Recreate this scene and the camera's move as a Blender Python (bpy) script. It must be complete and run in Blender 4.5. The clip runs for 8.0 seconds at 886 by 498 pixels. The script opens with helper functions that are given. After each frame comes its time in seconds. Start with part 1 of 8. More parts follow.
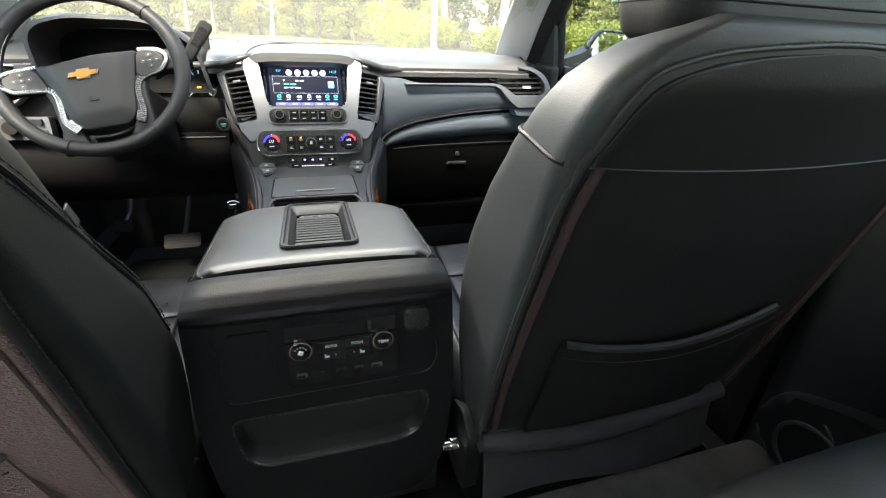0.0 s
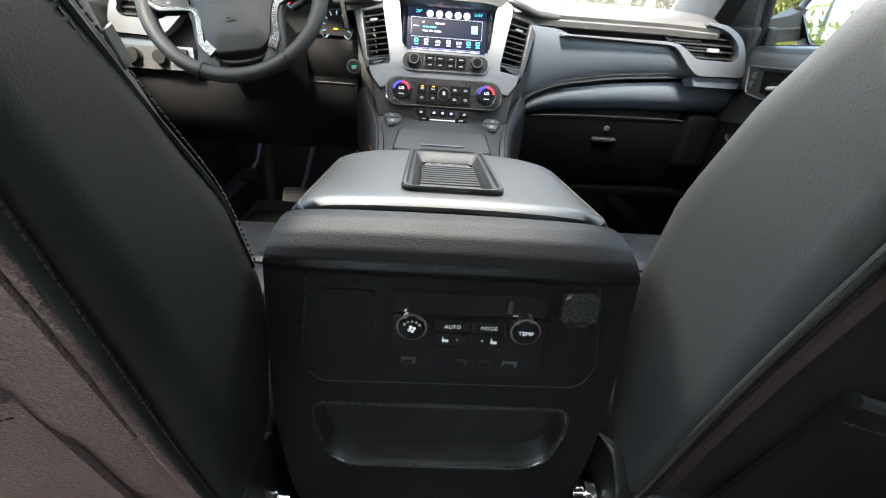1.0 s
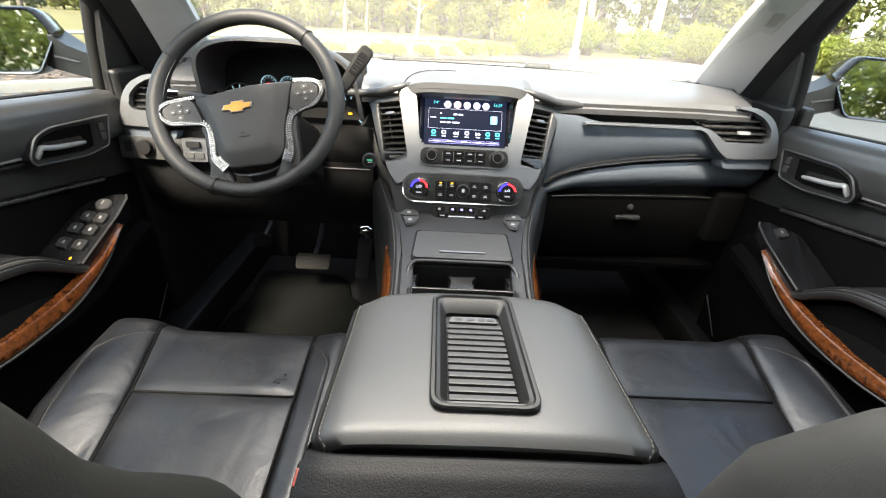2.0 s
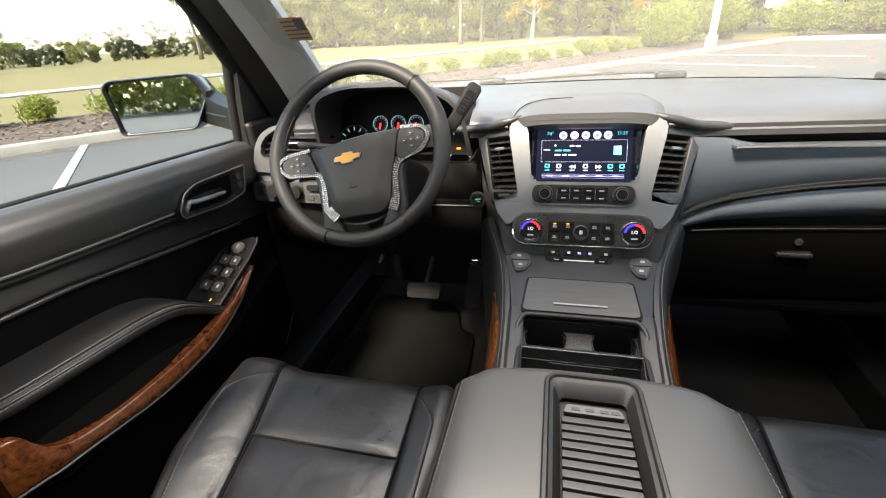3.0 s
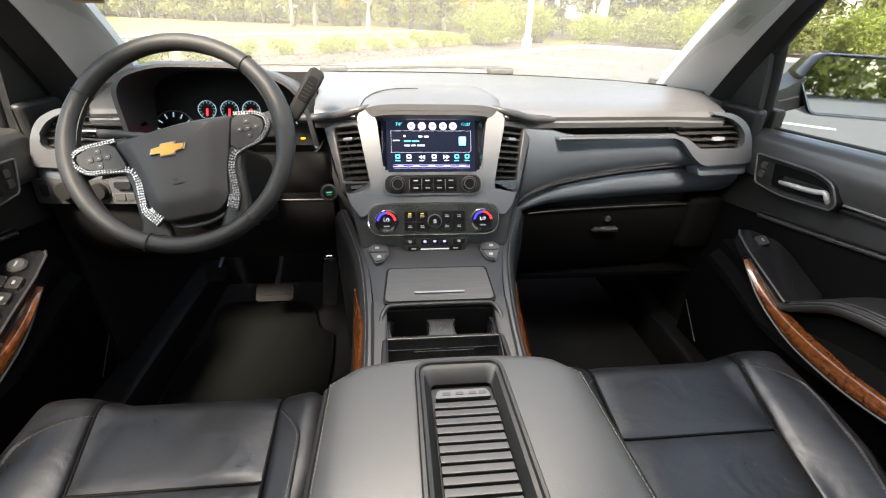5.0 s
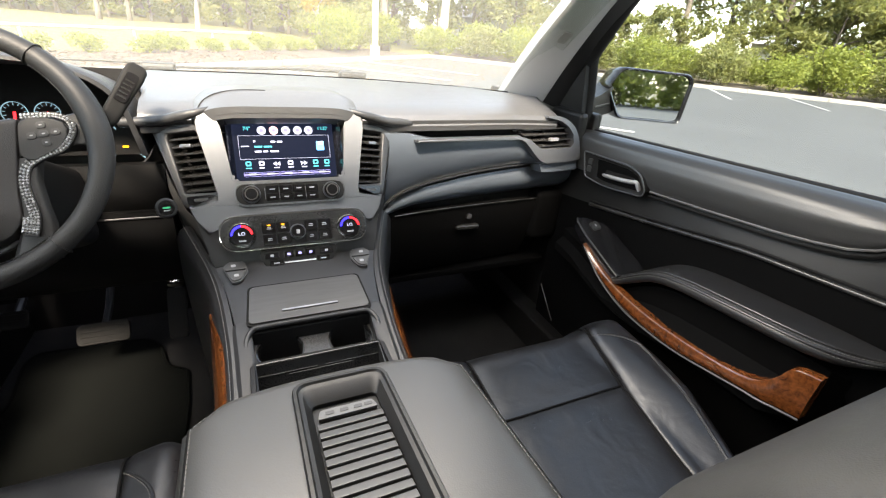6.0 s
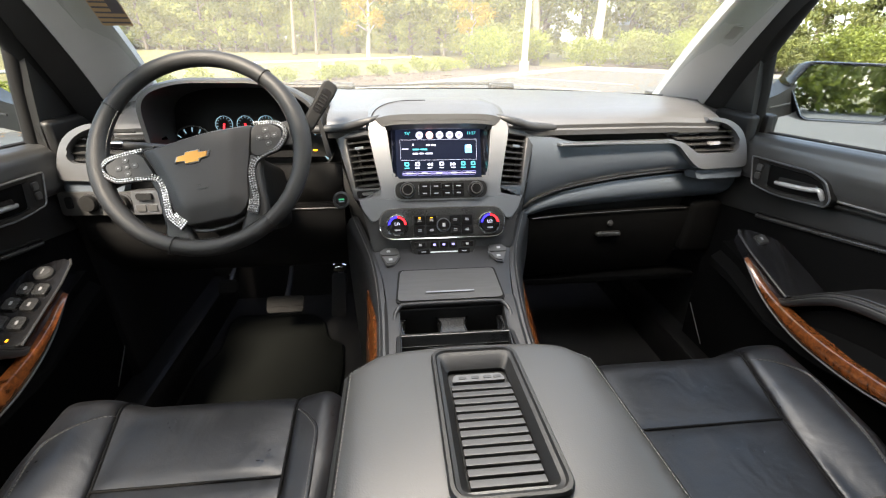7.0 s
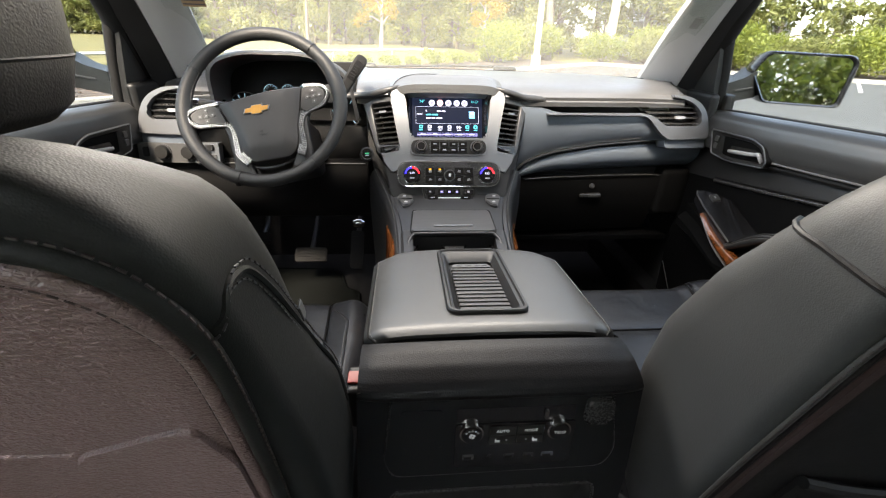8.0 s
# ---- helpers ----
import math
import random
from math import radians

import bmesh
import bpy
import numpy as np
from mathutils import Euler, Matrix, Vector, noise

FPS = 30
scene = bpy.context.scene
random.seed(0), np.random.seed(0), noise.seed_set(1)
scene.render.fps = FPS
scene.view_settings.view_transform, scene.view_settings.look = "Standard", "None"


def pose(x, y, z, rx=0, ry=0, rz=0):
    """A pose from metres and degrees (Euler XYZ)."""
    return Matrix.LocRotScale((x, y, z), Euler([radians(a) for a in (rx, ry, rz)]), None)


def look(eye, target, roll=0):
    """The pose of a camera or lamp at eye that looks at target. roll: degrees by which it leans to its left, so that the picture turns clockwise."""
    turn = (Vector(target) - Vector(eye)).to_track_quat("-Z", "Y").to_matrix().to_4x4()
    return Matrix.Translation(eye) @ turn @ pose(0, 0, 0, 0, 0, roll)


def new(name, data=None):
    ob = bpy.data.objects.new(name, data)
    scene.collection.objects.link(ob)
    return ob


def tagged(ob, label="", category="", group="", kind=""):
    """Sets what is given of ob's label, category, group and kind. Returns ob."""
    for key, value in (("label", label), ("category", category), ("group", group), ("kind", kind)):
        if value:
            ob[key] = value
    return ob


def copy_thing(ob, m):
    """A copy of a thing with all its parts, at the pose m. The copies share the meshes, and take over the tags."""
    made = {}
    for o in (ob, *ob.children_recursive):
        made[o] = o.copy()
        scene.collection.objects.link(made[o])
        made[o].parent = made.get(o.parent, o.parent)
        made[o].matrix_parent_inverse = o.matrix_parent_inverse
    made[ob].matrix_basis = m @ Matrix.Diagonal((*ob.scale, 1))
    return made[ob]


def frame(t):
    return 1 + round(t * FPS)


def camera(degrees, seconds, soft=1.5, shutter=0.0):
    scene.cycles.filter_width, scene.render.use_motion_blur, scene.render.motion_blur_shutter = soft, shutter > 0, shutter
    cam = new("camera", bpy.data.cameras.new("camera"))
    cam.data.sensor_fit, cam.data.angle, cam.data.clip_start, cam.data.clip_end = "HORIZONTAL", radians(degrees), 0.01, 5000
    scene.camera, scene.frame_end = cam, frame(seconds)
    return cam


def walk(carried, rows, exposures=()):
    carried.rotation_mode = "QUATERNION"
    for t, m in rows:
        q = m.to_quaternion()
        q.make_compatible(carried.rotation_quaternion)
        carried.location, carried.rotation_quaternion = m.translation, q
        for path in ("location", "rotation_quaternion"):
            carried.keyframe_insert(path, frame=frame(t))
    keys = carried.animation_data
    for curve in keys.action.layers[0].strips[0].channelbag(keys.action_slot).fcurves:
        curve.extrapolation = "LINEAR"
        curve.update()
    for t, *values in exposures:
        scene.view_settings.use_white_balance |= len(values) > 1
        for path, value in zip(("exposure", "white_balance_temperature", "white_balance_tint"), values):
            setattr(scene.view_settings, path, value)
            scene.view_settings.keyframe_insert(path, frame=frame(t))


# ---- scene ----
cam = camera(90.9, 8.0, 1.2)
PATH = [
    (0, (0.001, -1.21, 0.932), (0.536, 0.494, 0.033), 2.8),
    (0.5, (-0.011, -1.136, 0.854), (0.217, 0.621, -0.075), 5.0),
    (1, (-0.03, -1.061, 0.81), (0.064, 0.699, -0.135), 4.5),
    (1.5, (-0.055, -0.995, 0.895), (0.012, 0.768, -0.047), 3.9),
    (1.7, (-0.062, -0.967, 0.938), (-0.003, 0.8, 0.003), 3.7),
    (2.8, (-0.055, -0.838, 1.017), (-0.277, 0.929, 0.107), -1.8),
    (3, (-0.061, -0.829, 1.023), (-0.528, 0.895, 0.123), -4.0),
    (3.5, (-0.073, -0.832, 1.021), (-0.901, 0.755, 0.129), -7.3),
    (4, (-0.074, -0.82, 1.016), (-0.753, 0.81, 0.077), -5.5),
    (4.5, (-0.075, -0.81, 1.018), (-0.333, 0.916, 0.039), -1.1),
    (5, (-0.072, -0.813, 1.02), (0.126, 0.935, 0.069), 1.7),
    (5.2, (-0.07, -0.812, 1.017), (0.332, 0.912, 0.085), 3.1),
    (6.3, (-0.076, -0.801, 1.01), (0.722, 0.801, 0.116), 5.3),
    (6.5, (-0.074, -0.81, 1.008), (0.574, 0.865, 0.127), 3.7),
    (7, (-0.091, -0.856, 1.0), (0.101, 0.937, 0.134), 0.5),
    (7.5, (-0.096, -0.961, 0.989), (-0.062, 0.84, 0.121), -0.0),
    (8, (-0.109, -1.101, 0.98), (0.051, 0.683, 0.09), 1.7),
]
EXPOSURE = [(0.0, 4.1, 7400, 8), (1.0, 4.4, 7150, 10), (1.5, 4.35, 7400, 10), (3.0, 3.62, 7850, 14), (3.6, 3.58, 7850, 14), (5.0, 3.88, 7800, 14), (7.0, 3.8, 7700, 13), (7.5, 3.82, 7650, 13), (8.0, 3.86, 7700, 14)]
walk(cam, [(t, look(eye, target, roll)) for t, eye, target, roll in PATH], EXPOSURE)

# ---- sky and sun ----
world = bpy.data.worlds.new("sky")
scene.world = world
world.use_nodes = True
wn = world.node_tree.nodes
sky = wn.new("ShaderNodeTexSky")
sky.sky_type, sky.sun_disc = "NISHITA", False
SUN_HIGH, SUN_ROUND = 52.0, 200.0
sky.sun_elevation, sky.sun_rotation = radians(SUN_HIGH), radians(SUN_ROUND)
sky.air_density, sky.dust_density, sky.ozone_density = 1.0, 1.6, 1.2
wl = world.node_tree.links
way, cloud, mask, grey, veil, base = (wn.new("ShaderNode" + k) for k in ("TexCoord", "TexNoise", "ValToRGB", "RGBToBW", "Mix", "Mix"))
veil.data_type, base.data_type, base.blend_type = "RGBA", "RGBA", "MULTIPLY"
base.inputs[0].default_value = 1.0
base.inputs[7].default_value = (0.56, 0.60, 0.66, 1)     # grey undersides of the clouds
cloud.inputs["Scale"].default_value, cloud.inputs["Detail"].default_value, cloud.inputs["Distortion"].default_value = 4.5, 7.0, 0.6
mask.color_ramp.elements[0].position, mask.color_ramp.elements[1].position = 0.42, 0.60
wl.new(way.outputs["Generated"], cloud.inputs["Vector"])
wl.new(cloud.outputs["Fac"], mask.inputs["Fac"])
wl.new(sky.outputs[0], grey.inputs[0])
wl.new(mask.outputs["Color"], veil.inputs[0])
wl.new(sky.outputs[0], veil.inputs[6])
wl.new(grey.outputs[0], base.inputs[6])
wl.new(base.outputs[2], veil.inputs[7])
wl.new(veil.outputs[2], wn["Background"].inputs["Color"])
wn["Background"].inputs["Strength"].default_value = 0.12
sun = new("sun", bpy.data.lights.new("sun", "SUN"))
sun.data.energy, sun.data.angle, sun.data.color = 1.3, radians(12), (1.0, 0.95, 0.87)
sun.matrix_world = look((0, 0, 30), (-30 * math.sin(radians(SUN_ROUND)) / math.tan(radians(SUN_HIGH)), -30 * math.cos(radians(SUN_ROUND)) / math.tan(radians(SUN_HIGH)), 0))


def window_fill(name, centre, aim, w, h, watts, tint=(0.84, 0.93, 1.0)):
    """An added fill lamp at a window's opening, on top of the sky's own light."""
    lamp = new(name, bpy.data.lights.new(name, "AREA"))
    lamp.data.shape, lamp.data.size, lamp.data.size_y, lamp.data.energy, lamp.data.color = "RECTANGLE", w, h, watts, tint
    lamp.matrix_world = look(centre, aim)


for s in (-1, 1):
    window_fill("rear_door_window_light", (s * 0.80, -1.31, 1.10), (s * 0.1, -0.45, 0.72), 0.70, 0.46, 0.09 if s < 0 else 0.11)
    window_fill("quarter_window_light", (s * 0.80, -2.27, 1.10), (0, -1.5, 0.75), 0.85, 0.46, 0.07 if s < 0 else 0.06)
window_fill("rear_window_light", (0, -2.83, 1.20), (0, -1.0, 0.75), 1.2, 0.40, 0.13)
window_fill("windshield_light", (-0.12, -0.13, 1.275), (0.05, -1.0, 0.98), 0.95, 0.20, 1.5, (1.0, 0.99, 0.97))

# ---- small builders ----
ORG = {}
SIDE = [1]
SHIFT = [0.0, 0.0]


def thing(name, at, label, category, group="", kind=""):
    """An Empty at a thing's base, which its parts hang under."""
    at = (at[0] * SIDE[0] + SHIFT[0], at[1] + SHIFT[1], at[2])
    ob = new(name)
    ob.empty_display_size = 0.05
    ob.location = at
    ORG[ob.name] = Vector(at)
    return tagged(ob, label, category, group, kind)


def part(name, bm, material, parent=None, label="", sharp=38, at=(0, 0, 0)):
    """Links a bmesh, built in world places, as one mesh under a thing or a part."""
    origin = ORG[parent.name] if parent else Vector((at[0] * SIDE[0] + SHIFT[0], at[1] + SHIFT[1], at[2]))
    if SIDE[0] < 0:
        bm.transform(Matrix.Diagonal((-1, 1, 1, 1)))
    bm.transform(Matrix.Translation(Vector((SHIFT[0], SHIFT[1], 0)) - origin))
    bmesh.ops.recalc_face_normals(bm, faces=bm.faces)
    me = bpy.data.meshes.new(name)
    bm.to_mesh(me)
    bm.free()
    me.materials.append(material)
    me.polygons.foreach_set("use_smooth", [True] * len(me.polygons))
    me.set_sharp_from_angle(angle=radians(sharp))
    ob = new(name, me)
    if len(me.polygons) < 6000:
        ob.modifiers.new("flat_faces", "WEIGHTED_NORMAL").keep_sharp = True
    if parent:
        ob.parent = parent
    else:
        ob.location = origin
    ORG[ob.name] = origin
    if label:
        ob["label"] = label
    return ob


def solo(name, bm, material, label, category, at=(0, 0, 0), kind="", group="", sharp=38):
    """A thing that is one mesh."""
    return tagged(part(name, bm, material, None, "", sharp, at), label, category, group, kind)


def B():
    return bmesh.new()


def rbox(c, s, r=0.003, seg=2, rot=None, bm=None):
    """A box with rounded edges: centre, size, edge radius, turn in degrees."""
    bm = bm or B()
    m = pose(*c, *(rot or (0, 0, 0))) @ Matrix.Diagonal((*s, 1))
    made = bmesh.ops.create_cube(bm, size=1, matrix=m)["verts"]
    if r > 0:
        edges = list({e for v in made for e in v.link_edges})
        bmesh.ops.bevel(bm, geom=edges, offset=min(r, min(s) * 0.45), segments=seg, profile=0.5, affect="EDGES")
    return bm


def prism(pts, d0, d1, m=None, r=0.0, seg=2, bm=None):
    """A flat outline (x, y), extruded from d0 to d1 along the local z of m, its rims rounded."""
    bm = bm or B()
    m = m or Matrix()
    lo = [bm.verts.new(m @ Vector((x, y, d0))) for x, y in pts]
    hi = [bm.verts.new(m @ Vector((x, y, d1))) for x, y in pts]
    bm.faces.new(lo[::-1])
    bm.faces.new(hi)
    n = len(pts)
    for i in range(n):
        bm.faces.new((lo[i], lo[(i + 1) % n], hi[(i + 1) % n], hi[i]))
    if r > 0:
        rim = [bm.edges.get((hi[i], hi[(i + 1) % n])) for i in range(n)]
        bmesh.ops.bevel(bm, geom=rim, offset=r, segments=seg, profile=0.5, affect="EDGES")
    return bm


def rounded(pts, r, n=4):
    """An outline with its corners rounded; r is one radius or one a corner."""
    out = []
    k = len(pts)
    for i in range(k):
        p, a, b = Vector(pts[i]), Vector(pts[i - 1]), Vector(pts[(i + 1) % k])
        rr = r[i] if isinstance(r, (list, tuple)) else r
        u, v = (a - p), (b - p)
        d = min(rr, u.length * 0.48, v.length * 0.48)
        if d < 1e-5:
            out.append(tuple(p))
            continue
        s, e = p + u.normalized() * d, p + v.normalized() * d
        for j in range(n + 1):
            t = j / n
            out.append(tuple(s * (1 - t) ** 2 + p * 2 * t * (1 - t) + e * t * t))
    return out


def rect(w, h, r, n=4, cx=0.0, cy=0.0):
    return rounded([(cx - w / 2, cy - h / 2), (cx + w / 2, cy - h / 2), (cx + w / 2, cy + h / 2), (cx - w / 2, cy + h / 2)], r, n)


def ringplate(outer, inner, d0, d1, m=None, bm=None):
    """A frame: two outlines with the same number of points, extruded."""
    bm = bm or B()
    m = m or Matrix()
    rows = [[bm.verts.new(m @ Vector((x, y, d))) for x, y in o] for o, d in ((outer, d0), (outer, d1), (inner, d1), (inner, d0))]
    n = len(outer)
    for a in range(4):
        p, q = rows[a], rows[(a + 1) % 4]
        for i in range(n):
            bm.faces.new((p[i], p[(i + 1) % n], q[(i + 1) % n], q[i]))
    return bm


def loft(rings, cap=True, closed=True, bm=None):
    bm = bm or B()
    rows = [[bm.verts.new(Vector(p)) for p in r] for r in rings]
    n = len(rows[0])
    for a, b in zip(rows, rows[1:]):
        for i in range(n if closed else n - 1):
            bm.faces.new((a[i], a[(i + 1) % n], b[(i + 1) % n], b[i]))
    if cap and closed:
        bm.faces.new(rows[0][::-1])
        bm.faces.new(rows[-1])
    return bm


def curve(pts, n=6, closed=False):
    """A smooth line through points."""
    p = [Vector(q) for q in pts]
    k = len(p)
    out = []
    for i in range(k if closed else k - 1):
        if closed:
            a, b, c, d = p[i - 1], p[i], p[(i + 1) % k], p[(i + 2) % k]
        else:
            a, b, c, d = p[max(i - 1, 0)], p[i], p[i + 1], p[min(i + 2, k - 1)]
        for j in range(n):
            t = j / n
            out.append(0.5 * (2 * b + (c - a) * t + (2 * a - 5 * b + 4 * c - d) * t * t + (3 * b - a - 3 * c + d) * t**3))
    if not closed:
        out.append(p[-1])
    return out


def tube(path, r, n=8, closed=False, bm=None, flat=1.0):
    """A round bar along a path; r is one radius or one a point."""
    bm = bm or B()
    path = [Vector(p) for p in path]
    k = len(path)
    tang = []
    for i in range(k):
        a = path[i - 1] if (i or closed) else path[0]
        b = path[(i + 1) % k] if (i < k - 1 or closed) else path[-1]
        tang.append((b - a).normalized())
    nor = tang[0].orthogonal().normalized()
    rows = []
    for i in range(k):
        nor = (nor - tang[i] * nor.dot(tang[i])).normalized()
        bi = tang[i].cross(nor)
        rr = r[i] if isinstance(r, (list, tuple)) else r
        rows.append([bm.verts.new(path[i] + (nor * math.cos(2 * math.pi * j / n) + bi * flat * math.sin(2 * math.pi * j / n)) * rr) for j in range(n)])
    pairs = list(zip(rows, rows[1:])) + ([(rows[-1], rows[0])] if closed else [])
    for a, b in pairs:
        for j in range(n):
            bm.faces.new((a[j], a[(j + 1) % n], b[(j + 1) % n], b[j]))
    if not closed:
        bm.faces.new(rows[0][::-1])
        bm.faces.new(rows[-1])
    return bm


def revolve(profile, n=32, m=None, bm=None):
    """(radius, height) turned round the local z of m."""
    bm = bm or B()
    m = m or Matrix()
    rows = []
    for r, z in profile:
        rows.append([bm.verts.new(m @ Vector((r * math.cos(2 * math.pi * j / n), r * math.sin(2 * math.pi * j / n), z))) for j in range(n)])
    for a, b in zip(rows, rows[1:]):
        for j in range(n):
            bm.faces.new((a[j], a[(j + 1) % n], b[(j + 1) % n], b[j]))
    bm.faces.new(rows[0][::-1])
    bm.faces.new(rows[-1])
    return bm


def slab(f, nu, nv, drop, bm=None):
    """A surface f(u, v), with u and v from 0 to 1, made solid by a copy moved by drop."""
    bm = bm or B()
    drop = Vector(drop)
    top = [[bm.verts.new(Vector(f(i / nu, j / nv))) for j in range(nv + 1)] for i in range(nu + 1)]
    low = [[bm.verts.new(v.co + drop) for v in row] for row in top]
    for i in range(nu):
        for j in range(nv):
            bm.faces.new((top[i][j], top[i + 1][j], top[i + 1][j + 1], top[i][j + 1]))
            bm.faces.new((low[i][j], low[i][j + 1], low[i + 1][j + 1], low[i + 1][j]))
    for i in range(nu):
        for j, s in ((0, 1), (nv, -1)):
            q = (top[i][j], low[i][j], low[i + 1][j], top[i + 1][j])
            bm.faces.new(q[::s])
    for j in range(nv):
        for i, s in ((0, -1), (nu, 1)):
            q = (top[i][j], low[i][j], low[i][j + 1], top[i][j + 1])
            bm.faces.new(q[::s])
    return bm


def spaced(path, pitch):
    """Points at even steps along a path, with the way there."""
    path = [Vector(p) for p in path]
    out, left = [], 0.0
    for a, b in zip(path, path[1:]):
        d = (b - a).length
        if d < 1e-7:
            continue
        w = (b - a) / d
        s = left
        while s < d:
            out.append((a + w * s, w))
            s += pitch
        left = s - d
    return out


def stitches(path, pitch=0.006, r=0.0008, bm=None):
    """Thread: a row of short raised dashes."""
    bm = bm or B()
    for p, w in spaced(path, pitch):
        n = w.orthogonal().normalized()
        b = w.cross(n)
        h = w * pitch * 0.33
        ends = [[bm.verts.new(p + e + q * r) for q in (n, b, -n, -b)] for e in (-h, h)]
        for j in range(4):
            bm.faces.new((ends[0][j], ends[0][(j + 1) % 4], ends[1][(j + 1) % 4], ends[1][j]))
        bm.faces.new(ends[0][::-1])
        bm.faces.new(ends[1])
    return bm


def basis(o, x, y):
    """A frame at o with its local x and y axes; local z is their cross product."""
    x, y = Vector(x).normalized(), Vector(y).normalized()
    z = x.cross(y).normalized()
    y = z.cross(x)
    m = Matrix((x, y, z)).transposed().to_4x4()
    m.translation = Vector(o)
    return m


def words(text, size, m, depth=0.0003):
    """Letters of the built-in font as a bmesh, centred in the local x y plane of m."""
    cu = bpy.data.curves.new("letters", "FONT")
    cu.body, cu.size, cu.align_x, cu.align_y, cu.extrude, cu.resolution_u = text, size, "CENTER", "CENTER", depth, 2
    ob = bpy.data.objects.new("letters", cu)
    me = bpy.data.meshes.new_from_object(ob)
    bm = B()
    bm.from_mesh(me)
    bm.transform(m)
    bpy.data.objects.remove(ob)
    bpy.data.meshes.remove(me)
    bpy.data.curves.remove(cu)
    return bm


def mix(a, b, t):
    return a + (b - a) * t


def lerp(table, x):
    """Linear reading of a short table of (x, value)."""
    if x <= table[0][0]:
        return table[0][1]
    for (a, p), (b, q) in zip(table, table[1:]):
        if x <= b:
            return p + (q - p) * (x - a) / (b - a)
    return table[-1][1]

# ---- materials ----
def surface(name, colour, rough=0.5, metal=0.0, second=None, big=6.0, fine=120.0, amount=0.35, bump=0.15, cell=0.0, cell_scale=700.0, coat=0.0, island=0.0, spec=0.5, stretch=(1, 1, 1), crease=0.0, crease_scale=14.0, crease_detail=1.2, depth=0.001, vary=0.07):
    """A plain surface with stains at one scale, grain at another and a fine relief. cell: how far the relief is made of small leather cells."""
    m = bpy.data.materials.new(name)
    m.use_nodes = True
    nt = m.node_tree
    N, L = nt.nodes, nt.links
    bs = N["Principled BSDF"]
    tc = N.new("ShaderNodeTexCoord")
    mp = N.new("ShaderNodeMapping")
    mp.inputs["Scale"].default_value = stretch
    L.new(tc.outputs["Object"], mp.inputs["Vector"])
    n1, n2 = N.new("ShaderNodeTexNoise"), N.new("ShaderNodeTexNoise")
    for n, s, d in ((n1, big, 4), (n2, fine, 6)):
        n.inputs["Scale"].default_value, n.inputs["Detail"].default_value = s, d
        L.new(mp.outputs["Vector"], n.inputs["Vector"])
    add = N.new("ShaderNodeMath")
    add.operation = "MULTIPLY_ADD"
    add.inputs[1].default_value = 0.55
    half = N.new("ShaderNodeMath")
    half.operation = "MULTIPLY"
    half.inputs[1].default_value = 0.45
    L.new(n2.outputs["Fac"], half.inputs[0])
    L.new(n1.outputs["Fac"], add.inputs[0])
    L.new(half.outputs[0], add.inputs[2])
    fac = add.outputs[0]
    if island:
        geo = N.new("ShaderNodeNewGeometry")
        mx = N.new("ShaderNodeMix")
        mx.inputs[0].default_value = island
        L.new(fac, mx.inputs[2])
        L.new(geo.outputs["Random Per Island"], mx.inputs[3])
        fac = mx.outputs[0]
    ramp = N.new("ShaderNodeValToRGB")
    c2 = second or tuple(c * (1 - amount) for c in colour)
    ramp.color_ramp.elements[0].position, ramp.color_ramp.elements[1].position = (0.3, 0.7) if not island else (0.1, 0.9)
    ramp.color_ramp.elements[0].color, ramp.color_ramp.elements[1].color = (*c2, 1), (*colour, 1)
    L.new(fac, ramp.inputs["Fac"])
    L.new(ramp.outputs["Color"], bs.inputs["Base Color"])
    rr = N.new("ShaderNodeMapRange")
    rr.inputs["From Min"].default_value, rr.inputs["From Max"].default_value = 0.3, 0.7
    rr.inputs["To Min"].default_value, rr.inputs["To Max"].default_value = max(0.02, rough - vary), min(1.0, rough + vary)
    L.new(add.outputs[0], rr.inputs["Value"])
    L.new(rr.outputs[0], bs.inputs["Roughness"])
    bs.inputs["Metallic"].default_value = metal
    bs.inputs["Specular IOR Level"].default_value = spec
    bs.inputs["Coat Weight"].default_value = coat
    bs.inputs["Coat Roughness"].default_value = 0.05
    if bump:
        bp = N.new("ShaderNodeBump")
        bp.inputs["Strength"].default_value, bp.inputs["Distance"].default_value = bump, depth
        if cell:
            vo = N.new("ShaderNodeTexVoronoi")
            vo.feature = "SMOOTH_F1"
            vo.inputs["Scale"].default_value = cell_scale
            L.new(mp.outputs["Vector"], vo.inputs["Vector"])
            mx2 = N.new("ShaderNodeMix")
            mx2.inputs[0].default_value = cell
            L.new(n2.outputs["Fac"], mx2.inputs[2])
            L.new(vo.outputs["Distance"], mx2.inputs[3])
            L.new(mx2.outputs[0], bp.inputs["Height"])
        else:
            L.new(n2.outputs["Fac"], bp.inputs["Height"])
        L.new(bp.outputs["Normal"], bs.inputs["Normal"])
        if crease:
            fold, big_bump = N.new("ShaderNodeTexNoise"), N.new("ShaderNodeBump")
            fold.inputs["Scale"].default_value, fold.inputs["Detail"].default_value, fold.inputs["Distortion"].default_value = crease_scale, crease_detail, 0.8
            big_bump.inputs["Strength"].default_value, big_bump.inputs["Distance"].default_value = crease, 0.006
            L.new(mp.outputs["Vector"], fold.inputs["Vector"])
            L.new(fold.outputs["Fac"], big_bump.inputs["Height"])
            L.new(big_bump.outputs["Normal"], bp.inputs["Normal"])
    return m


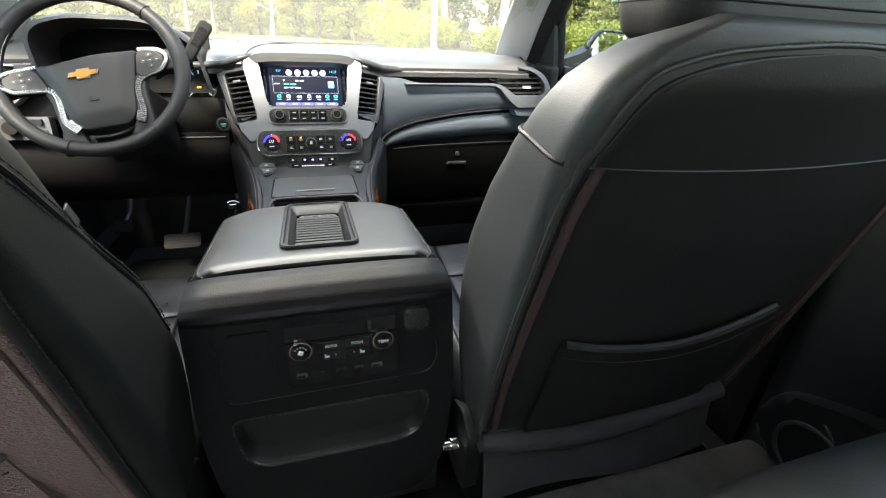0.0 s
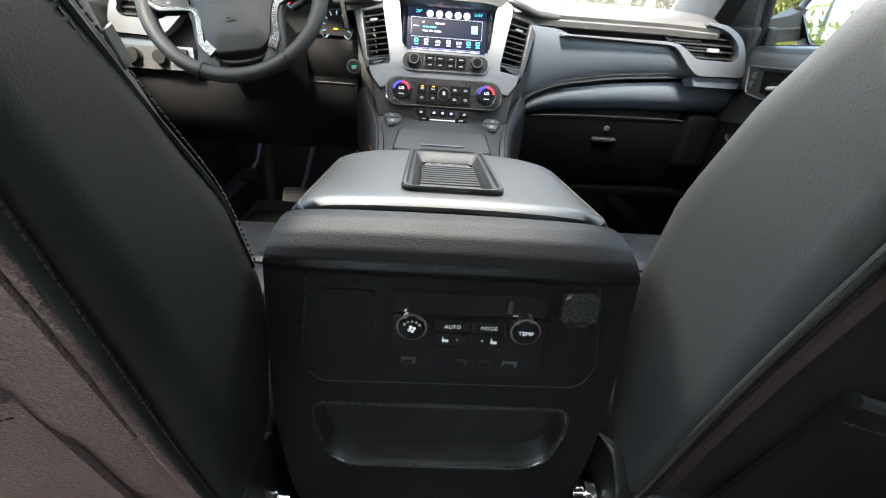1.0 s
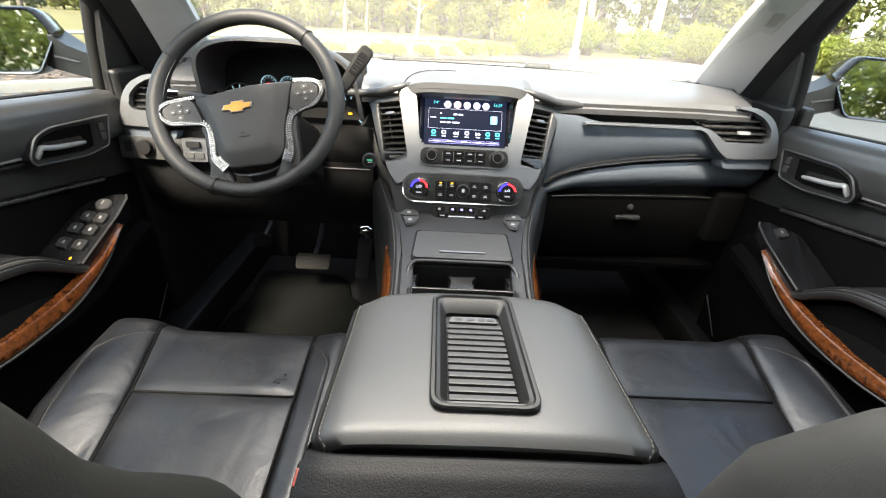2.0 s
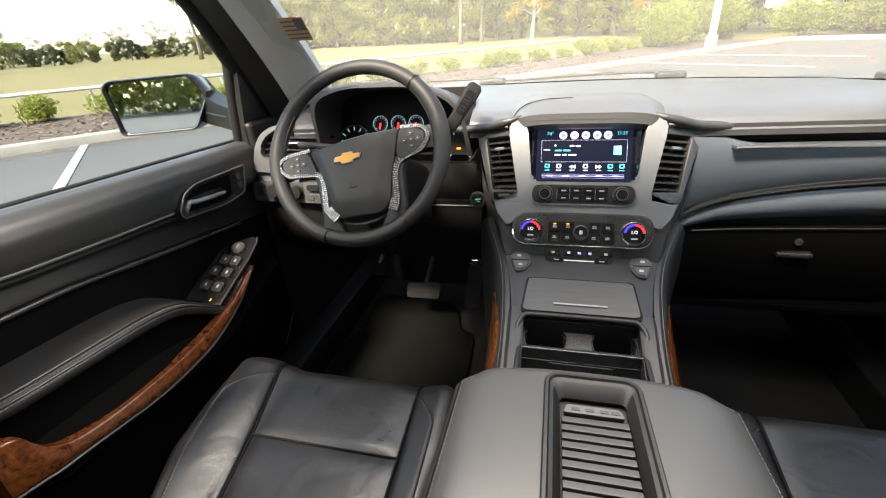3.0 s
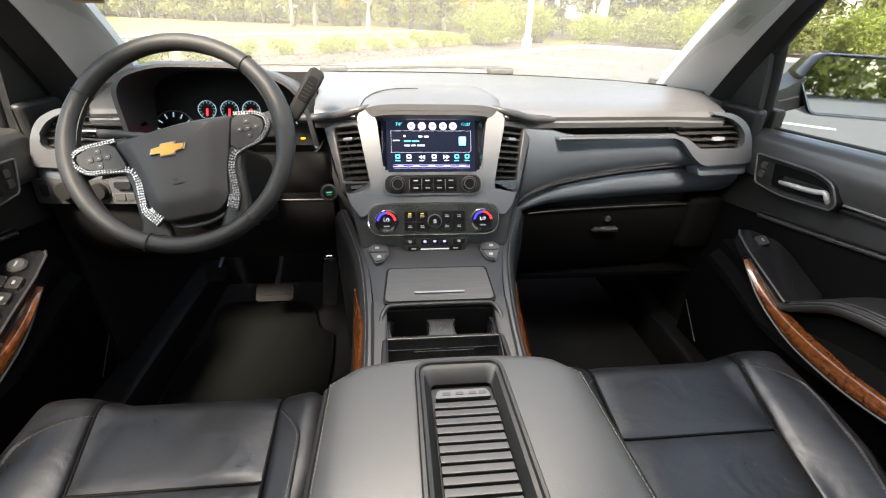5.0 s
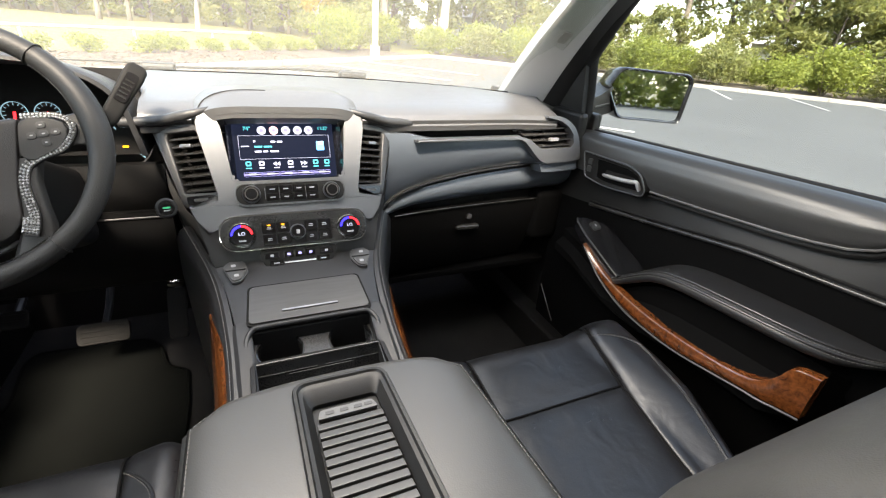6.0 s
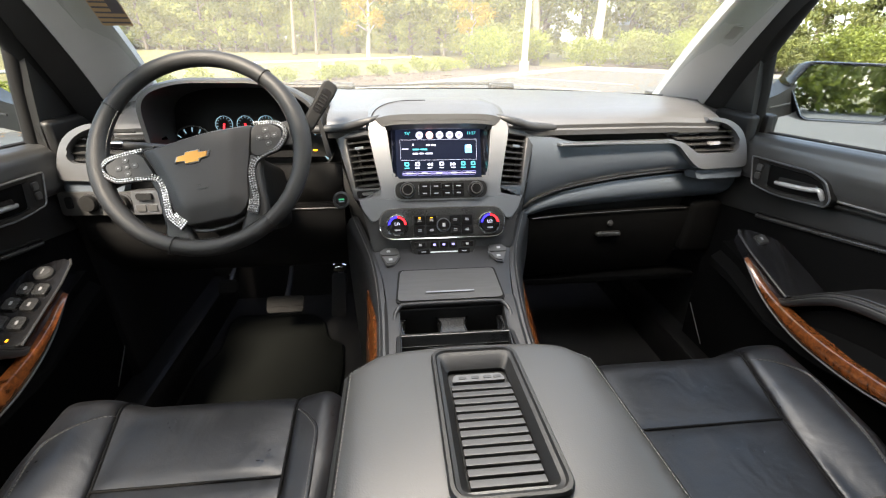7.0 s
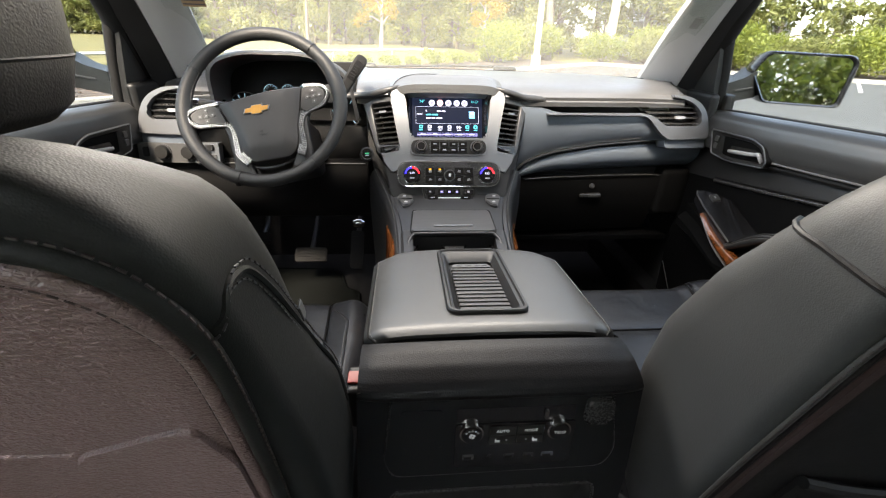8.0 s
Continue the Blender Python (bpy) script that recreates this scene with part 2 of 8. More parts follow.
def glowing(name, colour, strength):
    m = bpy.data.materials.new(name)
    m.use_nodes = True
    bs = m.node_tree.nodes["Principled BSDF"]
    bs.inputs["Base Color"].default_value = (*[c * 0.3 for c in colour], 1)
    bs.inputs["Roughness"].default_value = 0.2
    bs.inputs["Specular IOR Level"].default_value = 0.12
    bs.inputs["Emission Color"].default_value = (*colour, 1)
    bs.inputs["Emission Strength"].default_value = strength
    return m


def glass(name, colour, rough=0.0, glare=0.0):
    """A thin pane: mostly clear, with a weak gloss and, if asked, a faint scattering film that imitates veiling glare.
    """
    m = bpy.data.materials.new(name)
    m.use_nodes = True
    nt = m.node_tree
    nt.nodes.clear()
    out = nt.nodes.new("ShaderNodeOutputMaterial")
    tr, gl, mx, fr = (nt.nodes.new(k) for k in ("ShaderNodeBsdfTransparent", "ShaderNodeBsdfGlossy", "ShaderNodeMixShader", "ShaderNodeLayerWeight"))
    pw = nt.nodes.new("ShaderNodeMath")
    pw.operation = "POWER"
    pw.inputs[1].default_value = 4.0
    sc = nt.nodes.new("ShaderNodeMath")
    sc.operation = "MULTIPLY_ADD"
    sc.inputs[1].default_value, sc.inputs[2].default_value = 0.30, 0.015
    tr.inputs["Color"].default_value = (*colour, 1)
    gl.inputs["Roughness"].default_value = rough
    nt.links.new(fr.outputs["Facing"], pw.inputs[0])
    nt.links.new(pw.outputs[0], sc.inputs[0])
    nt.links.new(sc.outputs[0], mx.inputs[0])
    nt.links.new(tr.outputs[0], mx.inputs[1])
    nt.links.new(gl.outputs[0], mx.inputs[2])
    last = mx
    if glare:
        film, dm = nt.nodes.new("ShaderNodeBsdfTranslucent"), nt.nodes.new("ShaderNodeMixShader")
        film.inputs["Color"].default_value = (0.95, 0.90, 0.78, 1)
        dm.inputs[0].default_value = glare
        nt.links.new(mx.outputs[0], dm.inputs[1])
        nt.links.new(film.outputs[0], dm.inputs[2])
        last = dm
    nt.links.new(last.outputs[0], out.inputs["Surface"])
    return m


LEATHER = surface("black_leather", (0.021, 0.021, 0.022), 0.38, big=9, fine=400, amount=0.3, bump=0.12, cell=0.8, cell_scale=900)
# paler than LEATHER: the lid's sheen from the windshield is in the base colour
LEATHER_LID_SHEEN = surface("sheen_armrest_leather", (0.047, 0.0475, 0.0467), 0.40, vary=0.08, big=6, fine=320, amount=0.16, bump=0.10, cell=0.85, cell_scale=620, spec=0.50)
LEATHER_SEAT = surface("seat_leather", (0.0135, 0.0142, 0.0162), 0.39, vary=0.14, spec=0.64, crease=0.42, crease_scale=13, crease_detail=2.2, big=14, fine=150, amount=0.4, bump=0.25, cell=0.35, cell_scale=420)
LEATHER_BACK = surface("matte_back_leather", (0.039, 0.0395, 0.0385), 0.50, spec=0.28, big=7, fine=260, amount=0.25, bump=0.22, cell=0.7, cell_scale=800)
# the back leather again, darkened: shade on the driver's side put into its colour
LEATHER_BACK_SHADED = surface("shaded_back_leather", (0.0122, 0.0128, 0.0121), 0.54, spec=0.12, big=7, fine=320, amount=0.25, bump=0.22, cell=0.7, cell_scale=900)
LEATHER_RIM = surface("rim_leather", (0.020, 0.020, 0.020), 0.52, spec=0.35, big=9, fine=300, amount=0.3, bump=0.35, cell=0.75, cell_scale=620)
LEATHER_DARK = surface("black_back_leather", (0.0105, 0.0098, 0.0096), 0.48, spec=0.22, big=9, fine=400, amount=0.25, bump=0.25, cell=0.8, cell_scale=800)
VINYL_HUB = surface("airbag_cover_vinyl", (0.026, 0.0245, 0.0240), 0.48, spec=0.35, big=5, fine=420, amount=0.2, bump=0.3, cell=0.8, cell_scale=800)
# far darker than the lid's leather: shade of the rear-facing side, as colour
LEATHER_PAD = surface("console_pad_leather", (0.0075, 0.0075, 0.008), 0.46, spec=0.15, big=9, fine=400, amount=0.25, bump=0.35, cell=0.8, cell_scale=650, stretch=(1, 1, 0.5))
LEATHER_BROWN = surface("red_brown_edge_leather", (0.040, 0.024, 0.022), 0.46, spec=0.35, big=9, fine=260, amount=0.3, bump=0.25, cell=0.7, cell_scale=700)
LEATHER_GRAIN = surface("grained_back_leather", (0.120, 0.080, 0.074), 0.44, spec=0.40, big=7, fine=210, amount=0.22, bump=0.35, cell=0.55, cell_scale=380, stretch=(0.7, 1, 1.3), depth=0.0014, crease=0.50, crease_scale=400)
# dash vinyl made paler for the top: windshield glare put into the base colour
VINYL_TOP_LIT = surface("lit_dash_top_vinyl", (0.074, 0.075, 0.077), 0.36, spec=0.9, big=5, fine=420, amount=0.2, bump=0.3, cell=0.8, cell_scale=800)
# dash vinyl tinted blue and paler: the sky's sheen is in the colour
VINYL_PANEL_SHEEN = surface("sheen_panel_vinyl", (0.086, 0.103, 0.124), 0.36, big=5, fine=420, amount=0.15, bump=0.12, cell=0.8, cell_scale=800)
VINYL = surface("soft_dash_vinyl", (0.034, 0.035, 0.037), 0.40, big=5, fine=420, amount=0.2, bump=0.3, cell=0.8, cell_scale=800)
DOOR_SOFT = surface("door_soft_panel", (0.031, 0.0315, 0.0315), 0.40, spec=0.65, big=5, fine=420, amount=0.2, bump=0.12, cell=0.8, cell_scale=800)
PLASTIC_DEEP = surface("deep_black_plastic", (0.0090, 0.0090, 0.0092), 0.58, spec=0.10, big=8, fine=500, amount=0.3, bump=0.2)
PLASTIC = surface("black_plastic", (0.0105, 0.0105, 0.0105), 0.45, spec=0.35, big=8, fine=500, amount=0.3, bump=0.15)
# black plastic darkened further: shade of footwells and door recesses put into colour
PLASTIC_SHADED = surface("shaded_black_plastic", (0.0042, 0.0042, 0.0043), 0.7, spec=0.03, big=8, fine=500, amount=0.3, bump=0.2)
PLASTIC_GLOSS = surface("gloss_black_plastic", (0.010, 0.010, 0.011), 0.16, big=12, fine=300, amount=0.3, bump=0.02)
PLASTIC_SATIN = surface("satin_black_plastic", (0.030, 0.030, 0.030), 0.28, big=12, fine=500, amount=0.3, bump=0.04)
PLASTIC_LINE = surface("pale_edge_plastic", (0.11, 0.11, 0.11), 0.35, big=8, fine=500, amount=0.2, bump=0.05)
PLASTIC_GREY = surface("grey_plastic", (0.050, 0.050, 0.050), 0.40, big=8, fine=500, amount=0.2, bump=0.1)
SILVER = surface("satin_silver", (0.215, 0.222, 0.235), 0.34, metal=0.80, big=10, fine=900, amount=0.08, bump=0.02)
DARK_SILVER = surface("dark_satin_metal", (0.034, 0.0345, 0.036), 0.36, metal=0.15, spec=0.32, big=10, fine=900, amount=0.12, bump=0.03)
BRUSHED = surface("brushed_dark_trim", (0.062, 0.0615, 0.060), 0.36, metal=0.35, big=6, fine=160, amount=0.35, bump=0.10, stretch=(0.12, 1, 1))
TRIM_SILVER = surface("dash_trim_silver", (0.165, 0.171, 0.180), 0.50, metal=0.70, big=10, fine=700, amount=0.12, bump=0.03, stretch=(1, 1, 0.2))
PALE_TRIM = surface("pale_grey_trim", (0.34, 0.34, 0.345), 0.4, metal=0.3, big=10, fine=900, amount=0.08, bump=0.02)
CHROME = surface("chrome", (0.8, 0.8, 0.8), 0.1, metal=1.0, big=10, fine=300, amount=0.05, bump=0.0)
GOLD = surface("gold_enamel", (0.40, 0.20, 0.045), 0.34, metal=0.6, big=30, fine=300, amount=0.15, bump=0.0)
CARPET = surface("black_carpet", (0.021, 0.021, 0.0215), 0.95, big=12, fine=700, amount=0.5, bump=1.0, spec=0.1)
CARPET_REAR = surface("brownish_carpet", (0.085, 0.073, 0.066), 0.95, big=20, fine=700, amount=0.5, bump=1.0, spec=0.1)
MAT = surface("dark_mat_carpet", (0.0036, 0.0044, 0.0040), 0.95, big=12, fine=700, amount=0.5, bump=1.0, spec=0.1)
FELT = surface("grey_felt", (0.036, 0.0335, 0.034), 0.95, big=20, fine=500, amount=0.5, bump=1.0, spec=0.1)
THREAD = surface("grey_thread", (0.15, 0.145, 0.135), 0.7, amount=0.2, bump=0.1)
THREAD_RED = surface("dark_red_thread", (0.018, 0.011, 0.010), 0.7, amount=0.3, bump=0.1)
RUBBER = surface("rubber", (0.0085, 0.0085, 0.0085), 0.7, spec=0.22, amount=0.3, bump=0.2)
PILLAR_CLOTH = surface("grey_pillar_trim", (0.38, 0.38, 0.37), 0.75, big=8, fine=500, amount=0.12, bump=0.25)
HEADLINER = surface("grey_headliner", (0.30, 0.295, 0.285), 0.9, big=8, fine=500, amount=0.1, bump=0.3)
BODY_PAINT = surface("black_body_paint", (0.012, 0.013, 0.016), 0.12, big=4, fine=60, amount=0.1, bump=0.0, coat=1.0)
WHITE_INK = surface("white_print", (0.75, 0.75, 0.75), 0.5, amount=0.05, bump=0.0)
GREY_INK = surface("grey_print", (0.32, 0.32, 0.33), 0.5, amount=0.05, bump=0.0)
RED_PLASTIC = surface("red_plastic", (0.30, 0.03, 0.02), 0.4, amount=0.1, bump=0.0)
STRAP = surface("belt_webbing", (0.02, 0.02, 0.02), 0.8, amount=0.3, bump=0.6, fine=900)
CRYSTAL = surface("clear_crystal", (0.85, 0.86, 0.87), 0.12, metal=0.65, big=200, fine=900, amount=0.85, bump=0.0, island=0.7)
MIRROR = surface("mirror_glass", (0.66, 0.71, 0.76), 0.02, vary=0.0, metal=1.0, amount=0.02, bump=0.0)
GLASS_CLEAR = glass("clear_glass", (0.79, 0.83, 0.82))
# its film washes the view out as veiling glare would
GLASS_GLARE = glass("glare_windshield_glass", (0.93, 0.96, 0.94), 0.0, 0.045)
GLASS_TINT = glass("tinted_glass", (0.88, 0.92, 0.90))
SCREEN_BLACK = glowing("screen_black", (0.004, 0.006, 0.014), 0.3)
SCREEN_BLUE = glowing("screen_blue", (0.10, 0.45, 0.85), 0.3)
SCREEN_CYAN = glowing("screen_cyan", (0.05, 0.50, 0.60), 0.20)
SCREEN_WHITE = glowing("screen_white", (0.62, 0.68, 0.92), 0.15)
SCREEN_VIOLET = glowing("screen_violet", (0.25, 0.25, 0.60), 0.2)
SCREEN_RED = glowing("screen_red", (0.65, 0.35, 0.38), 0.4)
LED_BLUE = glowing("led_blue", (0.02, 0.02, 0.85), 0.4)
LED_RED = glowing("led_red", (0.75, 0.02, 0.03), 0.4)
LED_AMBER = glowing("led_amber", (0.9, 0.35, 0.02), 0.3)
LED_GREEN = glowing("led_green", (0.02, 0.30, 0.15), 0.12)
GAUGE_BLUE = glowing("gauge_blue", (0.20, 0.36, 0.46), 0.10)


def wood_burl():
    m = surface("polished_burl", (0.23, 0.070, 0.020), 0.16, second=(0.035, 0.010, 0.004), big=26, fine=90, bump=0.05, coat=0.8)
    nt = m.node_tree
    noises = [n for n in nt.nodes if n.type == "TEX_NOISE"]
    noises[0].inputs["Distortion"].default_value = 3.0
    noises[1].inputs["Distortion"].default_value = 1.5
    return m


BURL = wood_burl()

# ---- the car's shell ----
FLOOR, FLOOR_REAR, GROUND = 0.05, 0.235, -0.35


def shell():
    solo("floor", rbox((0, 0.05, FLOOR - 0.03), (1.60, 1.70, 0.06), 0.0), CARPET, "black carpeted floor of the front footwells", "floor", kind="structure")
    solo("floor_rear", rbox((0, -1.82, FLOOR_REAR / 2), (1.60, 2.04, FLOOR_REAR), 0.02), CARPET_REAR, "brown-black carpeted floor behind the front seats", "floor", kind="structure")
    solo("firewall", rbox((0, 0.74, 0.36), (1.64, 0.04, 0.78), 0.0), CARPET, "dark carpeted bulkhead beyond the pedals", "wall", kind="structure")
    solo("wall_rear", rbox((0, -2.86, 0.5), (1.64, 0.04, 1.0), 0.0), PLASTIC, "dark plastic trim below the rear window", "wall", kind="structure")
    for s, n in ((1, "east"), (-1, "west")):
        SIDE[0] = s
        solo("wall_" + n, rbox((0.845, -1.78, 0.43), (0.03, 2.12, 0.86), 0.0), PLASTIC, "dark plastic side trim behind the front door", "wall", kind="structure")
        solo("sill_" + n, rbox((0.80, -0.07, 0.09), (0.10, 1.64, 0.14), 0.02), PLASTIC, "black plastic door sill", "sill", kind="structure")
        # kick panel ahead of the door
        solo("kick_panel_" + n, rbox((0.835, 0.46, 0.42), (0.03, 0.60, 0.84), 0.01), PLASTIC, "black plastic kick panel beside the footwell", "trim", kind="structure")
        # centre pillar, leaning in with the glass, and the rear quarter pillar
        for nm, y, w in (("centre_pillar_", -0.86, 0.16), ("rear_pillar_", -1.75, 0.12), ("tail_pillar_", -2.80, 0.14)):
            rings = []
            for z, x in ((0.10, 0.845), (0.80, 0.845), (1.10, 0.80), (1.40, 0.70)):
                rings.append([(x - 0.03, y - w / 2, z), (x - 0.03, y + w / 2, z), (x + 0.05, y + w / 2, z), (x + 0.05, y - w / 2, z)])
            solo(nm + n, loft(rings), PILLAR_CLOTH if nm[0] != "c" else PLASTIC, "plain trimmed roof pillar of the car", "pillar", kind="structure")
        SIDE[0] = 1
    # roof with its lining, from the windscreen's header to the tail
    def roof(u, v):
        x, y = mix(-0.72, 0.72, u), mix(-0.42, -2.88, v)
        return (x, y, 1.44 - 0.10 * (2 * u - 1) ** 4 - 0.03 * (1 - v) ** 6)
    solo("ceiling", slab(roof, 16, 12, (0, 0, 0.05)), HEADLINER, "light grey fabric headliner", "ceiling", kind="structure")
    # windscreen
    def screen(u, v):
        w = 2 * u - 1
        x = w * mix(0.735, 0.60, v)
        y = mix(0.66 - 0.24 * abs(w) ** 2.2, -0.40, v)
        return (x, y, mix(0.845, 1.41, v) - 0.03 * v * abs(w) ** 2)
    g = solo("windshield", slab(screen, 16, 8, (0, 0.004, 0.004)), GLASS_GLARE, "clear curved windshield above the dashboard", "windshield", kind="structure")
    g.visible_shadow = False
    # black ceramic edge along the foot of the glass
    def frit(u, v):
        p = Vector(screen(u, 0.035 * v))
        return p + Vector((0, -0.006, -0.004))
    solo("windshield_edge", slab(frit, 24, 1, (0, 0.002, -0.002)), PLASTIC, "black printed edge of the windshield", "trim", kind="structure")
    back = solo("rear_window", rbox((0, -2.86, 1.2), (1.3, 0.006, 0.42), 0.0), GLASS_TINT, "tinted rear window", "window", kind="structure")
    back.visible_shadow = False
    for s, n in ((1, "1"), (-1, "2")):
        SIDE[0] = s
        for nm, y0, y1 in (("rear_door_glass_", -0.94, -1.69), ("quarter_glass_", -1.81, -2.73)):
            ring = [[(0.865, y0, 0.84), (0.865, y1, 0.84), (0.869, y1, 0.84), (0.869, y0, 0.84)], [(0.72, y0, 1.38), (0.72, y1, 1.38), (0.724, y1, 1.38), (0.724, y0, 1.38)]]
            w = solo(nm + n, loft(ring), GLASS_TINT, "tinted rear side window", "window", kind="structure")
            w.visible_shadow = False
        SIDE[0] = 1


def front_pillar(side):
    """The slanted windscreen pillar, its cloth trim, airbag plate and the black triangle ahead of the door glass."""
    SIDE[0] = side
    SHIFT[:] = [-0.008, 0.006 if side > 0 else -0.008]
    root = thing("windshield_pillar", (0.70, 0.40, 0.84), "grey trimmed windshield pillar rising from the dashboard", "pillar", kind="structure")
    inner = curve([(0.70, 0.46, 0.835), (0.655, 0.27, 0.97), (0.615, 0.06, 1.105), (0.575, -0.20, 1.27), (0.545, -0.42, 1.40)], 5)
    outer = curve([(0.815, 0.30, 0.80), (0.80, 0.19, 0.95), (0.785, 0.06, 1.10), (0.735, -0.16, 1.27), (0.68, -0.42, 1.385)], 5)
    rings, dark = [], []
    for a, b in zip(inner, outer):
        nrm = Vector((-0.75, -0.62, 0.12))
        c = mix(a, b, 0.66)
        rings.append([a, mix(a, c, 0.2) + nrm * 0.012, mix(a, c, 0.5) + nrm * 0.018, mix(a, c, 0.8) + nrm * 0.013, c + nrm * 0.004, c + Vector((0.03, 0.05, 0.0)), a + Vector((0.03, 0.07, 0.01))])
        dark.append([c, mix(c, b, 0.5) + nrm * 0.004, b, b + Vector((0.03, 0.05, 0.0)), c + Vector((0.03, 0.05, 0.0))])
    part("trim", loft(rings), PILLAR_CLOTH, root)
    part("outer_trim", loft(dark), PLASTIC, root, "black outer pillar trim")
    i = 7
    a, b = inner[i], outer[i]
    c = mix(a, b, 0.36) + Vector((-0.75, -0.62, 0.12)) * 0.019
    up = (inner[i + 2] - inner[i]).normalized()
    if side > 0:
        part("airbag_plate", prism(rect(0.022, 0.045, 0.004), 0, 0.002, basis(c, (b - a), up), 0.0008), HEADLINER, root, "small pale airbag plate")
    SIDE[0] = 1
    SHIFT[:] = [0.0, 0.0]
    return root


shell()
for side in (1, -1):
    front_pillar(side)

# ---- dashboard ----
STACK = basis((0, 0.003, 0.645), (1, 0, 0), (0, 0.4204, 0.9073))


def wind_y(x):
    return 0.645 - 0.24 * min(1.0, abs(x) / 0.735) ** 2.2


def top_pad(root):
    def f(u, v):
        x = mix(-0.80, 0.80, u)
        yl = 0.120 + 0.035 * max(0.0, abs(x) - 0.2) / 0.6
        if -0.606 < x < -0.244:
            yl = 0.275
        e = min(1.0, max(0.0, abs(x) - 0.685) / 0.055)
        yl += 0.13 * e * e * (3 - 2 * e)
        yw = wind_y(x)
        prof = [(yl + 0.030, 0.812), (yl + 0.004, 0.816), (yl, 0.828), (yl + 0.012, 0.842), (yl + 0.05, 0.855), (mix(yl, yw, 0.4), 0.866), (mix(yl, yw, 0.75), 0.866), (yw, 0.856)]
        k = v * 7
        i = min(6, int(k))
        y, z = (mix(prof[i][n], prof[i + 1][n], k - i) for n in (0, 1))
        z -= 0.012 * max(0.0, abs(x) - 0.55) / 0.25 * min(1, v * 2)
        return (x, y, z)
    part("top_pad", slab(f, 160, 14, (0, 0.0, -0.012)), VINYL_TOP_LIT, root, "soft charcoal grained top pad", sharp=50)
    # brow over the display
    def brow(u, v):
        w = 2 * u - 1
        x = w * mix(0.148, 0.165, v)
        prof = [(0.125, 0.832), (0.100, 0.834), (0.083, 0.848), (0.084, 0.860), (0.15, 0.878), (0.27, 0.872), (0.33, 0.86)]
        k = v * 6
        i = min(5, int(k))
        y, z = (mix(prof[i][n], prof[i + 1][n], k - i) for n in (0, 1))
        e = abs(w) ** 6
        return (x, y + 0.03 * e, z - 0.028 * e)
    part("display_brow", slab(brow, 24, 18, (0, 0.0, -0.008)), VINYL_TOP_LIT, root, sharp=50)
    seam = [Vector(brow(u, v)) + Vector((0, 0, 0.0005)) for u, v in ((0.02, 0.46), (0.035, 0.53), (0.07, 0.60), (0.14, 0.64), (0.26, 0.67), (0.42, 0.68))]
    part("brow_seam", tube(curve(seam, 5), 0.0011, 6), PLASTIC, root)
    # cheeks from the brow down to the side panels
    for s in (1, -1):
        pts = [(0.125, 0.105, 0.852), (0.150, 0.098, 0.845), (0.18, 0.106, 0.836), (0.215, 0.120, 0.826), (0.27, 0.132, 0.822)]
        bm = tube(curve([(s * x, y, z) for x, y, z in pts], 5), [0.004 + 0.005 * min(1, k / 8) for k in range(21)], 10)
        part("brow_edge", bm, VINYL, root)


def cheek_plane(s):
    """The plane of one side vent, turned back from the centre panel."""
    return STACK @ Matrix.Translation((s * 0.147, 0, -0.012)) @ Matrix.Rotation(radians(25 * s), 4, "Y")


def stack_cheek(root):
    """Dark housing behind the centre panel, and the padded cheeks round the vents."""
    out = [(-0.150, 0.214), (-0.222, 0.195), (-0.215, 0.10), (-0.200, 0.02), (-0.175, -0.04), (0.175, -0.04), (0.200, 0.02), (0.215, 0.10), (0.222, 0.195), (0.150, 0.214)]
    part("stack_housing", prism(out, -0.12, -0.085, STACK, 0.006), PLASTIC, root, "black plastic housing")
    for s in (1, -1):
        m = cheek_plane(s)
        outer = rounded([(s * 0.090, 0.207), (s * 0.006, 0.207), (s * -0.026, 0.060), (s * 0.044, 0.056)], 0.008, 5)
        inner = rounded([(s * 0.061, 0.193), (s * 0.004, 0.193), (s * -0.0185, 0.081), (s * 0.041, 0.083)], 0.006, 5)
        rows = [[m @ Vector((x, y, d)) for x, y in o] for o, d in ((outer, -0.05), (outer, -0.004), ([mix(Vector(a), Vector(b), 0.15) for a, b in zip(outer, inner)], 0.0), ([mix(Vector(a), Vector(b), 0.85) for a, b in zip(outer, inner)], 0.0), (inner, -0.003), (inner, -0.034))]
        part("vent_cheek", loft(rows, cap=False), VINYL, root, "grey vinyl cheek round the vent", sharp=50)
        # padded flank running back to the dashboard
        rows = [[m @ Vector((s * x, y, d)) for x, y in ((0.088, 0.205), (0.075, 0.155), (0.064, 0.11), (0.044, 0.058), (0.020, 0.026))] for d in (-0.002, -0.014, -0.075)]
        rows[1] = [p + m.to_3x3() @ Vector((s * 0.006, 0, 0)) for p in rows[1]]
        rows[2] = [p + m.to_3x3() @ Vector((s * 0.010, 0, 0)) for p in rows[2]]
        part("cheek_flank", loft(rows, cap=False, closed=False), VINYL, root, sharp=70)


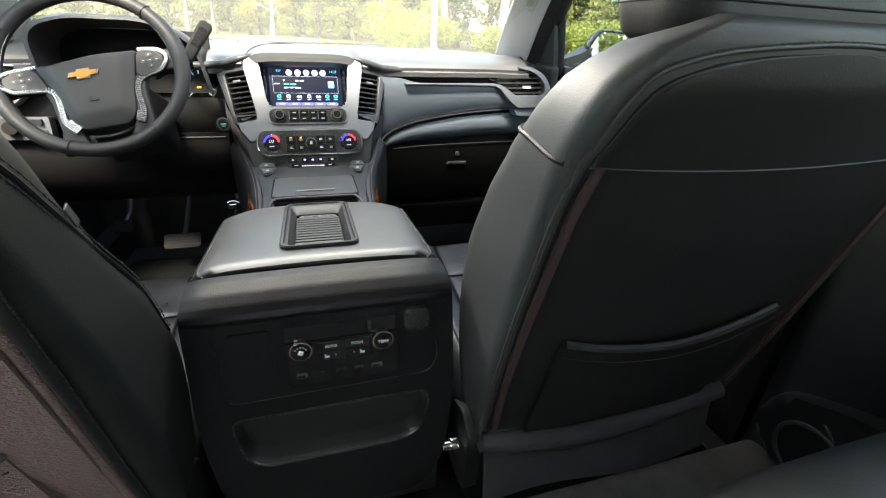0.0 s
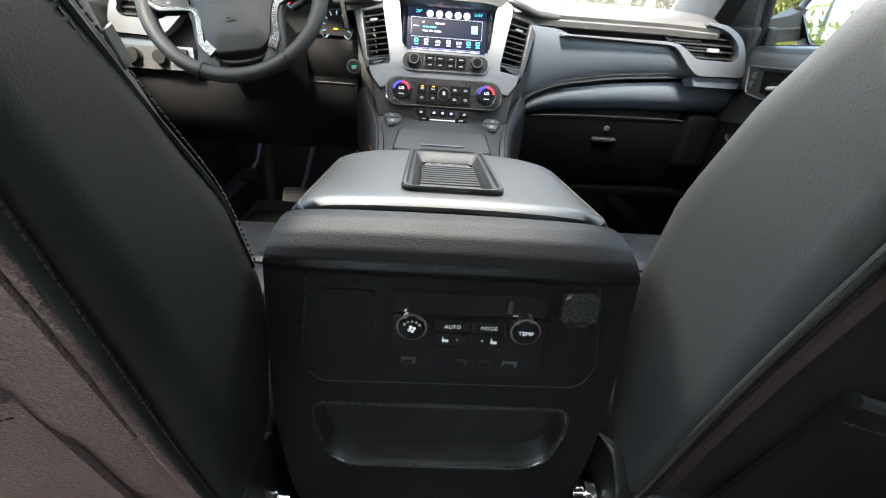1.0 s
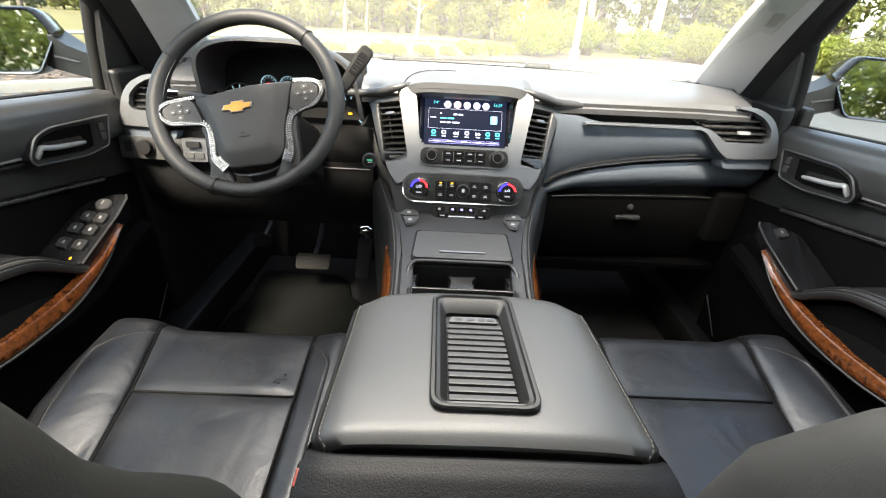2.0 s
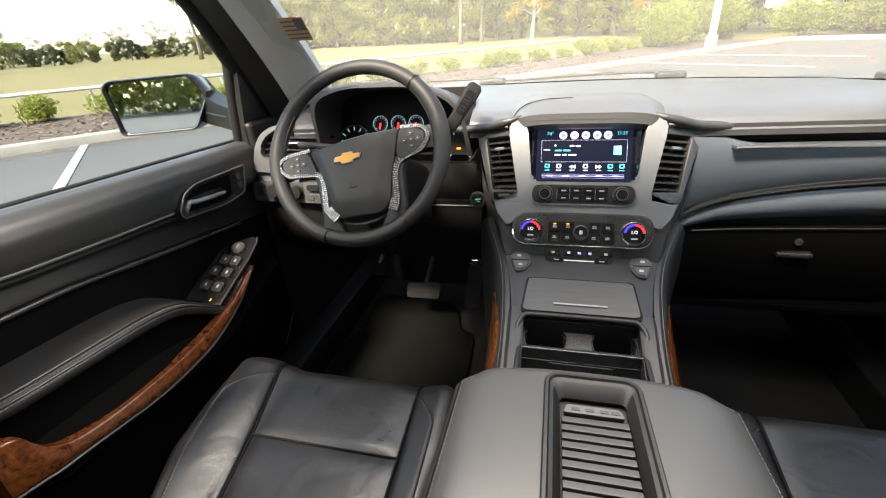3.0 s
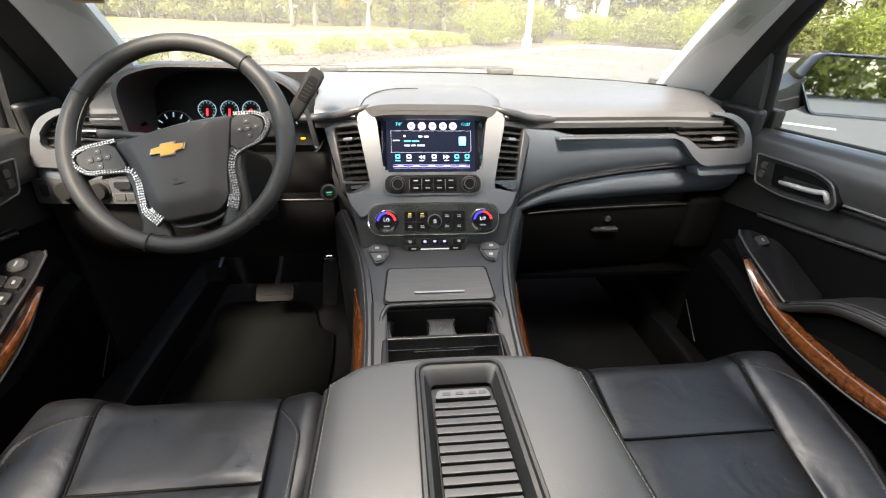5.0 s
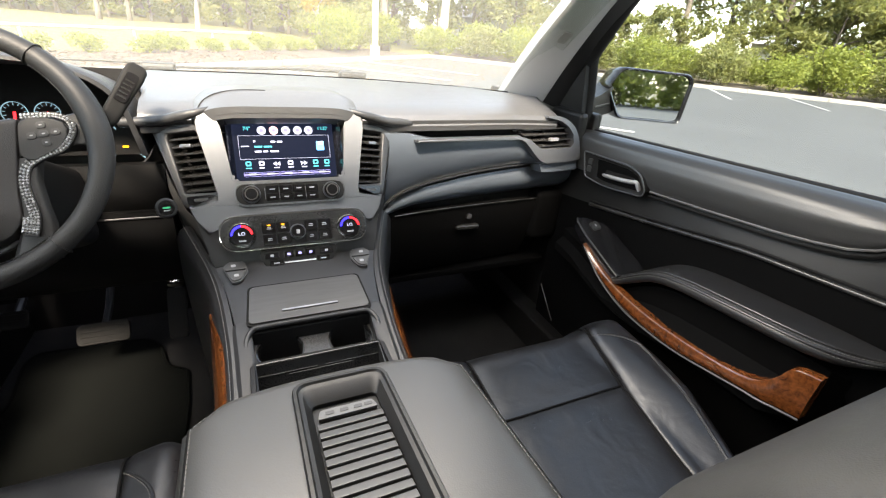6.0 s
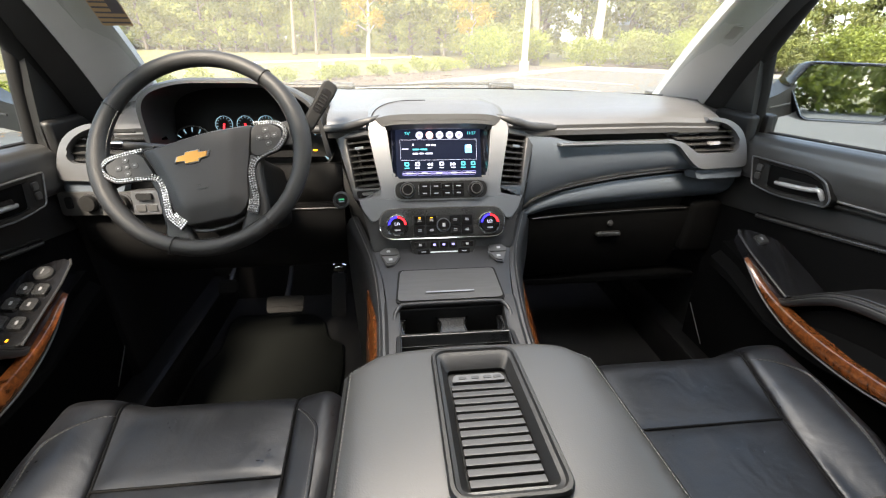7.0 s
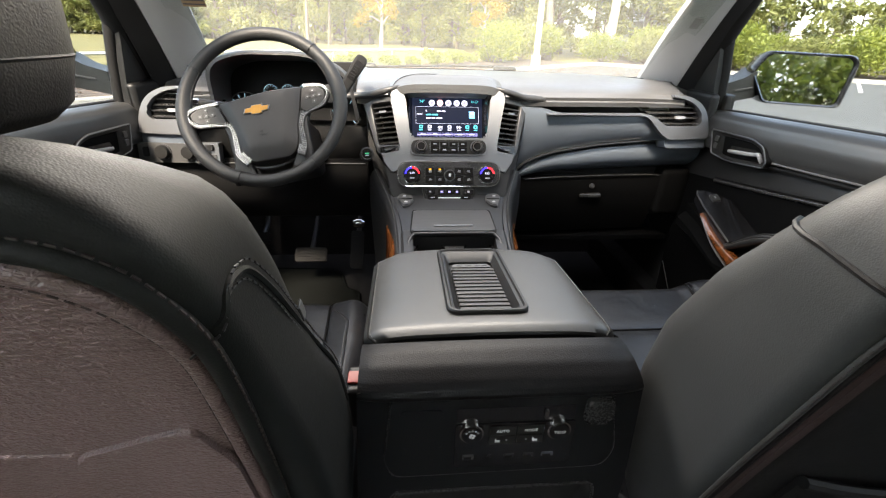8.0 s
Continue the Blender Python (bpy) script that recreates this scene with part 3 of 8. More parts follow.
def vent(root, quad, m, slats, label=""):
    """A dash vent: dark box, slats and a small tab."""
    body = part("air_vent", prism(rounded(quad, 0.004), -0.05, -0.032, m), PLASTIC_GLOSS, root, label)
    (ax, ay), (bx, by), (cx, cy), (dx, dy) = quad
    for i in range(slats):
        t = (i + 0.5) / slats
        l, r = Vector((mix(ax, dx, t), mix(ay, dy, t), 0)), Vector((mix(bx, cx, t), mix(by, cy, t), 0))
        mid, w = (l + r) / 2, (r - l).length - 0.001
        bm = rbox((0, 0, 0), (w, 0.0034, 0.020), 0.0013, 2, (24, 0, 0))
        bm.transform(m @ Matrix.Translation((mid.x, mid.y, -0.014)))
        part("slat", bm, PLASTIC_SATIN, body)
    t = 0.22
    l, r = Vector((mix(ax, dx, t), mix(ay, dy, t), 0)), Vector((mix(bx, cx, t), mix(by, cy, t), 0))
    mid = (l + r) / 2
    bm = rbox((0, 0, 0), (0.021, 0.0065, 0.010), 0.0015, 2)
    bm.transform(m @ Matrix.Translation((mid.x, mid.y, -0.002)))
    part("tab", bm, SILVER, body, "silver vent tab")
    return body


def knob(parent, m, r, h, material, ring=None, name="knob", n=32):
    bm = revolve([(r, 0), (r, h * 0.75), (r * 0.94, h), (r * 0.75, h * 1.02), (0.001, h * 1.02)], n, m)
    k = part(name, bm, material, parent)
    if ring:
        part("ring", revolve([(r * 1.0, 0), (r * 1.17, 0), (r * 1.17, h * 0.4), (r * 1.08, h * 0.55), (r * 1.0, h * 0.5)], n, m), ring, k)
    return k


def at_stack(x, s, d=0.0):
    return STACK @ Matrix.Translation((x, s, d))


def flat_bar(parent, x, s, w, h, d, material, name="mark", r=0.0008, m=None):
    return part(name, prism(rect(w, h, min(r, w * 0.4, h * 0.4), 2), 0, 0.0006, (m or STACK) @ Matrix.Translation((x, s, d))), material, parent)


def display(root):
    sc = part("display", prism(rect(0.196, 0.118, 0.006), -0.040, -0.034, at_stack(0, 0.160)), SCREEN_BLACK, root, "lit touch display with a dark blue radio page")
    d = -0.0335
    X = lambda px: (px - 771.5) / 139.0 * 0.172
    S = lambda py: 0.157 - (py - 264.0) / 88.0 * 0.101
    # sloping sides of the recess
    outer = rect(0.206, 0.126, 0.008, 4, 0, 0.161)
    inner = rect(0.188, 0.110, 0.004, 4, 0, 0.159)
    rows = [[STACK @ Vector((x, y, z)) for x, y in o] for o, z in ((outer, 0.001), (inner, -0.033), (inner, -0.036), (outer, -0.010))]
    part("recess", loft(rows + rows[:1], cap=False), PLASTIC_GLOSS, root, "gloss black display surround")
    for i, px in enumerate((738, 756, 774, 792, 809)):
        m = STACK @ Matrix.Translation((X(px), S(229), d))
        part("icon", revolve([(0.0082, 0), (0.0082, 0.0006), (0.001, 0.0007)], 20, m), SCREEN_RED if i == 1 else SCREEN_WHITE, sc)
        flat_bar(sc, X(px), S(229), 0.007, 0.006, d + 0.0008, SCREEN_VIOLET, "icon_mark", 0.002)
    part("reading", words("74°", 0.010, STACK @ Matrix.Translation((X(717), S(226), d))), SCREEN_CYAN, sc)
    part("reading", words("11:37", 0.009, STACK @ Matrix.Translation((X(831), S(226), d))), SCREEN_CYAN, sc)
    # frame of the page
    o, n = rect(0.169, 0.045, 0.001, 2, 0, S(257)), rect(0.1682, 0.0442, 0.001, 2, 0, S(257))
    part("page_frame", ringplate(o, n, d, d + 0.0006, STACK), SCREEN_WHITE, sc)
    for px, py, w, h, mt in ((726, 247, 0.004, 0.0036, SCREEN_WHITE), (753, 248, 0.009, 0.0034, SCREEN_WHITE), (763, 248, 0.010, 0.0034, SCREEN_WHITE), (731, 256, 0.014, 0.0032, SCREEN_CYAN), (745, 256, 0.015, 0.0032, SCREEN_CYAN), (730, 264, 0.012, 0.0032, SCREEN_WHITE), (741, 264, 0.009, 0.0032, SCREEN_WHITE), (754, 264, 0.016, 0.0032, SCREEN_WHITE), (712, 255, 0.014, 0.0018, SCREEN_WHITE),
                             (825, 256, 0.015, 0.018, SCREEN_BLUE), (826, 251, 0.009, 0.006, SCREEN_WHITE)):
        flat_bar(sc, X(px), S(py), w, h, d + (0.0007 if w == 0.009 else 0), mt, "text_bar")
    for i, px in enumerate((714, 733, 755, 776, 797, 815, 833)):
        mt = SCREEN_CYAN if i in (0, 5, 6) else SCREEN_WHITE
        if i in (2, 4):
            s = 1 if i == 4 else -1
            for k in (0, 1):
                x0 = X(px) + s * (0.0065 * k - 0.0065)
                part("arrow", prism([(x0, S(285) - 0.0045), (x0 + s * 0.0065, S(285)), (x0, S(285) + 0.0045)][::s], d, d + 0.0006, STACK), mt, sc)
        else:
            flat_bar(sc, X(px), S(284), 0.010, 0.009, d, mt, "icon", 0.002)
            flat_bar(sc, X(px), S(284), 0.005, 0.004, d + 0.0007, SCREEN_BLACK, "icon_mark", 0.001)
        flat_bar(sc, X(px), S(291.5), 0.010, 0.002, d, mt, "text_bar", 0.0004)
    for k in range(5):
        x = mix(-0.0655, 0.0655, k / 4)
        part("preset_key", ringplate(rect(0.0315, 0.0085, 0.002, 3, x, S(302)), rect(0.0303, 0.0073, 0.0015, 3, x, S(302)), d, d + 0.0006, STACK), SCREEN_VIOLET, sc)
        flat_bar(sc, x, S(302), 0.030, 0.0022, d, SCREEN_VIOLET, "key_shade", 0.0006)
        flat_bar(sc, x, S(302) + 0.0004, 0.013, 0.0028, d + 0.0007, SCREEN_WHITE, "text_bar")


def centre_panel(root):
    half = [(0.150, 0.212), (0.149, 0.190), (0.128, 0.080), (0.125, 0.060), (0.178, 0.058), (0.166, 0.032), (0.150, 0.006), (0.138, 0.012), (0.118, 0.026), (0.062, 0.030)]
    inner = [(0.1005, 0.106), (0.1025, 0.122), (0.107, 0.160), (0.111, 0.196), (0.117, 0.213), (0.128, 0.222), (0.142, 0.220)]
    half = rounded(half + [(-x, y) for x, y in half[::-1]] + [(-x, y) for x, y in inner[::-1]] + [(-0.094, 0.098), (0.094, 0.098)] + inner, 0.004, 3)
    u = half[::-1]
    part("silver_bezel", prism(u, -0.030, 0.0, STACK, 0.0035, 3), TRIM_SILVER, root, "satin silver bezel round the display", sharp=50)
    display(root)
    # dark surround below the bezel, running down into the slope
    part("lower_surround", prism(rounded([(-0.177, 0.056), (-0.160, 0.000), (-0.150, -0.056), (0.150, -0.056), (0.160, 0.000), (0.177, 0.056)], [0.0, 0.06, 0.0, 0.0, 0.06, 0.0], 6), -0.05, -0.006, STACK, 0.003, 3), DARK_SILVER, root, "dark satin grey surround of the climate controls")
    for s in (1, -1):
        q = [(0.003, 0.192), (0.060, 0.192), (0.040, 0.084), (-0.018, 0.082)]
        if s < 0:
            q = [(-q[1][0], q[1][1]), (-q[0][0], q[0][1]), (-q[3][0], q[3][1]), (-q[2][0], q[2][1])]
        m = cheek_plane(s)
        vent(root, q, m, 8, "black slatted air vent")
        part("vent_wheel", prism(rounded([(s * -0.016, 0.077), (s * 0.037, 0.077), (s * 0.034, 0.062), (s * -0.020, 0.062)][::s], 0.003), -0.004, 0.0015, m, 0.001), PLASTIC_GLOSS, root, "gloss black vent wheel plate")
        part("wheel_mark", prism(rect(0.026, 0.006, 0.002), 0.0015, 0.004, m @ Matrix.Translation((s * 0.009, 0.0695, 0)), 0.001), PLASTIC_GREY, root)
    # radio controls
    pill = part("radio_control", prism(rect(0.196, 0.037, 0.018, 6), 0.0, 0.003, at_stack(0, 0.0725), 0.001), PLASTIC, root, "black radio control strip")
    part("rim", ringplate(rect(0.202, 0.043, 0.021, 6), rect(0.196, 0.037, 0.018, 6), 0.0, 0.0045, at_stack(0, 0.0725)), SILVER, pill, "silver rim")
    for x in (-0.0725, 0.0725):
        k = knob(pill, at_stack(x, 0.0725, 0.003), 0.0138, 0.014, PLASTIC_GLOSS, SILVER)
        part("ring", ringplate([(0.0115 * math.cos(a * math.pi / 16), 0.0115 * math.sin(a * math.pi / 16)) for a in range(32)], [(0.0095 * math.cos(a * math.pi / 16), 0.0095 * math.sin(a * math.pi / 16)) for a in range(32)], 0.0, 0.0016, at_stack(x, 0.0725, 0.0168)), CHROME, k, "thin chrome ring")
    for i in range(4):
        x = mix(-0.036, 0.036, i / 3)
        for j in range(2):
            key = part("key", prism(rect(0.022, 0.0125, 0.001), 0, 0.0025, at_stack(x, 0.0725 + (0.0075 if j else -0.0075), 0.003), 0.0006), PLASTIC_GLOSS, pill)
            flat_bar(key, x, 0.0725 + (0.0075 if j else -0.0075), 0.009, 0.0022, 0.0057, GREY_INK, "key_mark", 0.0003)
    for x in (-0.049, -0.024, 0.024):
        flat_bar(pill, x, 0.0725, 0.0012, 0.02, 0.0058, SILVER, "divider", 0.0003)
    # climate controls
    hexa = rounded([(-0.134, -0.030), (0.134, -0.030), (0.134, 0.034), (-0.134, 0.034)], 0.031, 8)
    pod = part("climate_control", prism(hexa, -0.012, 0.010, STACK, 0.005, 3), PLASTIC_SATIN, root, "black climate control panel with a bright rim", sharp=50)
    part("rim", tube([STACK @ Vector((x * 0.992, y * 0.985, 0.0085)) for x, y in hexa], 0.0018, 6, True), CHROME, pod, "thin bright rim")
    part("button_block", prism(rect(0.128, 0.043, 0.003), 0.009, 0.0135, at_stack(0, -0.003), 0.001), PLASTIC, pod)
    for i in range(5):
        x = mix(-0.050, 0.050, i / 4)
        if i == 2:
            continue
        for j in range(2):
            s = -0.003 + (0.0105 if j else -0.0105)
            key = part("key", prism(rect(0.0225, 0.018, 0.001), 0, 0.0025, at_stack(x, s, 0.0135), 0.0006), PLASTIC_GLOSS, pod)
            for dy, w in ((0.0018, 0.007), (-0.0012, 0.0085)):
                flat_bar(key, x, s + dy, w, 0.0014, 0.0162, GREY_INK, "key_mark", 0.0005)
            if j and i < 2:
                flat_bar(key, x, s + 0.0055, 0.006, 0.002, 0.0163, LED_AMBER, "lamp", 0.0005)
    k = knob(pod, at_stack(0, -0.003, 0.0135), 0.0125, 0.010, PLASTIC_GLOSS, SILVER)
    flat_bar(k, 0, -0.003, 0.006, 0.008, 0.0240, GREY_INK, "key_mark", 0.001)
    for x in (-0.0963, 0.0963):
        k = knob(pod, at_stack(x, -0.002, 0.010), 0.0205, 0.020, PLASTIC_GLOSS, CHROME, n=40)
        z = 0.0306
        def arc(a0, a1):
            o = [(0.0188 * math.cos(radians(mix(a0, a1, i / 10))), 0.0188 * math.sin(radians(mix(a0, a1, i / 10)))) for i in range(11)]
            n = [(0.0150 * math.cos(radians(mix(a1, a0, i / 10))), 0.0150 * math.sin(radians(mix(a1, a0, i / 10)))) for i in range(11)]
            return prism(o + n, 0, 0.0006, at_stack(x, -0.002, z))
        part("warm_arc", arc(5, 88), LED_RED, k)
        part("cool_arc", arc(92, 175), LED_BLUE, k)
        part("reading", words("LO", 0.009, at_stack(x, 0.001, z)), SCREEN_WHITE, k)
        flat_bar(k, x, -0.0115, 0.012, 0.0025, z, GREY_INK, "text_bar", 0.0004)
    # lower switch strip
    low = part("switch_strip", prism(rounded([(-0.071, -0.034), (-0.064, -0.067), (0.064, -0.067), (0.071, -0.034)], [0.004, 0.014, 0.014, 0.004], 5), -0.01, 0.006, STACK, 0.002), PLASTIC, root, "black switch strip with indicator lamps")
    for i, x in enumerate((-0.050, -0.020, 0.0, 0.020, 0.050)):
        key = part("key", prism(rect(0.024 if abs(x) > 0.03 else 0.016, 0.011, 0.001), 0.006, 0.0085, at_stack(x, -0.044), 0.0006), PLASTIC_GLOSS, low)
        flat_bar(key, x, -0.044, 0.006, 0.0045, 0.0087, GREY_INK if abs(x) > 0.03 else SCREEN_VIOLET, "key_mark", 0.001)
    flat_bar(low, 0.0, -0.0595, 0.058, 0.0022, 0.0062, WHITE_INK, "key_mark", 0.0006)
    for x in (-0.043, 0.043):
        key = part("key", prism(rect(0.024, 0.010, 0.001), 0.006, 0.008, at_stack(x, -0.0585), 0.0006), PLASTIC_GLOSS, low)
        flat_bar(key, x, -0.0585, 0.010, 0.002, 0.0083, GREY_INK, "key_mark", 0.0004)
    # start button on the driver's cheek
    m = basis((-0.215, 0.058, 0.686), (1, 0.18, 0), (0, 0.42, 0.907))
    b = part("start_button", revolve([(0.0145, -0.03), (0.0145, 0.003), (0.012, 0.006), (0.001, 0.006)], 32, m), PLASTIC_GLOSS, root, "round engine start button")
    part("rim", revolve([(0.0145, -0.02), (0.0175, -0.02), (0.0175, 0.003), (0.0145, 0.005)], 32, m), DARK_SILVER, b)
    part("lamp", prism(rect(0.012, 0.003, 0.001), 0.0062, 0.0066, m), LED_GREEN, b)
    part("mark", prism(rect(0.010, 0.0022, 0.001), 0.0062, 0.0066, m @ Matrix.Translation((0, -0.005, 0))), GREY_INK, b)


SEAM = [(0.205, 0.612), (0.235, 0.637), (0.275, 0.655), (0.33, 0.670), (0.45, 0.688), (0.56, 0.697), (0.655, 0.703)]


def face_y(x):
    return 0.128 + 0.045 * max(0.0, x - 0.2) / 0.6


def passenger_side(root):
    def upper(u, v):
        x = mix(0.205, 0.672, u)
        top, bot = lerp([(0.205, 0.803), (0.27, 0.799), (0.30, 0.790), (0.33, 0.785), (0.62, 0.785), (0.64, 0.772)], x), lerp(SEAM, x)
        z = mix(top, bot, v)
        if u > 0.80:
            z = mix(mix(top, bot, (u - 0.80) / 0.2 * 0.93), bot, v)
        return (x, face_y(x) + 0.022 - 0.026 * math.sin(math.pi * min(1, v * 0.92 + 0.08)) ** 0.6 - 0.020 * (1 - v) ** 1.5, z)
    part("upper_panel", slab(upper, 30, 14, (0, 0.02, 0)), VINYL_PANEL_SHEEN, root, "grey-black leather-wrapped panel with a stitched lower edge", sharp=60)
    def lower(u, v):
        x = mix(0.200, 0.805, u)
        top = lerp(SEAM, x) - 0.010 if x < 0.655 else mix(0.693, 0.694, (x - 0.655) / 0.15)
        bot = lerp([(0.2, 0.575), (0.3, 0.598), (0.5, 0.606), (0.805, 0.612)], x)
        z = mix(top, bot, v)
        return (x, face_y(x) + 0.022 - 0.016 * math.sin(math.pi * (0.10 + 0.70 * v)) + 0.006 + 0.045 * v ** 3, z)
    part("lower_panel", slab(lower, 30, 10, (0, 0.04, 0)), VINYL_PANEL_SHEEN, root, "grey-black padded lower panel", sharp=60)
    seam = [(x, face_y(x) + 0.010, z + 0.004) for x, z in SEAM]
    part("piping", tube(curve(seam, 5), 0.004, 8), LEATHER, root)
    part("stitching", stitches(curve([(x, y - 0.0085, z + 0.011) for x, y, z in seam], 6), 0.006, 0.0007), THREAD, root, "pale stitching")
    # dark slot between pad and panel
    part("slot", rbox((0.46, 0.205, 0.80), (0.56, 0.06, 0.04), 0.004), PLASTIC_DEEP, root)
    # glove box
    def door(u, v):
        x, z = mix(0.215, 0.705, u), mix(0.590, 0.385, v)
        return (x, face_y(x) + 0.034 + 0.05 * v * v, z)
    gb = part("glove_box", slab(door, 16, 8, (0, 0.02, 0)), PLASTIC_SHADED, root, "black glove box lid", sharp=60)
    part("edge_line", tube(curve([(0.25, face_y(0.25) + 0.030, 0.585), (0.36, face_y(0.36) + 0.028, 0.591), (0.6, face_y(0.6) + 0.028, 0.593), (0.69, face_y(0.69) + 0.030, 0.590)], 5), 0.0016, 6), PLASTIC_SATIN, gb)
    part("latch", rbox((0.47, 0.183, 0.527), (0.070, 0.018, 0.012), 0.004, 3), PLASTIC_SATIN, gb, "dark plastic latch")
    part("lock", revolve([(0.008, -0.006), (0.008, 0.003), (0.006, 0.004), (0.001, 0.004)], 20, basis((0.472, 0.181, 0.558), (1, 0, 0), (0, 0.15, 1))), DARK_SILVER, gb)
    part("under_panel", rbox((0.46, 0.40, 0.36), (0.66, 0.36, 0.02), 0.005), PLASTIC_SHADED, root)
    part("end_panel", rbox((0.752, 0.27, 0.53), (0.10, 0.16, 0.16), 0.02, 3), PLASTIC_SHADED, root)


def corner_vent(root, strip):
    """The silver trim and vent at one end of the dashboard (built for the right end)."""
    m = basis((0, -0.012, 0), (1, 0.10, 0), (0, 0.12, 1))
    x0 = 0.30 if strip else 0.545
    t = [(x0, 0.7935), (0.580, 0.7935), (0.612, 0.788), (0.660, 0.758), (0.770, 0.757), (0.775, 0.783), (0.753, 0.811), (0.716, 0.831), (0.670, 0.836), (0.670, 0.843), (0.722, 0.840), (0.766, 0.819), (0.790, 0.786), (0.808, 0.722), (0.674, 0.719), (0.647, 0.737), (0.597, 0.786), (x0, 0.7885)]
    t = rounded(t, [0.0, 0.02, 0.02, 0.012, 0.010, 0.015, 0.02, 0.02, 0.0, 0.0, 0.02, 0.02, 0.02, 0.014, 0.02, 0.02, 0.02, 0.0], 5)
    part("silver_trim", prism(t, -0.02, 0.008, m @ Matrix.Translation((0, 0, 0.006)), 0.0025, 2), TRIM_SILVER, root, "satin silver trim sweeping round the vent", sharp=50)
    b = part("corner_vent", prism([(0.585, 0.806), (0.610, 0.790), (0.662, 0.755), (0.772, 0.754), (0.777, 0.783), (0.755, 0.813), (0.716, 0.833), (0.668, 0.838), (0.60, 0.830)], -0.045, -0.024, m), PLASTIC_GLOSS, root, "black corner air vent")
    for i in range(5):
        z = 0.7665 + 0.0150 * i
        l = lerp([(0.755, 0.662), (0.79, 0.610), (0.806, 0.600), (0.84, 0.640)], z)
        r = lerp([(0.755, 0.771), (0.783, 0.774), (0.813, 0.752), (0.833, 0.712)], z)
        bm = rbox((0, 0, 0), (r - l, 0.0034, 0.026), 0.0012, 2, (16, 0, 0))
        bm.transform(m @ Matrix.Translation(((l + r) / 2, z, -0.012)))
        part("slat", bm, PLASTIC_SATIN, b)
    part("tab", prism(rect(0.030, 0.008, 0.002), 0.008, 0.016, m @ Matrix.Translation((0.705, 0.7815, -0.006)), 0.002), PALE_TRIM, b)
    part("lower_end", prism(rounded([(0.668, 0.716), (0.806, 0.719), (0.806, 0.694), (0.678, 0.694)], 0.004), -0.04, 0.002, m, 0.003), VINYL_PANEL_SHEEN, root)
    part("end_roll", rbox((0.80, 0.23, 0.76), (0.03, 0.14, 0.16), 0.012, 3), PLASTIC, root)


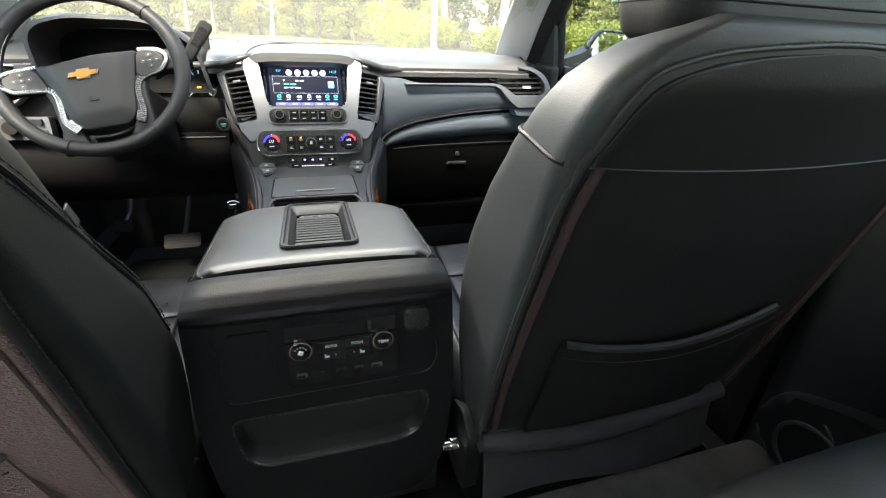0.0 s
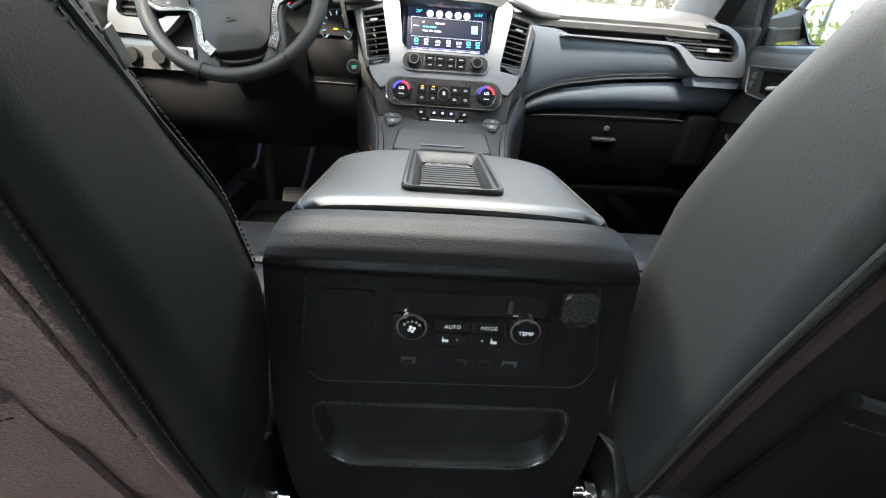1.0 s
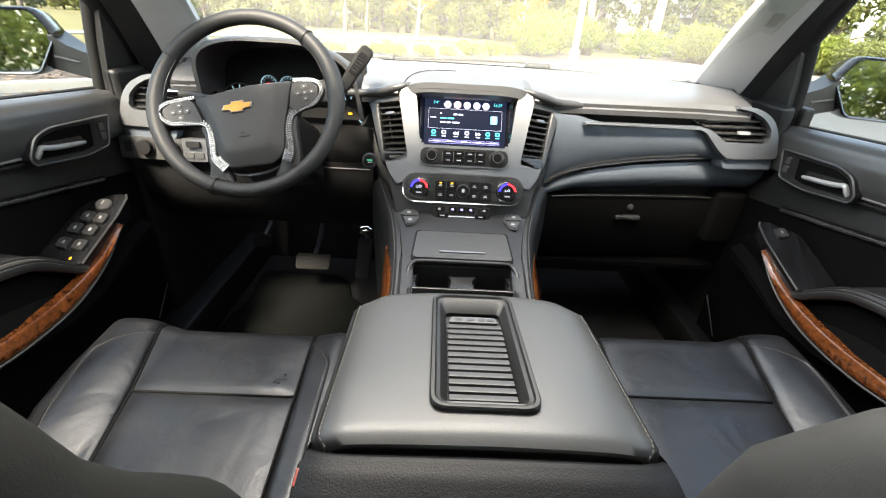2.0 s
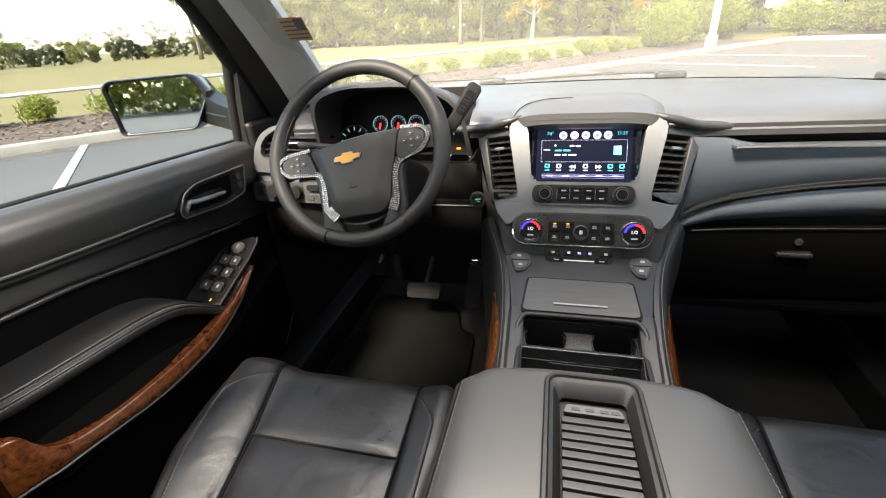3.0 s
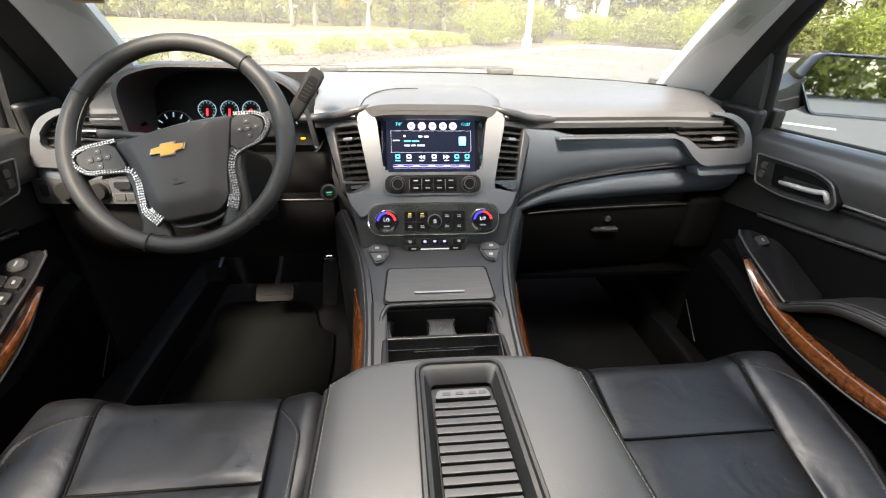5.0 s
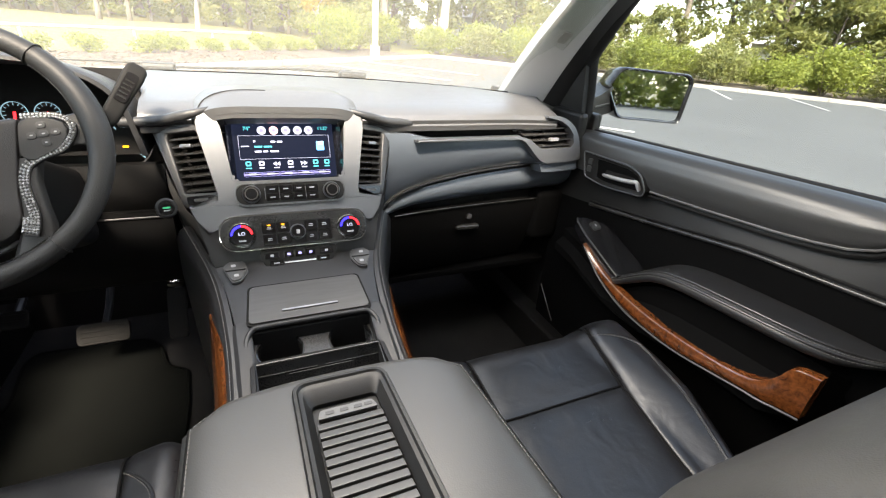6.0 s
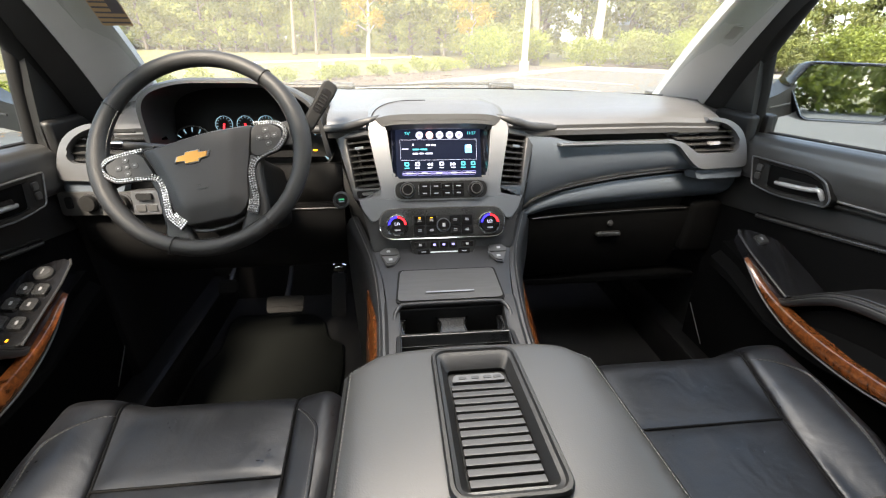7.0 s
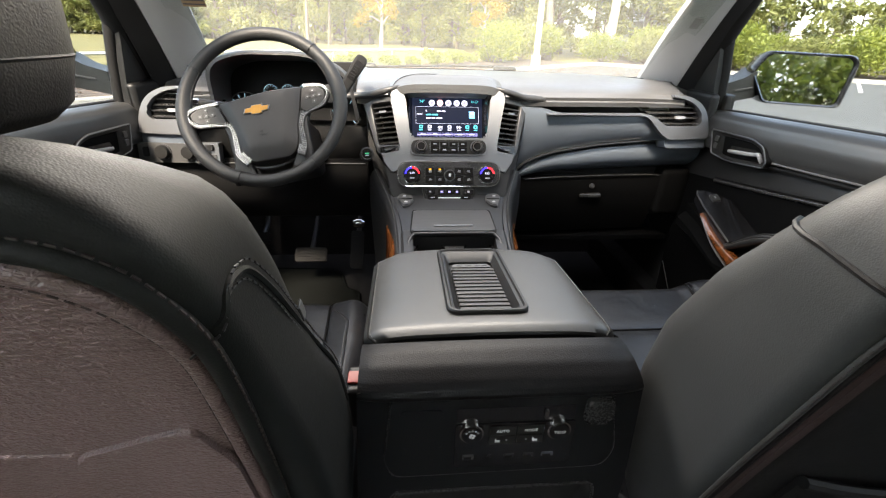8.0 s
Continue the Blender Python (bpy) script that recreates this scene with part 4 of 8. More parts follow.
def driver_side(root):
    # binnacle hood
    oo = rounded([(-0.612, 0.765), (-0.612, 0.90), (-0.53, 0.928), (-0.35, 0.928), (-0.255, 0.885), (-0.235, 0.765)], [0.0, 0.05, 0.05, 0.06, 0.05, 0.0], 8)
    ii = rounded([(-0.602, 0.765), (-0.602, 0.890), (-0.525, 0.917), (-0.353, 0.917), (-0.263, 0.876), (-0.245, 0.765)], [0.0, 0.05, 0.05, 0.06, 0.05, 0.0], 8)
    rows = []
    for o, y, k in ((oo, 0.36, -0.045), (oo, 0.16, -0.004), (oo, 0.120, 0.0), (oo, 0.112, -0.004), (ii, 0.110, 0.002), (ii, 0.118, 0.0), (ii, 0.25, -0.02)):
        rows.append([(x, y + 0.25 * (z - 0.90) * -1 * 0.3, z + (k if z > 0.80 else 0)) for x, z in o])
    part("binnacle_hood", loft(rows, cap=False, closed=False), VINYL, root, "arched charcoal hood over the instruments", sharp=50)
    m = basis((0, 0.235, 0.80), (1, 0, 0), (0, 0.28, 0.96))
    face = part("instrument_panel", prism([(-0.60, -0.06), (-0.25, -0.06), (-0.25, 0.10), (-0.60, 0.10)], -0.02, 0.0, m), PLASTIC_DEEP, root, "dark instrument panel with lit gauges")
    def dial(x, y, r, red):
        o = [(r * math.cos(a * math.pi / 20), r * math.sin(a * math.pi / 20)) for a in range(40)]
        g = part("gauge", ringplate(o, [(p * 0.95, q * 0.95) for p, q in o], 0.0, 0.003, m @ Matrix.Translation((x, y, 0))), GAUGE_BLUE if r < 0.03 else DARK_SILVER, face)
        for k in range(11):
            a = radians(225 - 27 * k)
            bm = rbox((0, 0, 0), (r * 0.22, r * 0.06, 0.0006), 0)
            bm.transform(m @ Matrix.Translation((x + r * 0.78 * math.cos(a), y + r * 0.78 * math.sin(a), 0.001)) @ Matrix.Rotation(a, 4, "Z"))
            part("tick", bm, GAUGE_BLUE, g)
        if red is None:
            return
        a = radians(red)
        bm = rbox((r * 0.30, 0, 0), (r * 0.80, r * (0.20 if r < 0.03 else 0.075), 0.0016), 0)
        bm.transform(m @ Matrix.Translation((x, y, 0.002)) @ Matrix.Rotation(a, 4, "Z"))
        part("needle", bm, LED_RED, g, "red needle")
    for x in (-0.492, -0.444, -0.397):
        dial(x, 0.017, 0.0195, 265 if x != -0.397 else 215)
    dial(-0.285, -0.039, 0.044, None)
    dial(-0.565, -0.030, 0.046, 215)
    flat_bar(face, -0.287, -0.045, 0.010, 0.004, 0.002, LED_AMBER, "lamp", 0.001, m)
    # lower dash below the wheel
    def knee(u, v):
        x = mix(-0.812, -0.222, u)
        return (x, 0.155 + 0.10 * v * v - 0.02 * math.sin(math.pi * v), mix(0.645, 0.43, v))
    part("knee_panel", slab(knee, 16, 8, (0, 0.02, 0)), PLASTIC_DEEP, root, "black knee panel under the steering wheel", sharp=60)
    def upper(u, v):
        x = mix(-0.80, -0.222, u)
        return (x, 0.168 - 0.012 * math.sin(math.pi * v), mix(0.80 if x < -0.612 else 0.735, 0.640, v))
    part("driver_panel", slab(upper, 40, 6, (0, 0.02, 0)), PLASTIC_DEEP, root, sharp=60)
    part("lower_trim_line", tube([(-0.66, 0.150, 0.634), (-0.23, 0.150, 0.634)], 0.002, 6), PLASTIC_GREY, root)
    # lamp switches
    m2 = basis((-0.735, 0.140, 0.665), (1, -0.04, 0), (0, 0.12, 1))
    sw = part("lamp_switch_panel", prism(rect(0.20, 0.052, 0.006), -0.02, 0.010, m2, 0.002), PLASTIC_GREY, root, "black panel with two round switches")
    for x, r in ((-0.032, 0.0175), (0.036, 0.0165)):
        k = knob(sw, m2 @ Matrix.Translation((x, 0.003, 0.010)), r, 0.016, RUBBER)
        part("rim", revolve([(r, 0), (r + 0.003, 0), (r + 0.003, 0.003), (r, 0.004)], 28, m2 @ Matrix.Translation((x, 0.003, 0.010))), DARK_SILVER, k)
    part("dimmer", prism(rect(0.014, 0.026, 0.004), 0.010, 0.014, m2 @ Matrix.Translation((-0.078, 0.003, 0)), 0.002), RUBBER, sw)
    m3 = basis((-0.648, 0.130, 0.668), (1, 0, 0), (0, 0.15, 1))
    bc = part("brake_controller", prism(rect(0.058, 0.054, 0.004), -0.02, 0.008, m3, 0.0015), SILVER, root, "silver trailer brake control block")
    part("slider", prism(rect(0.032, 0.015, 0.003), 0.008, 0.016, m3 @ Matrix.Translation((0, 0.014, 0)), 0.003), PLASTIC, bc)
    for x in (-0.012, 0.012):
        part("key", prism(rect(0.020, 0.014, 0.002), 0.008, 0.011, m3 @ Matrix.Translation((x, -0.012, 0)), 0.001), PLASTIC_GREY, bc)


def dashboard():
    root = thing("dashboard", (0, 0.2, 0.4), "charcoal soft-touch dashboard with satin silver trim", "dashboard")
    top_pad(root)
    stack_cheek(root)
    centre_panel(root)
    passenger_side(root)
    SHIFT[:] = [-0.012, 0.0]
    corner_vent(root, True)
    SIDE[0] = -1
    SHIFT[:] = [-0.030, 0.0]
    corner_vent(root, False)
    SIDE[0] = 1
    SHIFT[:] = [0.0, 0.0]
    driver_side(root)
    part("core", rbox((0, 0.34, 0.62), (1.5, 0.20, 0.38), 0.02), PLASTIC, root)
    return root


dashboard()


def wiper(x, y, z, turn):
    root = thing("wiper", (x, y, z), "black windshield wiper arm at rest on the cowl", "wiper", "wipers")
    part("pivot", rbox((x, y, z + 0.012), (0.085, 0.05, 0.022), 0.009, 3, (0, 0, turn)), PLASTIC, root)
    part("spindle", tube([(x, y, 0.800), (x, y, z + 0.01)], 0.012, 10), PLASTIC, root)
    part("arm", tube([(x, y + 0.01, z + 0.02), (x - 0.2, y + 0.03, z + 0.018), (x - 0.55, y - 0.02, z + 0.012)], [0.005, 0.004, 0.003], 8), PLASTIC, root)


wiper(-0.265, 0.70, 0.846, 0)
wiper(0.27, 0.70, 0.846, 0)
solo("cowl", rbox((0, 0.76, 0.800), (1.5, 0.16, 0.05), 0.01), PLASTIC, "black plastic cowl outside the windshield", "cowl", kind="structure")

# ---- floor console ----
def lid_z(y):
    return 0.636 - 0.10 * (y + 0.62)


def console():
    root = thing("floor_console", (0, -0.3, FLOOR), "black leather-padded floor console with silver and burl trim", "console")
    # slope below the centre panel
    prof = [(0.016, 0.612, 0.158), (-0.020, 0.593, 0.147), (-0.045, 0.586, 0.139), (-0.08, 0.577, 0.131), (-0.12, 0.566, 0.125), (-0.166, 0.553, 0.120)]
    def slope(u, v):
        k = v * 5
        i = min(4, int(k))
        y, z, h = (mix(prof[i][n], prof[i + 1][n], k - i) for n in range(3))
        w = 2 * u - 1
        return (w * h, y, z - 0.006 * abs(w) ** 6)
    part("slope_panel", slab(slope, 24, 15, (0, 0, -0.02)), DARK_SILVER, root, "dark satin grey slope panel", sharp=60)
    # rails either side of the cup tray
    for s in (1, -1):
        path = [(0.112, -0.150, 0.553), (0.112, -0.166, 0.550), (0.110, -0.22, 0.535), (0.109, -0.28, 0.520), (0.108, -0.35, 0.508)]
        rings = []
        for x, y, z in path:
            rings.append([(s * (x - 0.014), y, z - 0.03), (s * (x - 0.014), y, z), (s * (x - 0.008), y, z + 0.004), (s * (x + 0.008), y, z + 0.004), (s * (x + 0.016), y, z - 0.004), (s * (x + 0.018), y, z - 0.03)])
        part("side_rail", loft(rings), DARK_SILVER, root, "dark satin rail beside the cup holders")
        # padded skirt with stitched edge
        path = [(0.192, 0.075, 0.640), (0.168, 0.02, 0.608), (0.151, -0.03, 0.588), (0.139, -0.09, 0.570), (0.131, -0.17, 0.547), (0.128, -0.25, 0.525), (0.128, -0.36, 0.505)]
        rings = []
        for x, y, z in curve(path, 4):
            rings.append([(s * (x - 0.012), y, z - 0.02), (s * (x - 0.008), y, z - 0.001), (s * x, y, z + 0.001), (s * (x + 0.012), y, z - 0.006), (s * (x + 0.020), y, z - 0.022), (s * (x + 0.022), y, z - 0.10), (s * (x + 0.004), y, FLOOR), (s * (x - 0.012), y, FLOOR)])
        part("skirt", loft(rings), LEATHER, root, "black leather skirt")
        part("stitching", stitches(curve([(s * (x + 0.005), y, z + 0.0005) for x, y, z in path], 6), 0.006, 0.0007), THREAD, root, "pale stitching")
        # burl inlay, a blade widening to the rear along the skirt's shoulder
        rings = []
        for x, y, z in curve([(0.139, -0.09, 0.570), (0.131, -0.17, 0.547), (0.128, -0.25, 0.525), (0.128, -0.36, 0.505)], 4):
            k = min(1.0, (-0.09 - y) / 0.09)
            top = (mix(0.0225, 0.0105, k), mix(-0.026, -0.0035, k))
            rings.append([(s * (x + top[0]), y, z + top[1]), (s * (x + mix(0.0235, 0.0185, k)), y, z + mix(-0.030, -0.010, k)), (s * (x + mix(0.0245, 0.030, k)), y, z - 0.035), (s * (x + mix(0.0255, 0.036, k)), y, z - 0.10), (s * (x + 0.016), y, z - 0.10), (s * (x + 0.004), y, z - 0.03)])
        part("burl_inlay", loft(rings), BURL, root, "polished orange-brown burl inlay", sharp=60)
        # heated-seat switches
        m = basis((s * 0.115, -0.036, 0.5905), (1, 0, 0), (0, 1, 0.30))
        def mirrored(poly, r):
            return rounded([(-s * x, y) for x, y in poly][::-s], r, 4)
        sw = part("seat_heat_switch", prism(mirrored([(-0.006, -0.030), (0.010, -0.026), (0.022, -0.004), (0.017, 0.022), (-0.010, 0.024), (-0.021, 0.012)], 0.006), -0.004, 0.003, m, 0.001), PLASTIC_GREY, root, "grey seat heating switch")
        for poly in ([(-0.0165, 0.000), (0.0185, 0.000), (0.0145, 0.0195), (-0.009, 0.0215), (-0.0185, 0.011)], [(-0.004, -0.0265), (0.009, -0.0235), (0.0185, -0.0035), (-0.0150, -0.0035)]):
            key = part("key", prism(mirrored(poly, 0.003), 0.003, 0.0058, m, 0.001), PLASTIC_GREY, sw, "grey rocker key")
            cx, cy = sum(q[0] for q in poly) / len(poly), sum(q[1] for q in poly) / len(poly)
            part("key_mark", prism(rect(0.008, 0.006, 0.002), 0.0058, 0.0062, m @ Matrix.Translation((-s * cx, cy, 0))), GREY_INK, key)
    # sliding cover
    m = basis((0, -0.120, 0.5665), (1, 0, 0), (0, 1, 0.29))
    cv = part("tray_cover", prism(rounded([(-0.101, -0.040), (0.101, -0.040), (0.094, 0.040), (-0.094, 0.040)], 0.008), -0.006, 0.0035, m, 0.002, 3), BRUSHED, root, "brushed dark grey sliding tray cover")
    part("grip", prism(rect(0.094, 0.0034, 0.0015), 0.0032, 0.0058, m @ Matrix.Translation((0, -0.022, 0)), 0.0008), SILVER, cv)
    o = rounded([(-0.105, -0.044), (0.105, -0.044), (0.098, 0.044), (-0.098, 0.044)], 0.010)
    n = rounded([(-0.101, -0.040), (0.101, -0.040), (0.094, 0.040), (-0.094, 0.040)], 0.008)
    part("gap", ringplate(o, n, -0.004, 0.0012, m), PLASTIC_DEEP, cv)
    lip = curve([m @ Vector(q) for q in ((-0.1075, -0.090, -0.004), (-0.106, -0.070, 0.000), (-0.097, -0.053, 0.002), (-0.080, -0.0495, 0.003), (0.0, -0.049, 0.003), (0.080, -0.0495, 0.003), (0.097, -0.053, 0.002), (0.106, -0.070, 0.0), (0.1075, -0.090, -0.004))], 5)
    part("tray_lip", tube(lip, 0.0042, 10), DARK_SILVER, root, "satin rim along the cup tray", sharp=60)
    # cup tray
    tr = part("cup_tray", rbox((0, -0.262, 0.44), (0.19, 0.20, 0.02), 0.003), PLASTIC, root, "black cup holder tray")
    part("front_wall", rbox((0, -0.166, 0.505), (0.196, 0.012, 0.085), 0.003), PLASTIC, tr)
    for s in (1, -1):
        part("side_wall", rbox((s * 0.101, -0.26, 0.49), (0.008, 0.20, 0.09), 0.002), PLASTIC, tr)
        ring = [(math.cos(k * math.pi / 20), math.sin(k * math.pi / 20)) for k in range(40)]
        hx, hy, off = 0.0515, 0.044, 0.006
        edge = [min(hx / max(abs(c), 1e-6), hy / max(abs(q), 1e-6)) for c, q in ring]
        square = [(c * k, q * k) for (c, q), k in zip(ring, edge)]
        m = basis((s * 0.0515, -0.194, 0.520), (1, 0, 0), (0, 1, 0.2))
        part("cup_holder", ringplate(square, [(s * off + c * 0.036, q * 0.036) for c, q in ring], -0.06, 0.0, m), PLASTIC_SATIN, tr, "round cup holder")
        part("cup_rim", ringplate([(s * off + c * 0.0375, q * 0.0375) for c, q in ring], [(s * off + c * 0.0352, q * 0.0352) for c, q in ring], -0.002, 0.0022, m), PLASTIC_GLOSS, tr)
    part("rear_bar", rbox((0, -0.232, 0.498), (0.212, 0.014, 0.064), 0.005, 3, (-14, 0, 0)), PLASTIC_SATIN, tr)
    part("bar_line", rbox((0.0, -0.2435, 0.512), (0.10, 0.002, 0.0022), 0.0006), DARK_SILVER, tr)
    part("bar_edge", tube([(-0.104, -0.231, 0.5305), (0.104, -0.231, 0.5305)], 0.0018, 8), PLASTIC_SATIN, tr)
    part("rear_well", rbox((0, -0.31, 0.462), (0.20, 0.09, 0.05), 0.004), PLASTIC, tr)
    # main box
    rings = []
    for y, hw, zt, zb in ((-0.325, 0.150, 0.50, FLOOR), (-0.36, 0.162, 0.560, FLOOR), (-0.45, 0.169, 0.585, FLOOR), (-0.62, 0.168, 0.606, 0.10), (-0.69, 0.166, 0.600, 0.16), (-0.716, 0.164, 0.585, 0.18)):
        r = 0.014
        rings.append([(-hw, y, zb), (-hw, y, zb + 0.15), (-hw, y, zt - r), (-hw + r * 0.4, y, zt - r * 0.3), (-hw + r, y, zt), (hw - r, y, zt), (hw - r * 0.4, y, zt - r * 0.3), (hw, y, zt - r), (hw, y, zb + 0.15), (hw, y, zb)])
    part("box", loft(rings), PLASTIC, root, "black plastic console box")
    # rear pad, rolled over the top edge
    def pad(u, v):
        w = 2 * u - 1
        pr = [(-0.664, 0.614), (-0.6665, 0.6320), (-0.672, 0.6370), (-0.690, 0.6375), (-0.712, 0.6335), (-0.728, 0.6260), (-0.736, 0.6190), (-0.7390, 0.6120), (-0.7370, 0.6060)]
        k = v * 8
        i = min(7, int(k))
        y, z = (mix(pr[i][n], pr[i + 1][n], k - i) for n in (0, 1))
        e = abs(w) ** 9
        return (w * (0.167 + 0.001 * v), y + 0.016 * e * (1 - 0.6 * v), z - 0.014 * e * (1 - v) + 0.004 * (1 - w * w) * (1 - v))
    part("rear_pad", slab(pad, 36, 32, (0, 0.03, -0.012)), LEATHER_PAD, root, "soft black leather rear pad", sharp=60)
    # rear face, bowed a little, with an open bin
    F = basis((0, -0.7335, 0.56), (1, 0, 0), (0, 0.03, 1))
    face_out = rounded([(-0.178, -0.13), (-0.168, 0.055), (0.168, 0.055), (0.178, -0.13), (0.166, -0.265), (0.130, -0.330), (-0.130, -0.330), (-0.166, -0.265)], [0.06, 0.004, 0.004, 0.06, 0.05, 0.05, 0.05, 0.05], 6)
    hole = rounded([(-0.136, -0.140), (-0.132, -0.112), (0.132, -0.112), (0.138, -0.140), (0.126, -0.190), (0.100, -0.206), (-0.100, -0.206), (-0.124, -0.190)], [0.02, 0.010, 0.010, 0.02, 0.014, 0.014, 0.014, 0.014], 6)
    part("rear_face", ringplate(face_out, hole, -0.03, -0.002, F), PLASTIC_DEEP, root, "black plastic rear face with an open bin")
    inset = [(x * 0.90, -0.150 + (y + 0.159) * 0.62) for x, y in hole]
    back = [[F @ Vector((x, y, d)) for x, y in o] for o, d in ((hole, -0.001), ([mix(Vector(p), Vector(q), 0.25) for p, q in zip(hole, inset)], -0.006), (inset, -0.060))]
    bm = loft(back, cap=False)
    bm.faces.new(list(bm.verts)[-len(hole):])
    part("bin", bm, PLASTIC, root, "shallow open storage bin", sharp=60)
    part("bin_lip", tube([F @ Vector((x, y, -0.001)) for x, y in hole], 0.0022, 6, True), PLASTIC_SATIN, root)
    plate = rounded([(-0.140, -0.050), (-0.128, 0.048), (0.130, 0.048), (0.148, -0.050), (0.136, -0.076), (-0.130, -0.079)], [0.02, 0.006, 0.006, 0.02, 0.012, 0.012], 5)
    cp = part("control_plate", prism(plate, -0.003, 0.002, F, 0.001), PLASTIC_DEEP, root, "black rear climate control plate")
    part("plate_line", tube([F @ Vector((x * 1.012, -0.012 + (y + 0.012) * 1.02, 0.0)) for x, y in plate], 0.0011, 5, True), PLASTIC_SATIN, cp)
    part("blank_cover", prism(rect(0.050, 0.060, 0.006), 0.002, 0.004, F @ Matrix.Translation((-0.095, 0.000, 0)), 0.0015), PLASTIC_DEEP, cp)
    part("media_slot", prism(rect(0.142, 0.022, 0.002), 0.0018, 0.0026, F @ Matrix.Translation((0.017, 0.019, 0))), PLASTIC_GLOSS, cp)
    part("slot_tab", prism(rect(0.004, 0.013, 0.001), 0.0026, 0.006, F @ Matrix.Translation((0.053, 0.019, 0)), 0.001), PLASTIC_GREY, cp)
    part("panel", prism(rect(0.146, 0.070, 0.004), 0.0018, 0.004, F @ Matrix.Translation((0.018, -0.029, 0)), 0.001), PLASTIC_GLOSS, cp)
    for x, txt in ((-0.036, ""), (0.070, "TEMP")):
        m = F @ Matrix.Translation((x, -0.005, 0.003))
        k = knob(cp, m, 0.0125, 0.0075, PLASTIC_GLOSS, None)
        part("ring", ringplate([(0.0145 * math.cos(a * math.pi / 16), 0.0145 * math.sin(a * math.pi / 16)) for a in range(32)], [(0.0122 * math.cos(a * math.pi / 16), 0.0122 * math.sin(a * math.pi / 16)) for a in range(32)], 0.0, 0.0050, m), CHROME, k, "chrome ring")
        top = m @ Matrix.Translation((0, 0, 0.0079))
        if txt:
            part("print", words(txt, 0.0062, top), WHITE_INK, k)
        else:
            for a in range(5):
                t = radians(35 + 27 * a)
                part("print", prism(rect(0.0022, 0.0022, 0.0008), 0, 0.0004, top @ Matrix.Translation((0.0085 * math.cos(t), 0.0085 * math.sin(t), 0))), GREY_INK, k)
            for a in range(4):
                part("print", prism(rect(0.0030, 0.0030, 0.001), 0, 0.0004, top @ Matrix.Rotation(a * math.pi / 2 + 0.4, 4, "Z") @ Matrix.Translation((0.0024, 0.0, 0))), WHITE_INK, k)
    for x, txt in ((0.002, "AUTO"), (0.036, "MODE")):
        for j in (0, 1):
            y0 = -0.0045 - 0.0145 * j
            key = part("key", prism(rect(0.032, 0.0130, 0.001), 0.004, 0.0056, F @ Matrix.Translation((x, y0, 0)), 0.0005), PLASTIC, cp)
            if j == 0:
                part("print", words(txt, 0.0056, F @ Matrix.Translation((x, y0, 0.0058))), WHITE_INK, key)
            else:
                s = -1 if x < 0.02 else 1
                part("print", prism([(-0.003, -0.003), (0.003, -0.003), (0.003, 0.0), (-0.001, 0.0), (-0.003, 0.004)], 0.0057, 0.0061, F @ Matrix.Translation((x + s * 0.006, y0, 0))), WHITE_INK, key)
                part("print", prism(rect(0.0022, 0.0022, 0.0008), 0.0057, 0.0061, F @ Matrix.Translation((x - s * 0.005, y0, 0))), GREY_INK, key)
    for x, w, h, mt in ((-0.038, 0.014, 0.008, PLASTIC_GREY), (-0.012, 0.005, 0.005, DARK_SILVER), (0.013, 0.013, 0.006, DARK_SILVER), (0.037, 0.013, 0.006, DARK_SILVER), (0.061, 0.015, 0.0065, SILVER)):
        p = part("port", prism(rect(w, h, 0.0012), 0.0038, 0.0048, F @ Matrix.Translation((x, -0.047, 0))), mt, cp, "small socket")
        part("port_mouth", prism(rect(w * 0.7, h * 0.5, 0.0008), 0.0048, 0.0052, F @ Matrix.Translation((x - 0.001, -0.0482, 0))), PLASTIC_GLOSS, p)
    oc = part("outlet_cover", prism(rect(0.033, 0.036, 0.007), 0.002, 0.010, F @ Matrix.Translation((0.116, 0.022, 0)), 0.004, 3), PLASTIC_SATIN, cp, "raised grey power outlet cover")
    part("tab", prism(rect(0.020, 0.004, 0.001), 0.010, 0.0115, F @ Matrix.Translation((0.116, 0.008, 0)), 0.0006), PLASTIC_SATIN, oc)
    # armrest lid
    def lid(u, v):
        w = 2 * u - 1
        y = mix(-0.350, -0.658, v)
        turn = max(0.0, v - 0.93) / 0.07
        hw = 0.171 - 0.045 * max(0, 0.16 - v) / 0.16 * abs(w) ** 2 - 0.003 * v - 0.016 * (1 - (1 - min(1.0, turn) ** 2) ** 0.5) * abs(w) ** 6
        e = abs(w) ** 12 + 0.35 * turn ** 3
        z = lid_z(y) + 0.006 * (1 - w * w) - 0.016 * e - 0.045 * max(0.0, 0.09 - v) ** 2 / 0.0081
        return (w * hw, y + 0.020 * abs(w) ** 3 * (-1) * max(0, 0.2 - v) / 0.2, z)
    # the lid with an opening for the vent tray
    bm = B()
    nu, nv = 40, 36
    us = [i / nu for i in range(nu + 1)]
    vs = [j / nv for j in range(nv + 1)]
    grid = [[bm.verts.new(Vector(lid(a, b))) for b in vs] for a in us]
    low = [[bm.verts.new(v.co + Vector((0, 0, -0.030))) for v in row] for row in grid]
    def inside(i, j):
        c = (grid[i][j].co + grid[i + 1][j + 1].co) / 2
        return abs(c.x) < 0.0485 and -0.609 < c.y < -0.394
    for i in range(nu):
        for j in range(nv):
            if inside(i, j):
                continue
            bm.faces.new((grid[i][j], grid[i + 1][j], grid[i + 1][j + 1], grid[i][j + 1]))
            bm.faces.new((low[i][j], low[i][j + 1], low[i + 1][j + 1], low[i + 1][j]))
